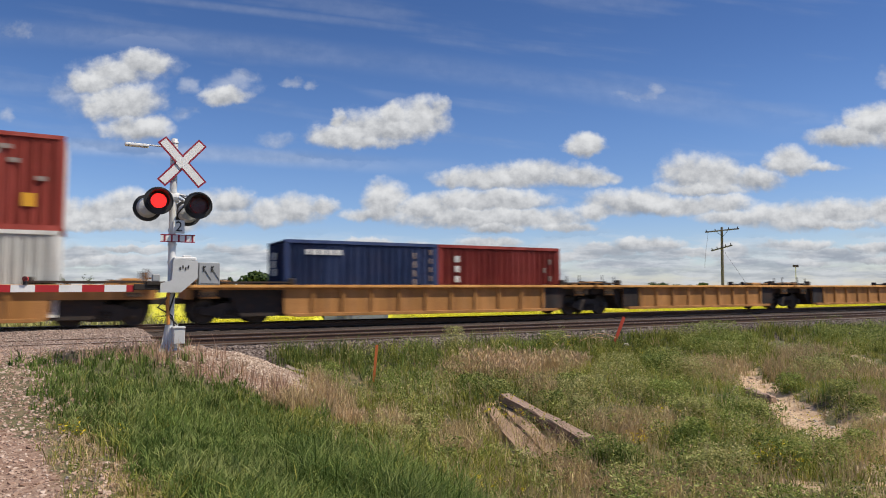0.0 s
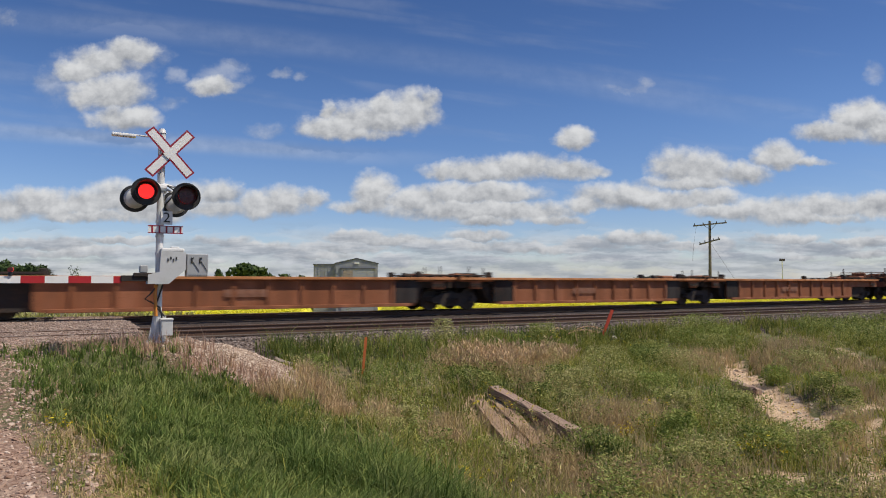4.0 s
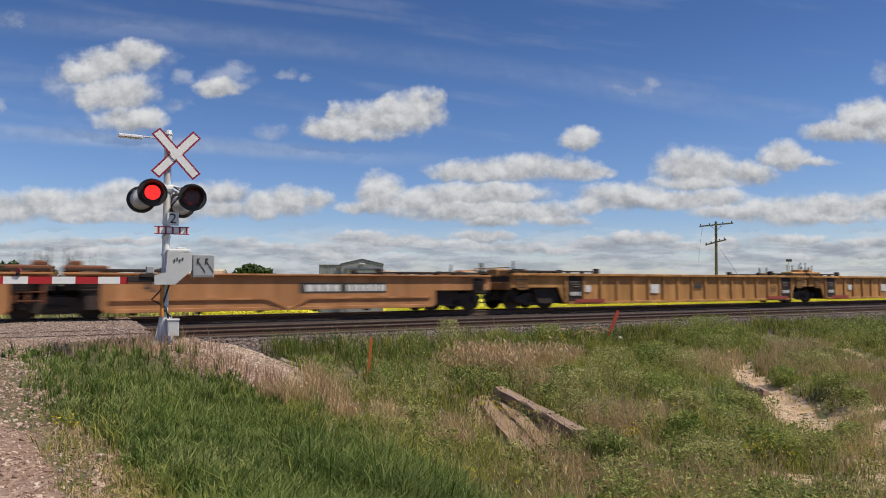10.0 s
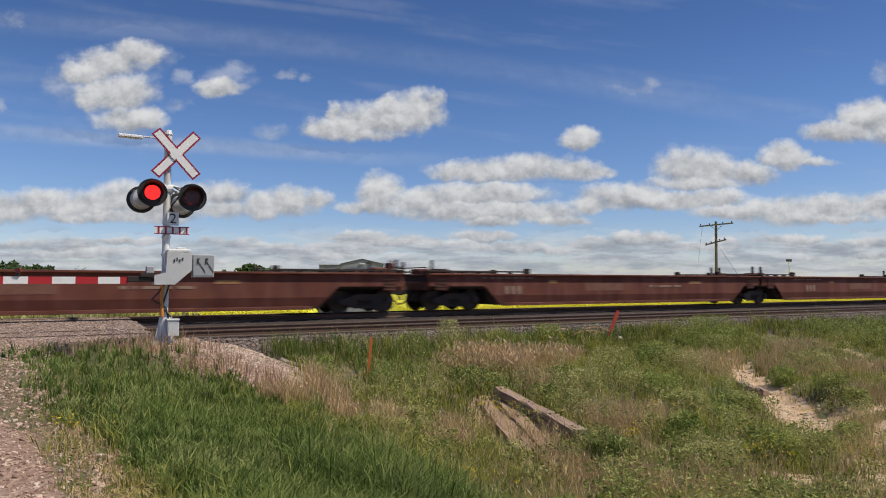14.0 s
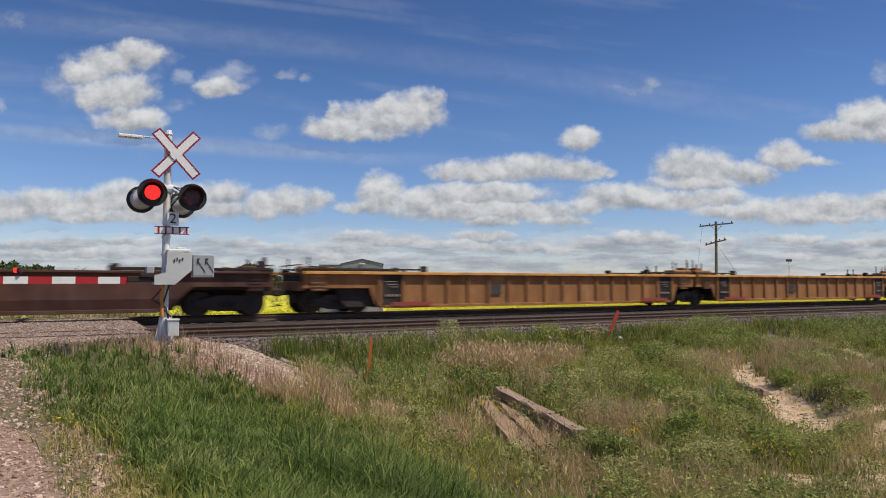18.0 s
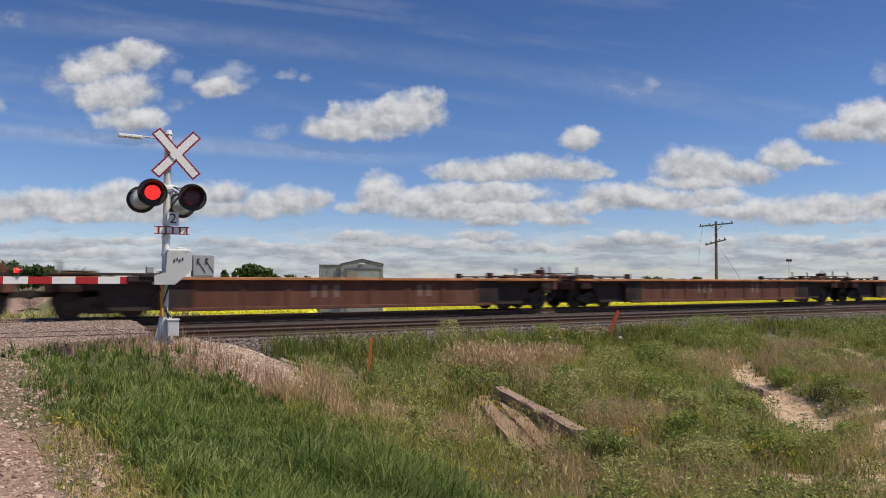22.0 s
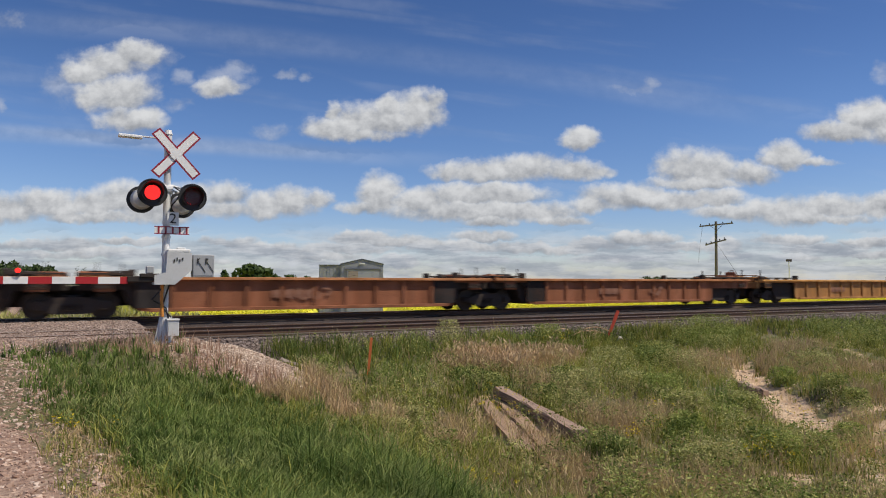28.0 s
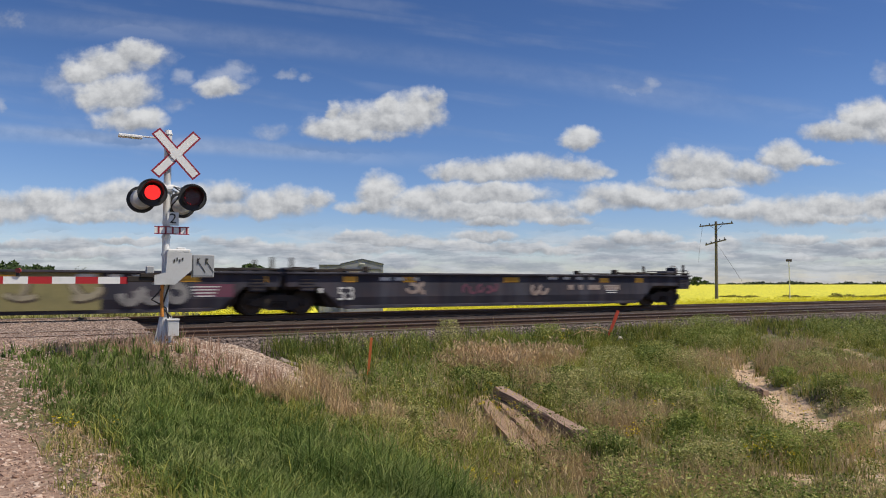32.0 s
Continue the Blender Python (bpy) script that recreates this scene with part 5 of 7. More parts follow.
def mark_cars():
    """Markings, plates and graffiti on the sides, each on its unit."""
    for a, x in ((152.6, 6.35), (214.6, 7.4)):
        u = by_start(a)
        decal(u, x + 1.55, 0.97, 3.3, 0.36, "marking_dark", -1.509)
        bars(u, x + 0.12, 0.97, (0.30, 0.26, 0.26, 0.26), 0.24, "marking")
        bars(u, x + 1.65, 0.97, (0.20, 0.20, 0.20, 0.20, 0.20, 0.20), 0.24, "marking")
    for a, x in ((170.4, 4.3), (184.8, 5.2), (199.3, 5.2)):
        u = by_start(a)
        decal(u, x + 0.72, 1.26, 1.62, 0.13, "marking_red")
        for k in (0.10, 0.68, 1.28):
            decal(u, x + k, 1.02, 0.16, 0.36, "marking_red")
    for a in (152.6, 170.4, 184.8, 199.3, 214.6):
        u = by_start(a)
        lettering("figure", "40", 0.46, M["marking_dark"], u, pose(5.2 if a == 152.6 else 2.55, -1.512, 1.0, 90))
    decal(by_start(152.6), 14.0, 1.13, 0.75, 0.56, "teal")
    decal(by_start(184.8), 12.4, 1.15, 0.42, 0.36, "teal")
    for a, b in ((230.36, 251.5), (251.5, 270.2), (270.2, 290.7), (395.04, 415.6), (415.6, 434.4), (434.4, 454.55)):
        u, ln = by_start(a), b - a
        new_paint = a < 300
        decal(u, ln * 0.42, 0.88, 0.55, 0.42, "marking" if new_paint else "marking_dark", -1.512)
        f, r = (3.75 if a in (230.36, 395.04) else 1.95), ln - (3.75 if b in (290.7, 454.55) else 1.95)
        for x in (f + 0.2, r - 0.2):
            for k in range(3):
                decal(u, x + 0.05 * (k - 1), 1.20 - 0.10 * k, 0.50 - 0.12 * k, 0.030, "spray_faint", -1.534)
            for k in range(4):
                decal(u, x - 0.22 + 0.15 * k, 0.68, 0.10, 0.17 if new_paint else 0.08, "marking" if new_paint else "spray_faint", -1.534)
        for x in (f + 1.0, r - 1.0):
            decal(u, x, 0.36, 1.7, 0.15, "marking_red", -1.59)
        if new_paint:
            lettering("figure", "53", 0.50, M["marking_dark"], u, pose(r - 1.25, -1.509, 0.82, 90))
            bars(u, ln * 0.55, 1.0, (0.22, 0.3), 0.22, "marking_dark")
            decal(u, ln * 0.22, 0.9, 0.4, 0.3, "marking", -1.512)
    for a in (313.3, 334.0, 352.2, 290.7):
        u = by_start(a)
        bars(u, 4.1, 0.86, (0.20, 0.20, 0.20), 0.34, "marking_tan", gap=0.12)
        decal(u, 9.6, 0.98, 2.3, 0.34, "marking_worn", -1.509)
        bars(u, 12.4, 1.0, (0.22, 0.12, 0.9, 0.5), 0.10, "marking_tan", gap=0.14)
        bars(u, 3.0, 1.36, (0.22, 0.22, 0.22, 0.22, 0.22, 0.22, 0.22), 0.07, "marking_tan", gap=0.16)
        decal(u, 15.6, 1.18, 0.8, 0.14, "marking_ochre", -1.509)
        decal(u, 6.6, 1.20, 0.4, 0.14, "marking_ochre", -1.509)
    for a, x in ((80.73, 9.0), (98.7, 6.0), (113.4, 6.5), (130.3, 7.0), (558.2, 9.0), (575.4, 6.2), (589.9, 6.5), (604.8, 6.0), (619.8, 5.8), (636.6, 7.0)):
        bars(by_start(a), x, 0.78, (0.36, 0.30, 0.30, 0.26), 0.26, "spray_rust", -1.465 if a != 130.3 else -1.512)
    for a, x0, x1 in ((130.3, 6.0, 7.2), (130.3, 12.0, 13.0), (589.9, 6.4, 9.2), (604.8, 6.2, 8.0), (619.8, 9.0, 9.8)):
        spray(by_start(a), x0, x1, 0.80, 0.42, "spray_rust", round(a), -1.462 if a != 130.3 else -1.509)
    for a in (454.55, 473.9, 493.9, 515.15):
        for x in (8.6, 9.0, 9.45, 12.8, 13.2):
            decal(by_start(a), x, 0.86, 0.10, 0.44, "spray_faint", -1.415)
    # slate cars: reflectors, plates, figures and sprayed shapes
    for a, ln, first in ((659.2, 20.2, 4.1), (679.4, 18.9, 2.45), (698.3, 19.8, 2.45)):
        u = by_start(a)
        last = ln - (2.9 if a == 698.3 else 1.05)
        for x in (first, first + 2.4, first + 7.0, last - 7.2, last - 2.2, last):
            decal(u, x, 1.28, 0.52, 0.20, "marking_yellow")
        lettering("figure", "53", 0.68, M["marking"], u, pose(first - 0.15, -1.510, 0.74, 90))
        decal(u, first - 1.1, 0.88, 0.13, 0.17, "marking")
        for k in range(4):
            decal(u, last - 1.75, 1.02 - 0.10 * k, 0.9 - 0.1 * k, 0.035, "marking")
        bars(u, first + 1.2, 1.30, (0.4, 0.5, 0.3), 0.12, "marking", gap=0.2)
        bars(u, last - 5.4, 1.36, (0.5, 0.35, 0.4, 0.3), 0.12, "marking", gap=0.35)
    u = by_start(659.2)
    bars(u, 8.2, 0.98, (0.5, 0.4, 0.3, 0.5, 0.5, 0.4), 0.16, "marking", gap=0.18)
    decal(u, 14.9, 0.86, 6.2, 0.98, "spray_grey", -1.506)
    block_shapes(u, 12.1, 17.2, 0.88, 0.98, "spray_pale", 5, -1.514, 1.0)
    decal(u, 18.4, 0.92, 0.75, 0.46, "spray_plum", -1.508)
    u = by_start(679.4)
    decal(u, 8.9, 0.90, 8.4, 1.14, "spray_olive", -1.508)
    block_shapes(u, 5.4, 12.4, 0.96, 0.66, "spray_tan", 8, -1.518, 1.35, outline="spray_brown")
    spray(u, 13.6, 15.4, 0.80, 0.7, "spray_grey", 9)
    decal(u, 16.4, 0.90, 1.2, 0.42, "spray_plum", -1.508)
    u = by_start(698.3)
    spray(u, 4.7, 5.6, 0.92, 0.5, "spray_faint", 15)
    spray(u, 7.2, 8.6, 0.95, 0.4, "spray_plum", 16)
    spray(u, 10.6, 11.4, 0.92, 0.5, "spray_faint", 17)
    bars(u, 12.6, 0.96, (0.3, 0.25, 0.7, 0.9), 0.22, "spray_faint", gap=0.3)


mark_cars()


def load(u, a):
    TRAIN.append((u, a, 0.36))


BLUE, RED = "dark blue corrugated shipping container in a well car", "red corrugated shipping container in a well car"
boxes = [container("shipping_container", "box_blue", 6.06, 2.59, BLUE), container("shipping_container", "box_red", 6.06, 2.59, RED),
         container("shipping_container", "box_red", 6.06, 2.59, RED), container("shipping_container", "box_blue", 6.06, 2.59, BLUE)]
for c, a in zip(boxes, (5.95, 12.05, 65.95, 72.05)):
    load(c, a)
# writing on the containers
bars(boxes[0], 0.75, 2.16, (0.14, 0.24, 0.24, 0.24, 0.24), 0.19, "marking", -1.228)
for k in range(5):
    decal(boxes[0], 5.05, 0.75 + 0.34 * k, 0.10, 0.24, "spray_faint", -1.228), decal(boxes[0], 5.75, 0.9 + 0.34 * k, 0.07, 0.20, "spray_faint", -1.228)
    if k < 4:
        decal(boxes[1], 0.85, 0.82 + 0.40 * k, 0.20, 0.26, "marking", -1.228)
        decal(boxes[1], 5.2 + 0.3 * (k % 2), 0.9 + 0.36 * k, 0.10, 0.22, "spray_faint", -1.228)
decal(boxes[2], 2.9, 1.72, 0.42, 0.40, "marking", -1.228), decal(boxes[2], 2.9, 1.72, 0.24, 0.22, "marking_blue", -1.234)
for k in range(6):
    decal(boxes[2], 5.5, 0.7 + 0.32 * k, 0.10, 0.22, "spray_faint", -1.228)
decal(boxes[3], 0.30, 1.30, 0.34, 2.1, "marking_yellow", -1.228)
for k in range(6):
    decal(boxes[3], 0.30, 0.55 + 0.32 * k, 0.20, 0.16, "marking_dark", -1.234)
decal(boxes[3], 5.5, 1.0, 0.5, 0.16, "marking", -1.228)
for z, y in ((2.05, -0.32), (1.75, -0.20), (1.45, -0.36)):
    part("marking", boxed(-0.004, y - 0.22, z - 0.13, 0.004, y + 0.22, z + 0.13), M["marking"], boxes[0], m=pose(-0.012, 0.55, 0))
load(container("shipping_container", "box_white", 12.19, 2.59, "off-white corrugated shipping container in a well car"), -13.05)
high_box = container("shipping_container", "box_rust", 12.19, 2.896, "brick red tall shipping container stacked on another")
TRAIN.append((high_box, -12.98, 0.36 + 2.59))
for x, z, w in ((10.6, 2.45, 0.5), (10.9, 2.05, 0.3), (11.6, 1.55, 0.3), (10.4, 2.3, 0.3)):
    decal(high_box, x, z, w, 0.14, "spray_faint", -1.228)
decal(high_box, 11.3, 0.9, 0.35, 0.4, "marking_yellow", -1.228)


def ride(t):
    """How far the train has gone after t seconds."""
    x = (t - 16) / 16
    f = lambda q: -346.837 * q + 1.703 * q ** 2 + 0.692 * q ** 3 - 2.329 * q ** 4
    return f(x) - f(-1.0)


def motions():
    for ob, a, z in TRAIN:
        walk(ob, [(t, at_track(a + ride(t), FAR, z)) for t in range(0, 33, 4)])
    # the lenses flash in turn: each disc turns its lit or its dark face outwards
    flashing = [(LENSES[0], True, 0.27, 0.10), (LENSES[1], False, 0.27, 0.10)] + [(q, False, 0.160, 0.10) for q in ARM_LENSES]
    for lens, lit, t, span in flashing:
        m, rows, k = lens.matrix_basis.copy(), [], 0
        rows.append((0.0, m @ pose(0, 0, 0, 0, 0, 0 if lit else 180)))
        while t < 31.9:
            a, b = (0, 180) if lit == (k % 2 == 0) else (180, 360)
            rows += [(t - span * 0.67, m @ pose(0, 0, 0, 0, 0, a)), (t - span * 0.33, m @ pose(0, 0, 0, 0, 0, a + 60)), (t, m @ pose(0, 0, 0, 0, 0, a + 120)), (t + span * 0.34, m @ pose(0, 0, 0, 0, 0, b))]
            t, k = t + 0.4965, k + 1
        rows.append((32.0, m @ pose(0, 0, 0, 0, 0, b)))
        walk(lens, rows)


# ---- the crossing signal ----
def disc(bm, x, y, z, r, depth, seg=28):
    """A short cylinder whose axis runs across the track."""
    return rod(bm, (x, y, z), (x, y + depth, z), r, seg=seg)


def visor():
    """A hood over a lens: the upper three quarters of a short tube."""
    bm = bmesh.new()
    k, ring = 22, []
    for i in range(k + 1):
        a = radians(-52 + 284 * i / k)
        cut = 0.30 * (0.45 + 0.55 * math.sin(max(0, a)) if a < math.pi else 0.45)
        ring.append([bm.verts.new((r * math.cos(a), y, r * math.sin(a))) for r, y in ((0.165, 0), (0.172, -cut), (0.180, -cut), (0.175, 0))])
    for a, b in zip(ring, ring[1:]):
        for j in range(4):
            bm.faces.new((a[j], b[j], b[(j + 1) % 4], a[(j + 1) % 4]))
    return bm


def lamp_unit(parent, x, z, back=False):
    m = pose(x, 0.34 if back else -0.20, z, 0, 0, 180 if back else 0)
    b = part("background_disc", disc(bmesh.new(), 0, -0.02, 0, 0.235, 0.03), M["black"], parent, "round black background plate of a lamp", m)
    bm = bmesh.new()
    rod(bm, (0, 0.01, 0), (0, 0.17, 0), 0.185, 0.15, 20)
    rod(bm, (0, 0.17, 0), (0, 0.21, 0), 0.15, 0.06, 20)
    part("lamp_housing", bm, M["grey_box"], b, smooth=False)
    part("visor", visor(), M["black"], b, m=pose(0, -0.02, 0))
    bm = bmesh.new()
    pts = [(0.235 * math.cos(6.2832 * i / 28), -0.025, 0.235 * math.sin(6.2832 * i / 28)) for i in range(29)]
    tube(bm, pts, 0.010, 4)
    part("rim", bm, M["black"], b)
    return b


def turning_lens(parent, lamp, y=-0.036):
    """A lens disc that turns its lit or its dark face outwards."""
    lens = part("lens", disc(bmesh.new(), 0, -0.008, 0, 0.128, 0.007), M["lens_lit"], parent, "round red lens, flashing", lamp.matrix_basis @ pose(0, y, 0))
    part("lens_back", disc(bmesh.new(), 0, 0.001, 0, 0.1285, 0.007), M["lens_dark"], lens)
    return lens


def make_signal():
    g = thing("crossing_signal", "grey railway crossing signal with crossbuck, flashing lamps and gate mechanism", "crossing signal", at_track(1.252, 12.37))
    part("base_plate", boxed(-0.22, -0.22, 0.07, 0.22, 0.22, 0.10, bevel=0.01), M["grey_mid"], g)
    bm = bmesh.new()
    rod(bm, (0, 0, 0.30), (0, 0, 3.80), 0.062, seg=16)
    part("mast", bm, M["galv"], g, smooth=False)
    bm = bmesh.new()
    rod(bm, (0, 0, 3.78), (0, 0, 3.86), 0.075, 0.05, 12)
    part("mast_cap", bm, M["galv"], g)
    bm = bmesh.new()
    for k in range(4):
        c, s = math.cos(radians(45 + 90 * k)), math.sin(radians(45 + 90 * k))
        prism(bm, [(0.05, 0.12), (0.165, 0.12), (0.14, 0.20), (0.085, 0.52), (0.05, 0.52)], -0.015, 0.015)
        bmesh.ops.rotate(bm, cent=(0, 0, 0), matrix=Matrix.Rotation(radians(90), 3, "Z"), verts=bm.verts)
    rod(bm, (0, 0, 0.12), (0, 0, 0.54), 0.10, 0.085, 14)
    box(bm, -0.18, -0.18, 0.07, 0.18, 0.18, 0.125, bevel=0.01)
    part("base_casting", bm, M["galv"], g)
    part("footing", boxed(-0.22, -0.22, -0.45, 0.22, 0.22, 0.07, bevel=0.03), M["concrete"], g, "concrete footing")
    b = part("junction_box", boxed(0.02, -0.30, 0.22, 0.21, -0.10, 0.50, bevel=0.01), M["grey_box"], g)
    part("lid", boxed(0.01, -0.315, 0.49, 0.22, -0.09, 0.515, bevel=0.005), M["galv"], b)
    part("lid_cap", disc(bmesh.new(), 0.10, -0.02, 0.53, 0.03, 0.05, 10), M["galv"], b)
    # crossbuck
    for k, turn in enumerate((-48.5, 48.0)):
        y = -0.12 - 0.016 * k
        m = pose(0.125, y, 3.42, 0, turn, 0)
        bd = part("crossbuck_board", boxed(-0.515, -0.006, -0.092, 0.515, 0.006, 0.092), M["dark_red"], g, "white crossbuck board with a dark red border", m)
        part("white_face", boxed(-0.485, -0.0095, -0.062, 0.485, -0.006, 0.062), M["white"], bd)
    part("centre_face", boxed(-0.062, -0.0135, -0.096, 0.062, -0.0095, 0.096), M["white"], bd)
    part("crossbuck_bracket", boxed(-0.05, -0.105, 3.38, 0.17, -0.05, 3.46), M["galv"], g)
    # small floodlight at the top
    f = part("floodlight_arm", rod(bmesh.new(), (-0.06, 0, 3.70), (-0.42, -0.02, 3.70), 0.014), M["galv"], g)
    part("floodlight", boxed(-0.80, -0.09, 3.655, -0.42, 0.05, 3.705, bevel=0.012), M["white"], f)
    # lamps on their cross-arm
    bm = bmesh.new()
    tube(bm, [(-0.30, -0.02, 2.84), (-0.15, -0.02, 2.88), (0.0, -0.02, 2.88), (0.25, -0.02, 2.83), (0.40, -0.02, 2.82)], 0.022, 8)
    rod(bm, (-0.09, 0, 2.80), (0.09, 0, 2.80), 0.09, seg=12)
    for x in (-0.25, 0.39):
        rod(bm, (x, -0.02, 2.84), (x, -0.02, 2.70), 0.022, seg=8)
    for x in (-0.43, 0.29):
        tube(bm, [(x * 0.4, 0.04, 2.78), (x, 0.22, 2.74), (x, 0.22, 2.60)], 0.022, 8)
    part("lamp_arm", bm, M["galv"], g)
    lamps = [lamp_unit(g, -0.255, 2.70), lamp_unit(g, 0.395, 2.655)]
    lamp_unit(g, -0.39, 2.635, True), lamp_unit(g, 0.29, 2.575, True)
    lenses = [turning_lens(g, lamp) for lamp in lamps]
    part("cable_loop", tube(bmesh.new(), [(0.10, -0.10, 2.84), (0.20, -0.16, 2.76), (0.16, -0.14, 2.62), (0.08, -0.08, 2.52), (0.05, -0.06, 2.40)], 0.013), M["cable"], g)
    # number plate of tracks and the small ladder-like sign
    p = part("track_count_plate", boxed(0.0, -0.105, 2.15, 0.19, -0.095, 2.39, bevel=0.004), M["white"], g, "small white plate with the figure 2")
    lettering("figure", "2", 0.25, M["black"], p, pose(0.095, -0.107, 2.268, 90))
    t = part("track_sign", boxed(-0.20, -0.115, 1.995, 0.36, -0.105, 2.13), M["white"], g, "white strip sign with dark red bars")
    for z in (1.993, 2.117):
        part("border", boxed(-0.205, -0.119, z, 0.365, -0.114, z + 0.016), M["dark_red"], t)
    for i in range(5):
        part("bar", boxed(-0.15 + 0.115 * i, -0.119, 2.0, -0.12 + 0.115 * i, -0.114, 2.125), M["dark_red"], t)
    for z in (2.19, 1.93, 1.62):
        part("band_clamp", rod(bmesh.new(), (0, 0, z), (0, 0, z + 0.045), 0.075, seg=14), M["galv"], g)
    # gate mechanism
    case = [(-0.20, 1.27), (-0.20, 1.11), (0.13, 1.11), (0.40, 1.36), (0.40, 1.66), (0.0, 1.69), (-0.02, 1.32)]
    c = part("gate_mechanism", prism(bmesh.new(), case, -0.30, 0.05), M["grey_box"], g, "light grey gate mechanism case")
    part("hood", boxed(0.0, -0.29, 1.665, 0.38, 0.04, 1.73, bevel=0.02), M["galv"], c)
    part("hood_handle", boxed(0.16, -0.22, 1.73, 0.30, -0.05, 1.76, bevel=0.01), M["galv"], c)
    for k in range(4):
        part("latch", boxed(0.10 + 0.045 * k, -0.312, 1.50 + 0.03 * (k % 2), 0.12 + 0.045 * k, -0.300, 1.55 + 0.03 * (k % 2)), M["black"], c)
    q = part("control_box", boxed(0.42, -0.26, 1.24, 0.78, -0.02, 1.64, bevel=0.012), M["grey_mid"], g, "grey control box with two latches")
    for x in (0.50, 0.64):
        bm = bmesh.new()
        rod(bm, (x, -0.268, 1.575), (x, -0.268, 1.48), 0.010, seg=5)
        rod(bm, (x + 0.005, -0.268, 1.545), (x + 0.035, -0.268, 1.575), 0.009, seg=5)
        rod(bm, (x + 0.01, -0.268, 1.52), (x + 0.13, -0.268, 1.33), 0.005, seg=5)
        part("latch", bm, M["black"], q)
    part("door_seam", boxed(0.44, -0.2635, 1.265, 0.76, -0.259, 1.27), M["black"], q)
    # conduit and cables at the foot
    part("conduit", tube(bmesh.new(), [(-0.05, -0.07, 1.10), (-0.06, -0.075, 0.95), (-0.05, -0.075, 0.78), (-0.04, -0.075, 0.55)], 0.030, 8), M["orange_pipe"], g, "orange conduit")
    part("cable", tube(bmesh.new(), [(-0.02, -0.07, 1.10), (-0.12, -0.10, 0.96), (-0.22, -0.09, 0.85), (-0.10, -0.08, 0.78), (0.02, -0.07, 0.70), (0.06, -0.08, 0.52)], 0.014), M["cable"], g)
    part("cable", tube(bmesh.new(), [(0.06, -0.07, 1.10), (0.00, -0.09, 0.90), (-0.05, -0.08, 0.72), (0.10, -0.10, 0.54)], 0.014), M["cable"], g)
    return lenses


def make_gate():
    """The lowered gate, whose arm reaches over the road."""
    g = thing("gate_arm", "lowered red and white striped crossing gate arm", "barrier", at_track(1.25, 12.30))
    bm = bmesh.new()
    box(bm, -0.61, -0.19, 1.155, -0.10, -0.09, 1.255, bevel=0.01)
    box(bm, -0.42, -0.22, 1.235, -0.12, -0.06, 1.30, bevel=0.01)
    part("arm_bracket", bm, M["deck"], g, "dark steel bracket")
    part("bracket_cap", boxed(-0.33, -0.20, 1.30, -0.20, -0.08, 1.43, bevel=0.015), M["grey_mid"], g)
    x, red = 0.60, True
    stripe = []
    while x < 7.0:
        w = 0.12 if not stripe else 0.326
        stripe.append(part("stripe", boxed(-x - w, -0.165, 1.125, -x, -0.115, 1.24), M["red_reflect" if red else "white"], g))
        x, red = x + w, not red
    lens = []
    for d in (2.16, 4.5, 6.8):
        part("lamp_stem", rod(bmesh.new(), (-d, -0.16, 1.24), (-d, -0.16, 1.30), 0.030, seg=10), M["black"], g)
        q = part("arm_lamp", rod(bmesh.new(), (0, -0.05, 0), (0, -0.001, 0), 0.040, seg=14), M["lens_lit"], g, "small red warning lamp, flashing", pose(-d, -0.16, 1.335))
        part("lamp_back", rod(bmesh.new(), (0, 0.0, 0), (0, 0.05, 0), 0.040, seg=14), M["lens_dark"], q)
        lens.append(q)
    return lens


LENSES = make_signal()
ARM_LENSES = make_gate()


# ---- small things in the ditch ----
def beam_mesh(length, w, h, seed, wear=0.012):
    rng = random.Random(seed)
    bm = bmesh.new()
    k, rings = 9, []
    for i in range(k + 1):
        x = -length / 2 + length * i / k
        j = lambda: rng.uniform(-wear, wear)
        rings.append([bm.verts.new((x + (j() * 2 if i in (0, k) else 0), y + j(), z + j())) for y, z in ((-w / 2, 0), (w / 2, 0), (w / 2, h * 0.9), (w / 2 - 0.02, h), (-w / 2 + 0.02, h), (-w / 2, h * 0.9))])
    for a, b in zip(rings, rings[1:]):
        for i in range(6):
            bm.faces.new((a[i], a[(i + 1) % 6], b[(i + 1) % 6], b[i]))
    bm.faces.new(rings[0]), bm.faces.new(rings[-1][::-1])
    return bm


def lay(s0, n0, s1, n1, lift=0.0):
    """A pose along the ground from one place to another."""
    a = US * s0 + UN * n0 + Vector((0, 0, float(height(s0, n0)) + lift))
    b = US * s1 + UN * n1 + Vector((0, 0, float(height(s1, n1)) + lift))
    d = b - a
    return Matrix.Translation((a + b) / 2) @ Euler((0, -math.atan2(d.z, math.hypot(d.x, d.y)), math.atan2(d.y, d.x))).to_matrix().to_4x4(), d.length


m, ln = lay(6.68, 7.72, 6.88, 10.25, 0.06)
tagged(part("railway_sleeper", beam_mesh(ln, 0.23, 0.18, 3), M["timber"], None, "", m), "old weathered wooden sleeper lying in the grass", "sleeper")
for k, (a, b, c, d, w) in enumerate(((5.59, 7.65, 6.49, 10.22, 0.24), (5.99, 7.66, 6.87, 10.25, 0.25), (5.72, 7.49, 6.37, 9.36, 0.09))):
    m, ln = lay(a, b, c, d, 0.02)
    tagged(part("rotten_plank", beam_mesh(ln, w, 0.05, 7 + k, 0.014), M["rotten"], None, "", m), "rotten split piece of sleeper lying in the grass", "timber")
m, ln = lay(12.36, 9.2, 12.5, 8.68, 0.06)
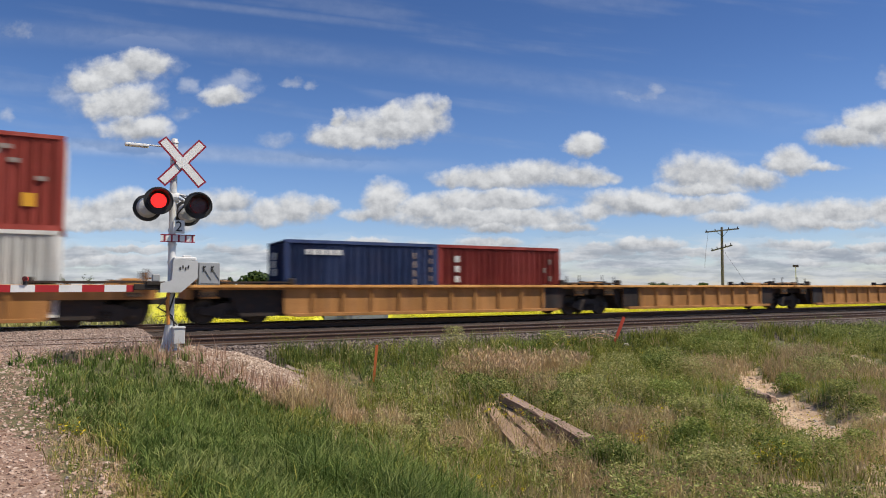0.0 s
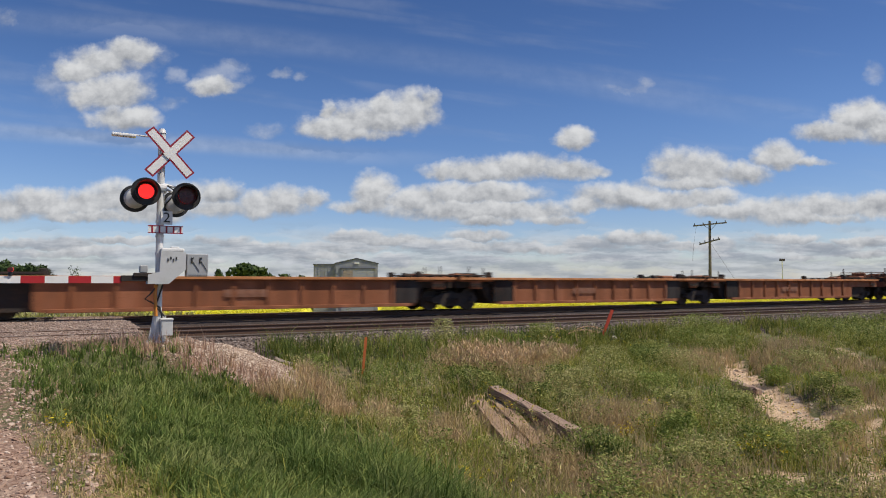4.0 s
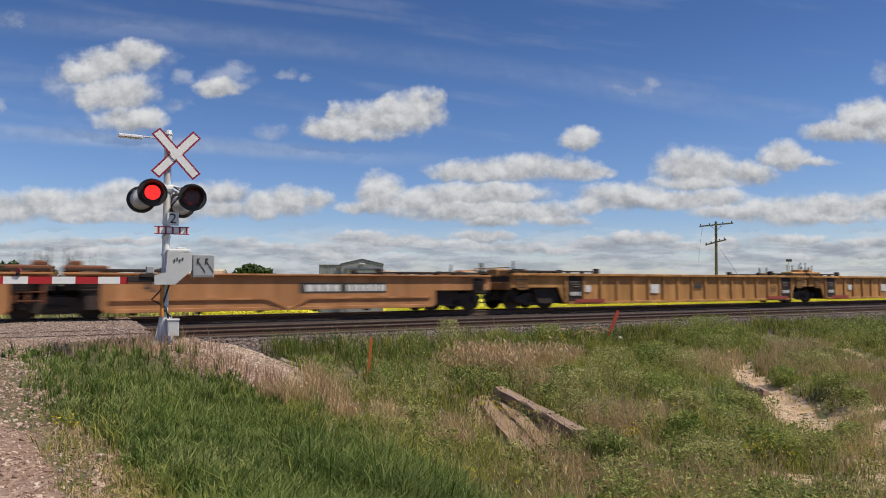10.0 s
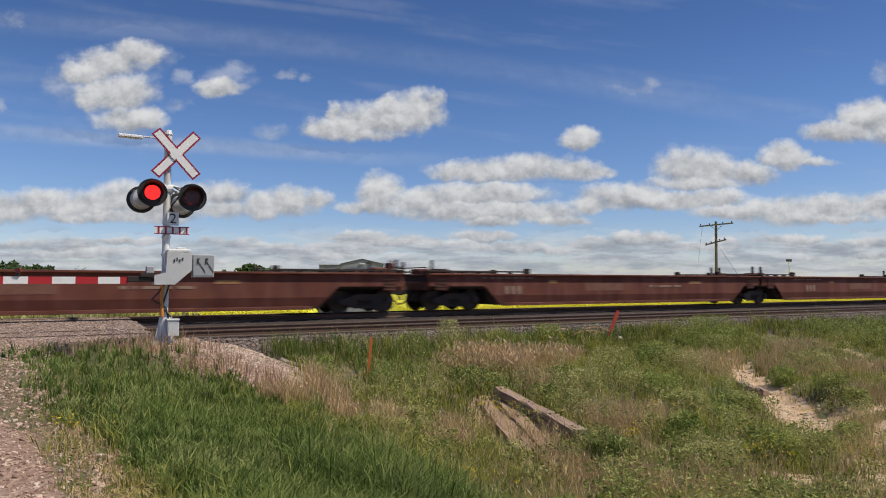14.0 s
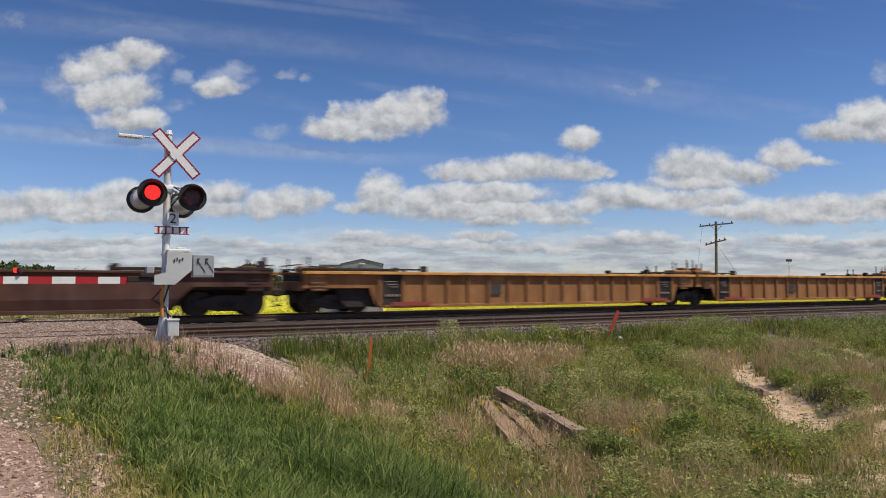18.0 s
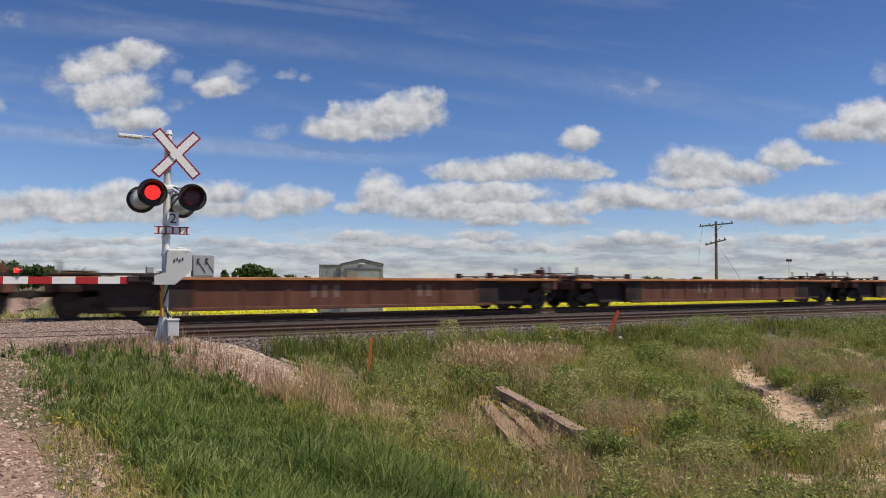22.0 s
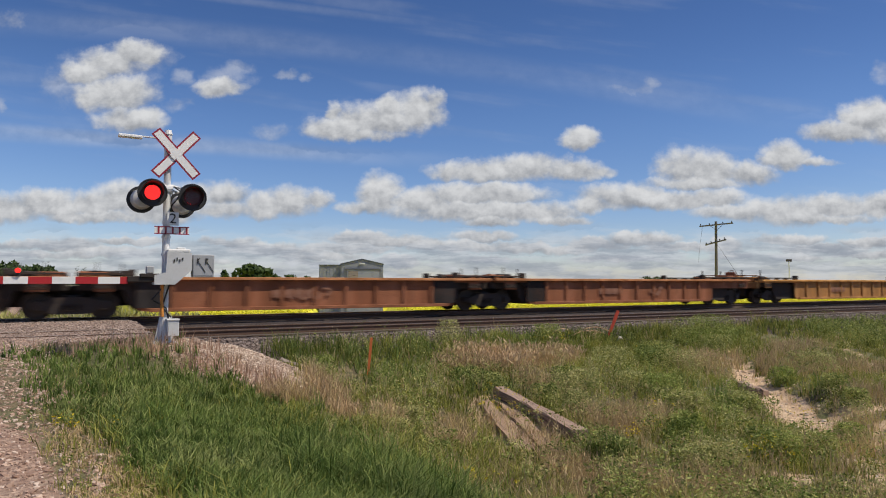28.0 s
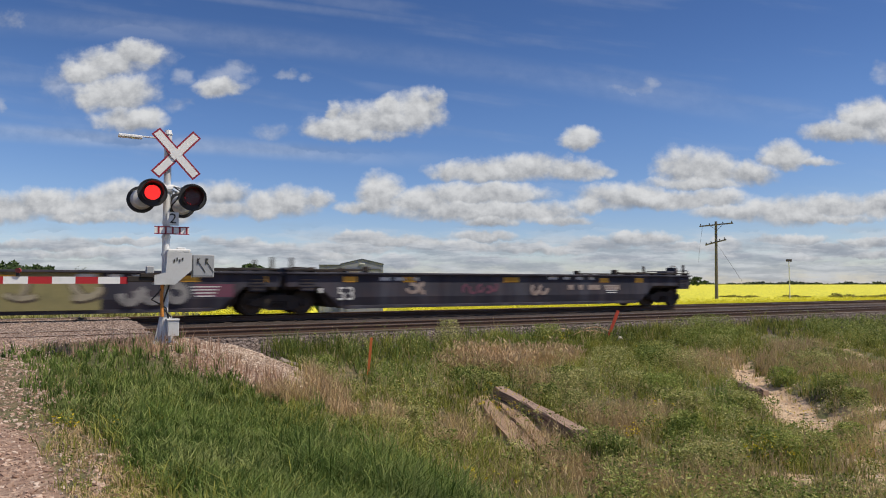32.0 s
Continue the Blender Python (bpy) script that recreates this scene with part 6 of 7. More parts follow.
tagged(part("timber_piece", beam_mesh(ln, 0.20, 0.13, 12, 0.02), M["timber"], None, "", m), "short broken piece of timber on bare earth", "timber")

m, ln = lay(3.2, 12.0, 3.9, 12.4, 0.06)
tagged(part("wood_stick", beam_mesh(ln, 0.07, 0.05, 14, 0.012), M["bleached"], None, "", m), "bleached broken stick at the foot of the gravel heap", "timber")
for k, (a, b, r) in enumerate(((1.75, 12.25, 0.10), (1.95, 12.6, 0.07), (4.3, 14.2, 0.10), (18.4, 15.6, 0.09), (18.9, 15.4, 0.06), (13.95, 14.35, 0.09))):
    bm = bmesh.new()
    bmesh.ops.create_icosphere(bm, subdivisions=2, radius=r)
    for v in bm.verts:
        v.co *= 1 + 0.35 * noise.noise(v.co * 9 + Vector((k, 0, 0)))
        v.co.z *= 0.7
    p = US * a + UN * b
    tagged(part("rock", bm, M["white_stone" if k > 2 else "brown_rock"], None, "", pose(p.x, p.y, float(height(a, b)) + r * 0.3)), "loose pale rock on the ground", "rock")


def stake(s, n, tall, lean, mat, label):
    z = float(height(s, n))
    p = US * s + UN * n
    bm = bmesh.new()
    w = 0.026 if lean < 10 else 0.045
    prism(bm, [(-w, -0.15), (0.0, -0.2), (w, -0.15), (w, tall - 0.01), (w - 0.006, tall), (0.006 - w, tall), (-w, tall - 0.01)], -0.008, 0.008)
    g = part("survey_stake", bm, M[mat], None, "", Matrix.Translation((p.x, p.y, z)) @ pose(0, 0, 0, 0, lean, 6))
    part("flagging", boxed(-w - 0.002, -0.011, tall * 0.55, w + 0.002, 0.011, tall * 0.97), M["stake_orange" if mat == "stake_orange" else "stake_red"], g)
    tagged(g, label, "survey stake")


def dead_stalk(s, n, ds, dn, up):
    """A bent dry stalk, arched from the ground and drooping at its tip."""
    z = float(height(s, n))
    pts = []
    for i in range(7):
        t = i / 6
        p = US * (s + ds * t) + UN * (n + dn * t)
        pts.append((p.x, p.y, z - 0.03 + up * math.sin(t * 2.5)))
    tagged(part("dead_stalk", tube(bmesh.new(), pts, 0.012, 5), M["dry_stalk"], None), "bent dry orange-tan stalk beside the ballast", "plant stalk")


for a in ((11.3, 14.5, 1.2, 0.3, 0.30), (11.8, 14.4, 1.5, -0.1, 0.26), (12.2, 14.6, 1.3, -0.3, 0.34), (12.6, 14.4, 0.9, 0.1, 0.22)):
    dead_stalk(*a)
stake(5.28, 12.8, 0.88, 5, "stake_orange", "slim orange survey stake standing in the grass")
stake(13.63, 14.5, 0.86, 22, "stake_red", "slim red survey stake leaning in the grass")


# ---- beyond the railway ----
def utility_pole(s_x, s_y):
    z = float(height((s_x * US.x + s_y * US.y), (s_x * UN.x + s_y * UN.y)))
    g = thing("utility_pole", "weathered grey wooden utility pole with two cross-arms", "utility pole", pose(s_x, s_y, z + 0.35, 0, 0.8, 12))
    part("pole", rod(bmesh.new(), (0, 0, -0.8), (0, 0, 8.15), 0.17, 0.11, 12), M["pole_wood"], g)
    for zz, half, turn, tip in ((7.75, 1.55, -22, -6), (6.05, 0.98, -40, -15)):
        a = part("cross_arm", boxed(-half, -0.20, zz, half, -0.09, zz + 0.13, bevel=0.01), M["pole_wood"], g, m=pose(0, 0, zz, 0, tip, turn) @ pose(0, 0, -zz))
        for x in (-half + 0.12, -half * 0.4, half * 0.4, half - 0.12):
            part("insulator", rod(bmesh.new(), (x, -0.145, zz + 0.13), (x, -0.145, zz + 0.30), 0.05, 0.035, 8), M["deck"], a)
        if zz > 7:
            for q in (-1, 1):
                part("brace", rod(bmesh.new(), (q * 0.55, -0.15, zz), (0, -0.14, zz - 0.5), 0.02, seg=5), M["deck"], a)
    part("guy_wire", rod(bmesh.new(), (0, 0, 6.1), (3.1, 0, 2.0), 0.012, seg=4), M["deck"], g)
    part("guy_wire", tube(bmesh.new(), [(-1.45, 0, 7.7), (-1.75, 0, 5.8), (-1.9, 0, 4.2)], 0.010, 4), M["deck"], g)


utility_pole(26.4, 62.6)


def marker_post(x, y, z):
    g = thing("marker_post", "thin metal post with a small dark sign on top", "sign", pose(x, y, z, 0, 0, 20))
    part("post", rod(bmesh.new(), (0, 0, -0.2), (0, 0, 4.66), 0.045, seg=8), M["galv"], g)
    part("sign_plate", boxed(-0.36, -0.03, 4.60, 0.36, 0.03, 4.84, bevel=0.01), M["deck"], g)


marker_post(33.7, 63.0, -1.35)


def make_shed():
    g = thing("shed", "grey metal shed with a low gable and a flat side wing", "shed", pose(-6.80, 43.0, -1.2, 0, 0, 7.3))
    w, d, eave, ridge = 2.82, 4.3, 3.60, 3.93
    gable = [(0, 0), (w, 0), (w, eave), (w / 2, ridge), (0, eave)]
    part("front_wall", prism(bmesh.new(), gable, 0.0, 0.12), M["shed_front"], g)
    part("back_wall", prism(bmesh.new(), gable, d - 0.12, d), M["shed_front"], g)
    for x in (0, w - 0.1):
        part("side_wall", boxed(x, 0.12, 0, x + 0.1, d - 0.12, eave), M["shed_wall"], g)
    for i in range(13):
        part("siding_rib", boxed(0.06 + i * 0.215, -0.02, 0.42, 0.09 + i * 0.215, 0.0, 3.46), M["shed_front"], g)
    for q in (-1, 1):
        m = pose(w / 2, 0, ridge + 0.015, 0, math.degrees(math.atan2(ridge - eave, w / 2)) * q, 0)
        ln = math.hypot(w / 2, ridge - eave) + 0.05
        part("roof_slope", boxed(0 if q > 0 else -ln, -0.05, 0, ln if q > 0 else 0, d + 0.05, 0.04), M["shed_roof"], g, m=m)
    part("wall_lamp", boxed(w / 2 - 0.15, -0.06, 3.60, w / 2 + 0.17, 0.0, 3.69), M["white"], g)
    dr = part("sliding_door", boxed(0.42, -0.07, 0.42, 2.52, -0.03, 3.25), M["shed_wall"], g)
    part("door_track", boxed(0.3, -0.10, 3.25, 2.64, -0.02, 3.31), M["shed_roof"], dr)
    part("door_panel", boxed(0.50, -0.085, 2.55, 1.15, -0.07, 3.15), M["bleached"], dr, "tan wooden panel")
    lean = part("side_wing", boxed(-1.42, 0.25, 0, -0.002, d, 3.54), M["shed_front"], g, "grey flat-roofed side wing")
    part("wing_roof", boxed(-1.47, 0.20, 3.54, -0.002, d + 0.05, 3.585), M["shed_roof"], lean)
    for i in range(6):
        part("siding_rib", boxed(-1.36 + i * 0.22, 0.23, 0.42, -1.33 + i * 0.22, 0.25, 3.52), M["shed_front"], lean)
    part("skirting", boxed(-1.44, -0.05, 0.0, w + 0.04, -0.002, 0.42), M["white"], g, "white board at the foot of the wall")


make_shed()


# ---- grass, weeds and crops ----
def blades(name, label, mat, spots, tall, wide, per, seed, lean=0.5, category="grass"):
    """Tufts of bent blades at the given spots: one sheet of stuff."""
    rng = np.random.default_rng(seed)
    s, n, z, k = spots
    cnt = len(s) * per
    S, N, Z, K = (np.repeat(v, per) for v in (s, n, z, k))
    ang = rng.uniform(0, 6.283, cnt)
    r = rng.uniform(0, 0.05, cnt)
    S, N = S + np.cos(ang) * r, N + np.sin(ang) * r
    h = tall * K * np.exp(rng.normal(0, 0.28, cnt))
    bend = h * lean * rng.uniform(0.15, 1.0, cnt)
    a2 = ang + rng.normal(0, 0.6, cnt)
    dx, dy = np.cos(a2), np.sin(a2)
    w = wide * rng.uniform(0.7, 1.3, cnt) * (0.75 + 0.045 * np.hypot(S, N))
    t = rng.uniform(0, 6.283, cnt)
    px, py = np.cos(t) * w, np.sin(t) * w
    b = np.stack([S, N, Z - 0.02], -1)
    side = np.stack([px, py, np.zeros(cnt)], -1)
    mid = b + np.stack([dx * bend * 0.3, dy * bend * 0.3, h * 0.58], -1)
    tip = b + np.stack([dx * bend, dy * bend, h * (1.0 - 0.25 * lean)], -1)
    co = np.stack([b - side, b + side, mid + side * 0.75, mid - side * 0.75, tip], 1).reshape(-1, 3)
    i = np.arange(cnt)[:, None] * 5
    me = bpy.data.meshes.new(name)
    me.from_pydata(co.tolist(), [], (i + np.array([0, 1, 2, 3])).tolist() + (i + np.array([3, 2, 4])).tolist())
    ob = link(name, me, M[mat], m=pose(0, 0, 0, 0, 0, ANG))
    return tagged(ob, label, category, kind="stuff")


def leaves(name, label, mat, spots, tall, size, per, seed, radius=0.14, category="weeds", z_low=0.25):
    """Leafy weeds: small leaves scattered through a loose upright clump."""
    rng = np.random.default_rng(seed)
    s, n, z, k = spots
    cnt = len(s) * per
    S, N, Z, K = (np.repeat(v, per) for v in (s, n, z, k))
    up = rng.uniform(z_low, 1.0, cnt) * tall * K
    a, r = rng.uniform(0, 6.283, cnt), radius * K * np.sqrt(rng.uniform(0, 1, cnt)) * (1.2 - 0.5 * up / (tall * K))
    c = np.stack([S + np.cos(a) * r, N + np.sin(a) * r, Z + up], -1)
    d1 = rng.normal(0, 1, (cnt, 3))
    d1[:, 2] *= 0.6
    d1 /= np.linalg.norm(d1, axis=1)[:, None]
    d2 = np.cross(d1, rng.normal(0, 1, (cnt, 3)))
    d2 /= np.linalg.norm(d2, axis=1)[:, None]
    l = size * rng.uniform(0.6, 1.4, cnt)[:, None]
    co = np.stack([c - d1 * l, c + d2 * l * 0.36, c + d1 * l, c - d2 * l * 0.36], 1).reshape(-1, 3)
    i = np.arange(cnt)[:, None] * 4
    me = bpy.data.meshes.new(name)
    me.from_pydata(co.tolist(), [], (i + np.array([0, 1, 2, 3])).tolist())
    ob = link(name, me, M[mat], m=pose(0, 0, 0, 0, 0, ANG))
    return tagged(ob, label, category, kind="stuff")


def heads(name, label, mat, spots, tall, size, per, seed, radius=0.06, category="grass"):
    """Upright seed heads on unseen thin stems' height: slim pointed spikes at the top of the stand."""
    rng = np.random.default_rng(seed)
    s, n, z, k = spots
    cnt = len(s) * per
    S, N, Z, K = (np.repeat(v, per) for v in (s, n, z, k))
    a, r = rng.uniform(0, 6.283, cnt), radius * np.sqrt(rng.uniform(0, 1, cnt))
    h = size * rng.uniform(0.7, 1.4, cnt)
    base = np.stack([S + np.cos(a) * r, N + np.sin(a) * r, Z + tall * K * rng.uniform(0.62, 1.0, cnt) - h], -1)
    lean, t = rng.normal(0, 0.42, (cnt, 2)) * h[:, None], rng.uniform(0, 6.283, cnt)
    tip = base + np.stack([lean[:, 0], lean[:, 1], h], -1)
    side = np.stack([np.cos(t), np.sin(t), np.zeros(cnt)], -1) * (h * rng.uniform(0.13, 0.22, cnt))[:, None]
    mid = base * 0.55 + tip * 0.45
    stem = base - np.stack([np.zeros(cnt), np.zeros(cnt), tall * K * 0.5], -1)
    thin = side * 0.16
    co = np.stack([base, mid - side, tip, mid + side, stem - thin, stem + thin, base + thin, base - thin], 1).reshape(-1, 3)
    i = np.arange(cnt)[:, None] * 8
    me = bpy.data.meshes.new(name)
    me.from_pydata(co.tolist(), [], (i + np.array([0, 1, 2, 3])).tolist() + (i + np.array([4, 5, 6, 7])).tolist())
    ob = link(name, me, M[mat], m=pose(0, 0, 0, 0, 0, ANG))
    return tagged(ob, label, category, kind="stuff")


def clump(s, n):
    return 0.5 + 0.5 * np.clip(rough(s * 0.75 + 2.0, n * 0.8 - 1.0) * 1.4 + 0.3 * rough(s * 2.6, n * 2.4), -1, 1)


def scatter(count, want, seed, low=3.6, high=30.0, wide=(-0.72, 0.76)):
    """Spots in the ditch before the camera, denser near the road, where want() says so."""
    rng = np.random.default_rng(seed)
    d = 1.0 / np.sqrt(rng.uniform(1 / high ** 1.3, 1 / low ** 1.3, count) ** (2 / 1.3))
    a = rng.uniform(*wide, count)
    x, y = d * np.sin(a), d * np.cos(a)
    s, n = x * US.x + y * US.y, x * UN.x + y * UN.y
    w, k = want(s, n)
    keep = (rng.uniform(0, 1, count) < w) & (n < 15.0 + 0.25 * rough(s * 1.5, n)) & (n > -26.0)
    s, n, k = s[keep], n[keep], k[keep] if np.ndim(k) else np.full(keep.sum(), k)
    return s, n, np.where(n > 14.7, np.maximum(height(s, n), -0.41), height(s, n)), k * (1.0 + 0.35 * ease(13.0, 14.4, n))


def bare(s, n):
    g, d, c = masks(s, n)
    return np.clip(1.0 - 1.05 * g, 0, 1) * np.clip(1.0 - 1.0 * d, 0.06, 1)


def patches(s, n, places):
    """How much a spot lies in one of a few rounded patches."""
    d = np.zeros_like(s)
    for cs, cn, rs, rn in places:
        d = np.maximum(d, ease(1.3, 0.55, np.hypot((s - cs) / rs, (n - cn) / rn) + 0.28 * rough(s * 1.4, n * 1.3)))
    return d


DRY = [(8.6, 13.0, 1.70, 0.62), (10.4, 13.0, 0.80, 0.40), (8.3, 10.8, 0.41, 0.88), (3.7, 11.0, 0.40, 0.70), (4.4, 9.7, 0.36, 0.40), (8.1, 8.2, 0.93, 0.60), (13.9, 10.9, 1.00, 1.29), (5.6, 6.5, 0.40, 0.76),
    (4.7, 8.2, 0.37, 0.29), (14.9, 9.6, 1.14, 1.21), (6.0, 5.8, 0.30, 0.48), (5.2, 9.0, 0.22, 0.34), (3.7, 10.0, 0.26, 0.34), (6.7, 5.3, 0.39, 0.25), (11.2, 6.2, 0.39, 0.35), (2.9, 10.4, 0.50, 0.30), (10.3, 5.6, 0.35, 0.35), (6.0, 8.0, 0.30, 0.50), (5.9, 9.0, 0.22, 0.5),
    (15.2, 11.9, 0.70, 0.90), (16.5, 10.6, 0.90, 0.65), (18.6, 11.6, 1.30, 0.80), (16.0, 8.6, 0.80, 0.55), (13.0, 6.9, 0.40, 0.35)]
SILVER = [(10.0, 11.0, 1.00, 1.84), (9.8, 8.4, 0.51, 0.72), (7.8, 9.0, 0.37, 0.72), (9.2, 7.2, 0.49, 0.63), (4.1, 9.1, 0.43, 0.53), (7.8, 6.0, 0.42, 0.53), (3.9, 11.6, 0.50, 1.18), (16.0, 9.3, 1.06, 0.96),
    (5.2, 7.4, 0.27, 0.40), (15.2, 11.3, 0.60, 0.60), (17.6, 10.0, 0.90, 0.60), (10.2, 5.3, 0.45, 0.40), (11.3, 6.0, 0.45, 0.30), (19.6, 12.4, 1.00, 0.60)]
GREEN = [(6.9, 10.5, 0.70, 0.64), (16.8, 13.4, 1.04, 0.98), (13.6, 9.0, 0.29, 0.31), (8.3, 7.1, 0.48, 0.67), (23.8, 13.2, 2.42, 2.23), (11.0, 10.3, 0.71, 1.10), (10.8, 8.3, 0.52, 0.66), (5.4, 13.8, 0.36, 0.90),
    (7.1, 13.9, 0.74, 0.62), (10.2, 14.0, 1.17, 0.60), (8.9, 6.2, 0.39, 0.45), (2.6, 6.2, 0.81, 1.25), (6.5, 6.9, 0.33, 0.43), (4.0, 14.5, 0.31, 1.65), (13.2, 7.9, 0.41, 0.41), (13.6, 12.5, 0.73, 1.12),
    (5.8, 12.6, 0.66, 0.87)]


def fringe(s, n):
    """Thin pinkish stems where the grass runs out into the gravel around the signal."""
    return 0.75 * patches(s, n, FRINGE), 0.45 + 0.3 * clump(s * 2, n * 2)


def open_soil(s, n):
    """Bare spots: the heap, the dirt and the stones behind the signal."""
    return bare(s, n) * (1 - ease(1.2, 1.6, s) * ease(4.3, 3.6, s) * ease(12.3, 12.8, n))


def lush(s, n):
    e = s - road_edge(n)
    near = ease(8.3, 6.6, n)
    zone = ease(0.05 + 0.42 * near, 0.5 + 0.42 * near, e + 0.15 * rough(s * 2.2, n * 2.2)) * ease(5.3, 3.2, e + 0.7 * rough(s, n)) * ease(14.3, 13.6, n)
    return zone * open_soil(s, n) * (0.55 + 0.45 * clump(s * 1.3, n * 1.3)) * (1 - 0.8 * patches(s, n, DRY)) * (1 - 0.55 * patches(s, n, FRINGE)), 0.65 + 0.55 * clump(s, n) * ease(0.1, 1.2, e)


def mixed(s, n):
    e = s - road_edge(n)
    zone = ease(2.2, 4.4, e) + 0.05 * ease(0.2, 0.8, e)
    return np.clip(zone, 0, 1) * open_soil(s, n) * (1 - 0.85 * patches(s, n, DRY)) * (0.3 + 0.7 * clump(s, n)), 0.30 + 1.05 * clump(s, n) ** 1.4 + 0.3 * patches(s, n, GREEN)


def deep(s, n):
    return patches(s, n, GREEN) * open_soil(s, n) * (0.5 + 0.5 * clump(s * 2, n * 2)), 0.7 + 0.5 * clump(s * 1.6, n * 1.6)


def dry(s, n):
    e = s - road_edge(n)
    return np.clip(patches(s, n, DRY) + (0.03 + 0.05 * ease(8.5, 6.5, n)) * ease(3.0, 5.0, e), 0, 1) * ease(0.2, 0.8, e) * open_soil(s, n), 0.6 + 0.5 * clump(s, n)


def weedy(s, n):
    e = s - road_edge(n)
    return ease(4.5, 6.5, e) * open_soil(s, n) * np.maximum(ease(0.45, 0.75, clump(s + 4.0, n * 1.2)), 0.7 * patches(s, n, GREEN)), 0.6 + 0.7 * clump(s, n)


def silvery(s, n):
    e = s - road_edge(n)
    return ease(3.0, 4.0, e) * open_soil(s, n) * np.maximum(0.35 * ease(0.6, 0.9, clump(s * 1.2 + 9.0, n * 1.1 + 3)), patches(s, n, SILVER)), 0.55 + 0.5 * clump(s, n)


def cover(s, n):
    e = s - road_edge(n)
    return ease(0.8, 2.2, e) * open_soil(s, n) * (0.35 + 0.65 * clump(s * 0.9 - 2, n * 1.3)), 0.7 + 0.6 * clump(s, n)


def ripe(s, n):
    e = s - road_edge(n)
    return (0.55 * patches(s, n, DRY) * ease(1.0, 2.0, e) + (0.008 + 0.015 * ease(8.5, 6.5, n)) * ease(3.0, 5.0, e)) * open_soil(s, n), 0.7 + 0.5 * clump(s, n)


def band(s, n):
    """The ripe stand below the ballast."""
    return patches(s, n, DRY[:2]), 0.75 + 0.4 * clump(s * 2, n * 2)


def trackside(s, n):
    return ease(13.4, 13.9, n) * ease(14.95, 14.7, n) * ease(3.0, 4.2, s) * (0.6 + 0.4 * clump(s * 1.6, n)), 0.8 + 0.4 * clump(s * 1.2, n * 0.7)


def tall_weeds(s, n):
    return ease(3.5, 5.0, s) * open_soil(s, n) * np.maximum(0.5 * ease(0.35, 0.7, clump(s * 0.8 + 6, n * 0.9)), patches(s, n, GREEN)), 0.7 + 0.6 * clump(s * 2, n * 2)


def pale_weeds(s, n):
    return ease(4.0, 5.5, s) * open_soil(s, n) * np.maximum(0.3 * ease(0.4, 0.8, clump(s * 0.9 + 11, n + 5)), patches(s, n, SILVER)), 0.7 + 0.6 * clump(s * 2, n * 2)


def pale_spots(s, n):
    return ease(4.5, 6.5, s - road_edge(n)) * open_soil(s, n) * (0.10 + 0.5 * ease(0.5, 0.85, clump(s * 1.3 + 3, n * 1.2 + 8)) + 0.4 * patches(s, n, SILVER)), 0.7 + 0.5 * clump(s * 2, n * 2)


def around(s, n):
    side = np.abs(np.arctan2(s * US.x + n * UN.x, s * US.y + n * UN.y))
    g = masks(s, n)[0]
    return np.where((side > 0.7) | (np.hypot(s, n) < 3.7), 1.0, 0.0) * (1 - g), 0.6 + 0.6 * clump(s, n)


def stray(s, n):
    e = s - road_edge(n)
    return ease(-0.12, 0.45, e) * ease(1.5, 0.9, e) * ease(11.0, 9.0, n) * (0.25 + 0.75 * ease(0.25, 0.7, clump(s * 2.0, n * 0.9))), 0.4 + 0.5 * clump(s, n)


blades("long_grass", "long lush green grass on the road's bank", "grass", scatter(64000, lush, 11), 0.20, 0.0066, 7, 21, 0.75)
blades("verge_grass", "green grass with some straw in the ditch", "grass_mixed", scatter(80000, mixed, 12), 0.27, 0.0052, 6, 22, 0.85)
blades("bank_grass", "olive grass on the far side of the ditch", "grass_mixed", scatter(22000, mixed, 83, 16.0, 42.0, (0.0, 0.76)), 0.26, 0.0045, 6, 84, 0.7)
blades("deep_grass", "taller deep green grass standing in clumps", "grass", scatter(80000, deep, 61), 0.34, 0.0055, 6, 62, 0.8)
blades("dry_grass", "dry tan grass standing in patches", "grass_dry", scatter(230000, dry, 13), 0.33, 0.0040, 6, 23, 0.45)
blades("edge_grass", "sparse short grass along the gravel's edge", "grass_mixed", scatter(14000, stray, 14), 0.16, 0.0040, 6, 24, 0.8)
blades("edge_straw", "short straw-brown grass along the gravel's edge", "grass_dry", scatter(42000, stray, 63), 0.14, 0.0040, 5, 64, 0.9)
leaves("edge_weeds", "low grey-green weeds along the gravel's edge", "weed", scatter(5000, stray, 67), 0.13, 0.016, 16, 68, 0.08, "weeds", 0.1)
blades("pink_stems", "thin pinkish dry stems around the gravel heap", "stem", scatter(84000, fringe, 65), 0.40, 0.0040, 4, 66, 0.35)
leaves("weeds", "leafy green weeds among the grass", "weed", scatter(9500, weedy, 15), 0.40, 0.024, 30, 25)
leaves("silvery_weeds", "pale silvery-green weeds among the grass", "silver_weed", scatter(16000, silvery, 16), 0.38, 0.018, 30, 26)
heads("seed_heads", "ripe pinkish-tan seed heads on the dry grass", "seed", scatter(150000, ripe, 18), 0.38, 0.055, 2, 28)
heads("pale_tops", "pale seed tops scattered over the weeds", "pale_top", scatter(42000, pale_spots, 85), 0.40, 0.040, 3, 86, 0.10, "weeds")
leaves("ground_cover", "low leafy ground cover between the grass", "weed", scatter(24000, cover, 17), 0.14, 0.015, 13, 27, 0.10, "weeds", 0.05)

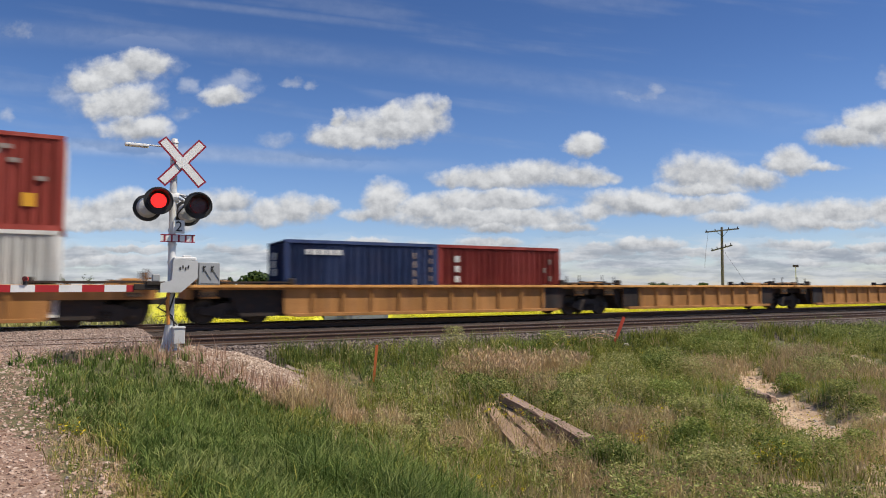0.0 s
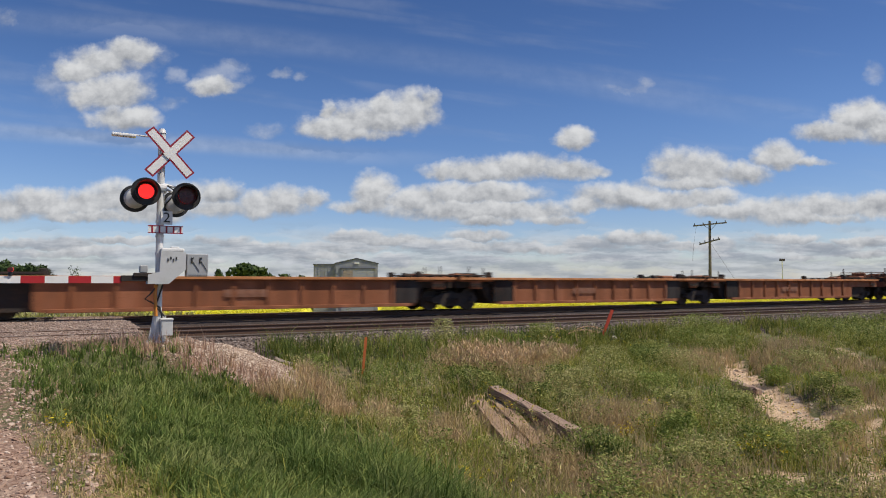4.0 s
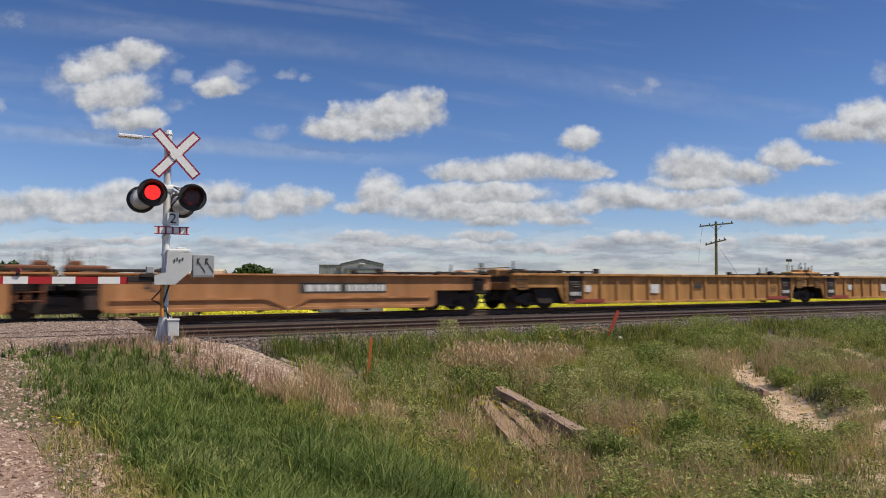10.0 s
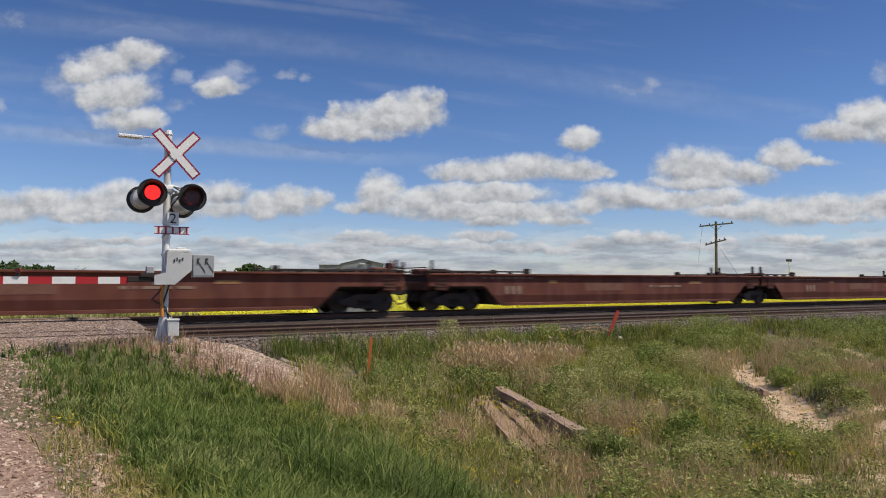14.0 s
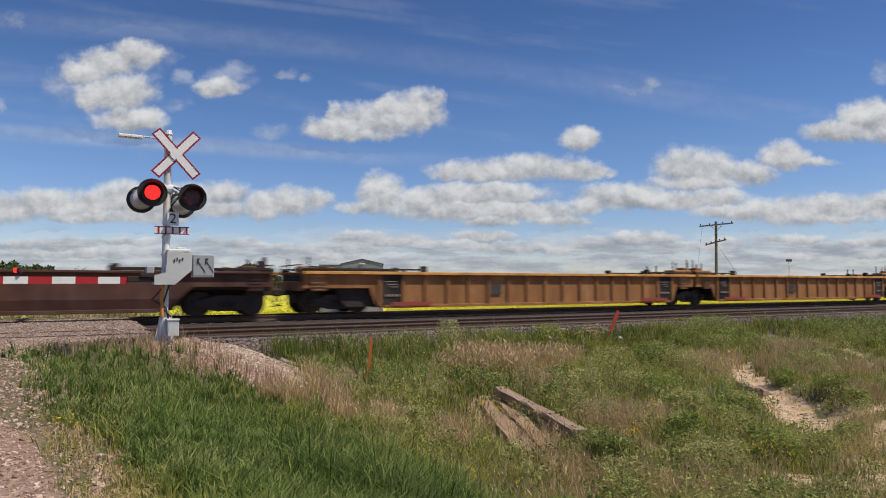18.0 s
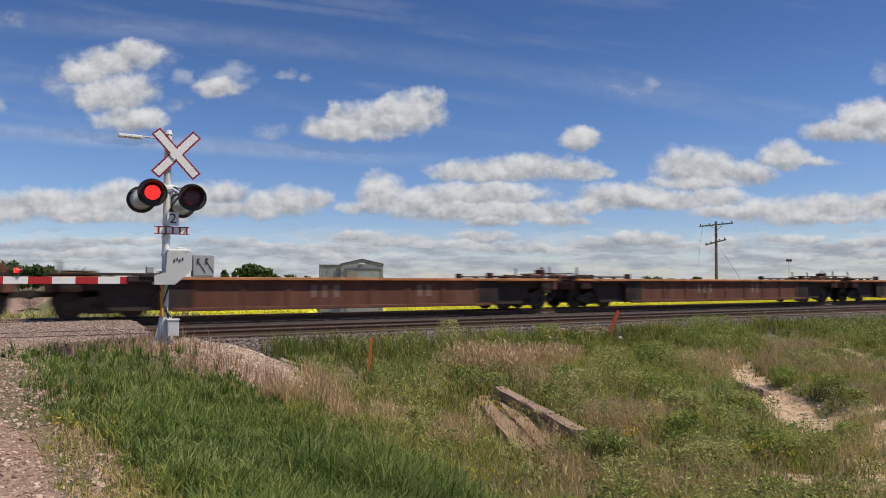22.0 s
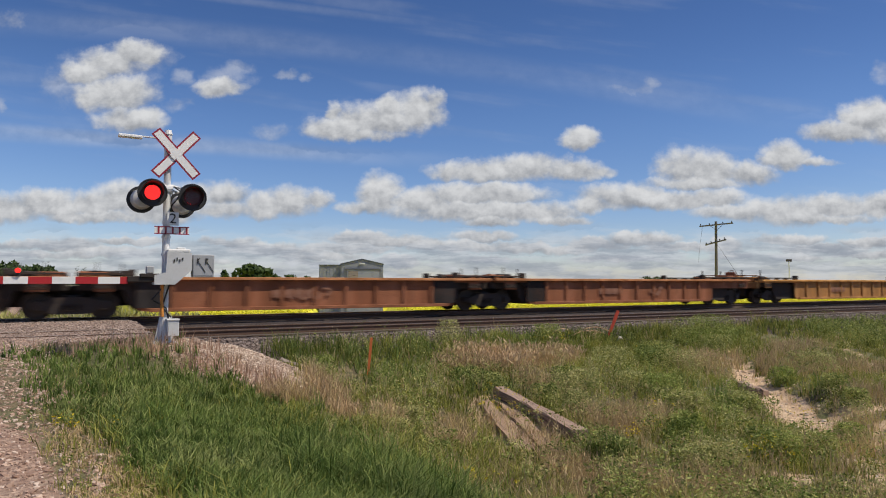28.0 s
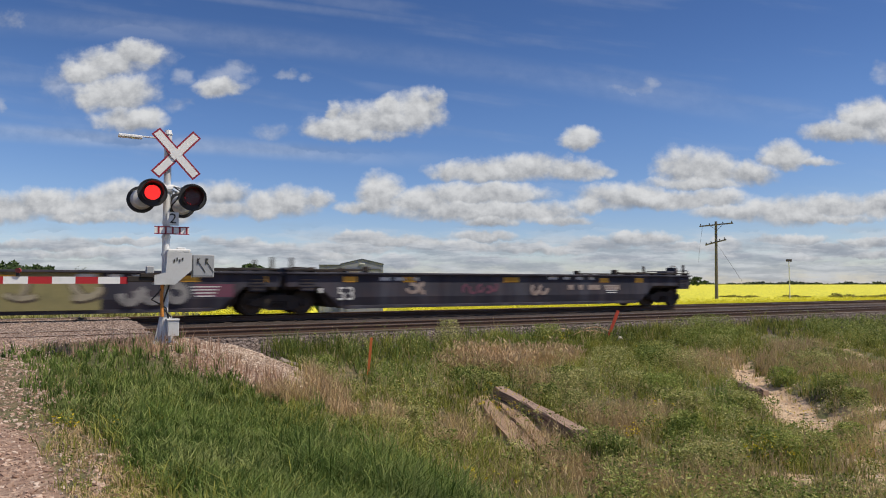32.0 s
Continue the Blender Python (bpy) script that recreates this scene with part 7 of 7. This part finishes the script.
heads("ripe_heads", "tall ripe tan seed heads below the ballast", "seed", scatter(110000, band, 71, 11.0, 22.0), 0.46, 0.085, 2, 72)
blades("roadside_grass", "rough mixed grass farther along the road and ditch", "grass_mixed", scatter(7000, around, 37, 1.6, 26.0, (-3.14, 3.14)), 0.26, 0.0055, 5, 38, 0.6)
blades("shoulder_grass", "rough grass beside the road's shoulder", "grass_mixed", scatter(1500, around, 39, 0.35, 2.1, (-3.14, 3.14)), 0.22, 0.0055, 4, 40, 0.7)
rng = np.random.default_rng(81)
s, n = rng.uniform(-9.0, 4.0, 5000), 27.4 + rng.exponential(4.0, 5000)
blades("far_verge_grass", "pale yellow-green grass beyond the tracks", "pale_grass", (s, n, height(s, n), rng.uniform(0.7, 1.2, 5000)), 0.55, 0.02, 5, 82, 0.5)
blades("trackside_grass", "tall green grass along the foot of the ballast", "track_grass", scatter(36000, trackside, 19, 9.0, 42.0), 0.26, 0.0042, 7, 29, 0.5)
leaves("weed_clumps", "bushy dark and pale green weed clumps", "weed", scatter(1500, tall_weeds, 33, 5.0, 30.0), 0.46, 0.024, 150, 34, 0.21, "weeds", 0.03)
leaves("pale_clumps", "bushy silvery weed clumps with pale tops", "silver_weed", scatter(1700, pale_weeds, 35, 5.0, 30.0), 0.46, 0.020, 130, 36, 0.18, "weeds", 0.10)


def some(places, per, radius, seed):
    """Spots gathered round a few places."""
    rng = np.random.default_rng(seed)
    s, n = [], []
    for a, b in places:
        s += list(a + rng.normal(0, radius, per))
        n += list(b + rng.normal(0, radius * 0.7, per))
    s, n = np.array(s), np.array(n)
    return s, n, height(s, n), np.full(len(s), 1.0) * rng.uniform(0.7, 1.2, len(s))


FLOWERS = [(6.5, 9.9), (6.3, 9.3), (6.4, 8.7), (7.35, 7.3), (7.4, 7.2), (8.26, 5.9), (8.1, 7.6), (8.3, 5.9), (8.6, 6.1), (8.0, 5.5), (3.9, 6.1), (-0.1, 6.6), (6.4, 9.6), (6.6, 9.3), (11.5, 14.0), (10.8, 14.1), (13.2, 13.1), (10.9, 7.0), (8.9, 8.3)]
leaves("yellow_flowers", "small yellow wildflowers among the grass", "flower", some(FLOWERS, 7, 0.22, 31), 0.36, 0.017, 7, 32, 0.07, "flowers", 0.8)

BUSHES = [("silver_weed", 8.1, 14.35, 0.38, 0.72, "silvery bushy weed beside the ballast"), ("weed", 11.1, 14.2, 0.50, 0.55, "tall green weed beside the ballast"),
          ("weed", 16.3, 13.6, 0.95, 0.80, "broad green shrub beside the ballast"), ("weed", 17.8, 13.4, 0.7, 0.6, "broad green shrub beside the ballast"),
          ("weed", 25.0, 12.6, 1.5, 0.9, "dark green shrub on the bank"), ("weed", 27.5, 12.0, 1.6, 0.9, "dark green shrub on the bank"),
          ("weed", 22.5, 13.2, 1.0, 0.7, "dark green shrub on the bank"),
          ("silver_weed", 12.9, 11.2, 0.7, 0.5, "pale dry weed on the bank"), ("weed", 4.3, 12.9, 0.35, 0.5, "dark green weed below the gravel heap")]
BUSHES += [("weed", s, n, r, h, "bushy dark green weed in the ditch") for s, n, r, h in (
    (10.2, 9.3, 0.50, 0.50), (9.7, 8.3, 0.35, 0.42), (8.6, 7.4, 0.34, 0.48), (13.1, 12.2, 0.70, 0.60), (8.7, 5.9, 0.38, 0.40), (12.4, 6.8, 0.26, 0.36), (13.0, 7.5, 0.32, 0.40), 
    (7.6, 9.8, 0.34, 0.34), (8.9, 10.7, 0.42, 0.40), (17.7, 14.1, 0.80, 0.75), (12.3, 11.6, 0.5, 0.5), (6.9, 11.4, 0.40, 0.34))]
BUSHES += [("silver_weed", s, n, r, h, "bushy pale green weed in the ditch") for s, n, r, h in (
    (8.35, 10.1, 0.36, 0.44), (7.7, 9.0, 0.28, 0.36), (9.3, 6.2, 0.34, 0.38), (16.0, 12.6, 0.60, 0.60), (7.2, 6.1, 0.30, 0.32), (10.7, 7.9, 0.36, 0.42), (4.7, 9.5, 0.26, 0.28), (6.1, 6.4, 0.22, 0.26))]
BUSHES += [("weed", s, n, r, h, "leafy green weed among the ditch grass") for s, n, r, h in (
    (8.5, 7.3, 0.34, 0.42), (9.6, 7.4, 0.36, 0.38), (8.4, 6.2, 0.28, 0.30), (9.1, 6.0, 0.30, 0.34), (6.7, 6.9, 0.28, 0.30), (10.5, 9.7, 0.45, 0.42), (13.0, 12.1, 0.60, 0.50), (15.6, 13.1, 0.75, 0.65), (16.8, 13.1, 0.70, 0.60), (13.6, 9.0, 0.34, 0.40), (23.5, 13.0, 1.20, 0.70), (20.0, 10.3, 1.20, 0.70), (10.8, 7.9, 0.34, 0.34), (10.6, 5.9, 0.28, 0.34), (7.0, 10.9, 0.42, 0.34), (4.5, 8.0, 0.24, 0.24))]
BUSHES += [("silver_weed", s, n, r, h, "pale silvery-green weed among the ditch grass") for s, n, r, h in (
    (9.0, 10.3, 0.42, 0.42), (11.1, 11.7, 0.60, 0.50), (10.1, 10.1, 0.40, 0.40), (9.6, 8.2, 0.36, 0.42), (7.6, 6.2, 0.26, 0.30), (14.6, 9.0, 0.60, 0.40), (9.8, 5.9, 0.26, 0.30), (4.2, 9.0, 0.26, 0.24))]
for k, (mat, s, n, r, h, lab) in enumerate(BUSHES):
    one = tuple(np.array([v]) for v in (s, n, float(height(s, n)), 1.0))
    ob = leaves("weed_bush", lab, mat, one, h, 0.026, int(800 + 1500 * r), 40 + k, r, "bush", 0.02)
    del ob["kind"]


def canola_height(s, n):
    edge = ease(29.3, 30.2, n) * ease(2.6, 3.6, s) * (1 - yard(s, n))
    lump = 0.07 * rough(s * 1.1, n * 1.2) * ease(160, 40, np.hypot(s, n)) + 0.05 * np.sin(s * 0.13) * np.sin(n * 0.09)
    return -1.45 + edge * (1.08 + lump)


def make_canola():
    ss = np.concatenate([np.arange(2.4, 4.2, 0.3), np.arange(4.2, 90, 0.6), 90 + np.cumsum(0.6 * 1.2 ** np.arange(1, 38))])
    nn = np.concatenate([np.arange(29.0, 31.0, 0.2), np.arange(31, 62, 0.5), 62 + np.cumsum(0.5 * 1.2 ** np.arange(1, 34))])
    me, S, N = grid_mesh("canola_field", ss[ss < 2600], nn[nn < 1250], canola_height)
    ob = link("canola_field", me, M["canopy"], m=pose(0, 0, 0, 0, 0, ANG))
    tagged(ob, "bright yellow field of flowering canola", "crop field", kind="stuff")
    rng = np.random.default_rng(50)
    k = 9000
    s, n = rng.uniform(3.0, 75, k), 29.5 + rng.exponential(3.5, k)
    keep = yard(s, n) < 0.2
    s, n = s[keep], n[keep]
    k = len(s)
    spots = (s, n, np.full(k, -1.35), np.ones(k))
    a = rng.uniform(46.2, 47.5, 500)
    spots = tuple(np.concatenate(v) for v in zip(spots, (11.6 + (a - 30) * 0.4 + rng.uniform(-2.4, 2.4, 500), a, np.full(500, -1.35), np.ones(500))))
    leaves("canola_blooms", "yellow heads of canola along the field's edge", "canola", spots, 1.13, 0.05, 8, 51, 0.18, "crop", 0.82)
    leaves("canola_stems", "green canola stems and leaves along the field's edge", "canola_leaf", (s[:5000], n[:5000] * 0.5 + 14.9, spots[2][:5000], spots[3][:5000]), 0.9, 0.06, 7, 52, 0.2, "crop", 0.1)


make_canola()


def tree(x, y, z, tall, wide, seed, label, mat="tree_leaf", name="tree", count=900, leaf=0.30, low=0.12):
    rng = np.random.default_rng(seed)
    g = thing(name, label, "tree" if name == "tree" else "bush", pose(x, y, z))
    bm = bmesh.new()
    rod(bm, (0, 0, -0.2), (0.05, 0, tall * 0.55), 0.035 * tall, 0.015 * tall, 8)
    for k in range(5):
        a, h = k * 1.26 + seed, tall * (0.25 + 0.07 * k)
        rod(bm, (0, 0, h), (math.cos(a) * wide * 0.32, math.sin(a) * wide * 0.32, h + tall * 0.22), 0.012 * tall, 0.004 * tall, 5)
    part("trunk", bm, M["bark"], g)
    lobes = 9 if count < 1500 else 26
    c = np.stack([rng.normal(0, wide * 0.25, lobes), rng.normal(0, wide * 0.25, lobes), tall * rng.uniform(low + 0.22, 0.84, lobes)], -1)
    rad = rng.uniform(0.17, 0.28, lobes)[:, None] * np.array([wide, wide, tall * 0.75])
    pick = rng.integers(0, lobes, count)
    d = rng.normal(0, 1, (count, 3))
    d /= np.linalg.norm(d, axis=1)[:, None]
    p = c[pick] + d * rad[pick] * rng.uniform(0.55, 1.0, count)[:, None]
    p[:, 2] = np.clip(p[:, 2], tall * low, tall)
    d1 = rng.normal(0, 1, (count, 3))
    d1 /= np.linalg.norm(d1, axis=1)[:, None]
    d2 = np.cross(d1, d)
    d2 /= np.linalg.norm(d2, axis=1)[:, None] + 1e-6
    l = leaf * rng.uniform(0.6, 1.4, count)[:, None]
    co = np.stack([p - d1 * l, p + d2 * l * 0.6, p + d1 * l, p - d2 * l * 0.6], 1).reshape(-1, 3)
    i = np.arange(count)[:, None] * 4
    me = bpy.data.meshes.new("crown")
    me.from_pydata(co.tolist(), [], (i + np.array([0, 1, 2, 3])).tolist())
    link("crown", me, M[mat], g)
    return g


def at_bearing(b, d):
    """A place on the plain, b sideways for each metre ahead, d metres ahead."""
    return b * d, d


k = 0
for b, d, tall, wide in ((-0.735, 150, 8.0, 8), (-0.70, 145, 7.4, 7), (-0.675, 150, 7.8, 7), (-0.655, 142, 7.0, 7), (-0.632, 148, 7.2, 6), (-0.612, 146, 6.6, 5), (-0.602, 150, 5.6, 4), (-0.77, 150, 8, 8)):
    k += 1
    x, y = at_bearing(b, d)
    tree(x, y, -1.3, tall, wide, 60 + k, "dense dark green tree in a distant grove", count=1100, leaf=0.45)
for b, d, tall, wide, nm, lab in ((-0.558, 150, 6.6, 3.0, "tree", "small sparse young tree far off"), (-0.291, 120, 5.9, 5.6, "tree", "round dark green tree beyond the tracks"),
                                  (-0.338, 130, 5.2, 2.6, "bush", "small green bush beyond the tracks"), (-0.262, 125, 4.3, 4.4, "bush", "low green bush beyond the tracks"),
                                  (-0.24, 160, 4.9, 6.0, "bush", "low green bush beyond the tracks"), (-0.21, 160, 4.6, 5.5, "bush", "low green bush beyond the tracks"),
                                  (0.31, 420, 7.0, 16, "tree", "dark green tree on the horizon"), (0.335, 420, 6.0, 14, "tree", "dark green tree on the horizon"),
                                  (0.385, 420, 7.4, 15, "tree", "dark green tree on the horizon"), (0.37, 430, 6.0, 12, "tree", "dark green tree on the horizon")):
    k += 1
    x, y = at_bearing(b, d)
    sparse = nm == "tree" and b == -0.558
    tree(x, y, -1.3, tall, wide, 60 + k, lab, name=nm, count=170 if sparse else 2600 if d == 120 else 900, leaf=0.16 if sparse else 0.09 * tall ** 0.9, low=0.3 if sparse else 0.05)

# low scrub on the bank between the two halves of the field
for b, d, wide, tall in ((0.447, 72, 2.4, 0.85), (0.468, 72, 2.8, 0.95), (0.535, 71, 2.6, 0.9), (0.552, 71, 1.6, 0.8), (0.612, 70, 2.2, 1.35), (0.63, 70, 2.6, 1.2), (0.655, 70, 2.6, 0.95), (0.685, 70, 2.8, 1.1), (0.715, 70, 3, 1.2)):
    k += 1
    x, y = at_bearing(b, d)
    tree(x, y, -0.62, tall * 0.55, wide, 60 + k, "low olive scrub at the field's edge", "scrub_leaf", "scrub", 420, 0.09, 0.0)


def far_woods():
    """Woods along the horizon: one sheet of stuff."""
    rng = np.random.default_rng(90)
    b = np.concatenate([rng.uniform(0.30, 0.95, 5200), rng.uniform(-0.62, 0.30, 2500)])
    d = 900 + rng.uniform(0, 60, len(b))
    rise = 4.2 + 2.6 * np.sin(b * 61) * np.sin(b * 23 + 1) + 2.2 * (np.sin(b * 140 + 2) > 0.75)
    p = np.stack([b * d, d, -2.5 + rng.uniform(0, 1, len(b)) ** 0.8 * np.maximum(rise * 0.75 + 0.6, 1.5)], -1)
    l = rng.uniform(2.0, 4.0, len(b))[:, None]
    d1, d2 = rng.normal(0, 1, (len(b), 3)), rng.normal(0, 1, (len(b), 3))
    d1[:, 2] *= 0.25
    d1 /= np.linalg.norm(d1, axis=1)[:, None]
    d2 /= np.linalg.norm(d2, axis=1)[:, None]
    co = np.stack([p - d1 * l, p + d2 * l * 0.5, p + d1 * l, p - d2 * l * 0.5], 1).reshape(-1, 3)
    i = np.arange(len(b))[:, None] * 4
    me = bpy.data.meshes.new("far_woods")
    me.from_pydata(co.tolist(), [], (i + np.array([0, 1, 2, 3])).tolist())
    tagged(link("far_woods", me, M["far_leaf"]), "dark line of woods along the horizon", "woods", kind="stuff")


far_woods()


# ---- sleepers of the near track ----
def sleepers(n0, a, b, step=0.56):
    rng = random.Random(5)
    keep = [to_mesh(beam_mesh(2.6, 0.23, 0.17, 70 + i, 0.008), "sleeper") for i in range(4)]
    base = tagged(new("track_sleepers"), "row of worn dark wooden sleepers under the rails", "sleepers", kind="structure")
    base.matrix_basis = at_track(0, n0, -0.36)
    s = a
    while s < b:
        link("sleeper", keep[rng.randrange(4)], M["sleeper"], base, pose(s, rng.uniform(-0.05, 0.05), 0, 0, 0, 90 + rng.uniform(-1.2, 1.2)))
        s += step


sleepers(NEAR, 1.5, 62)
sleepers(FAR, 1.5, 66)


motions()
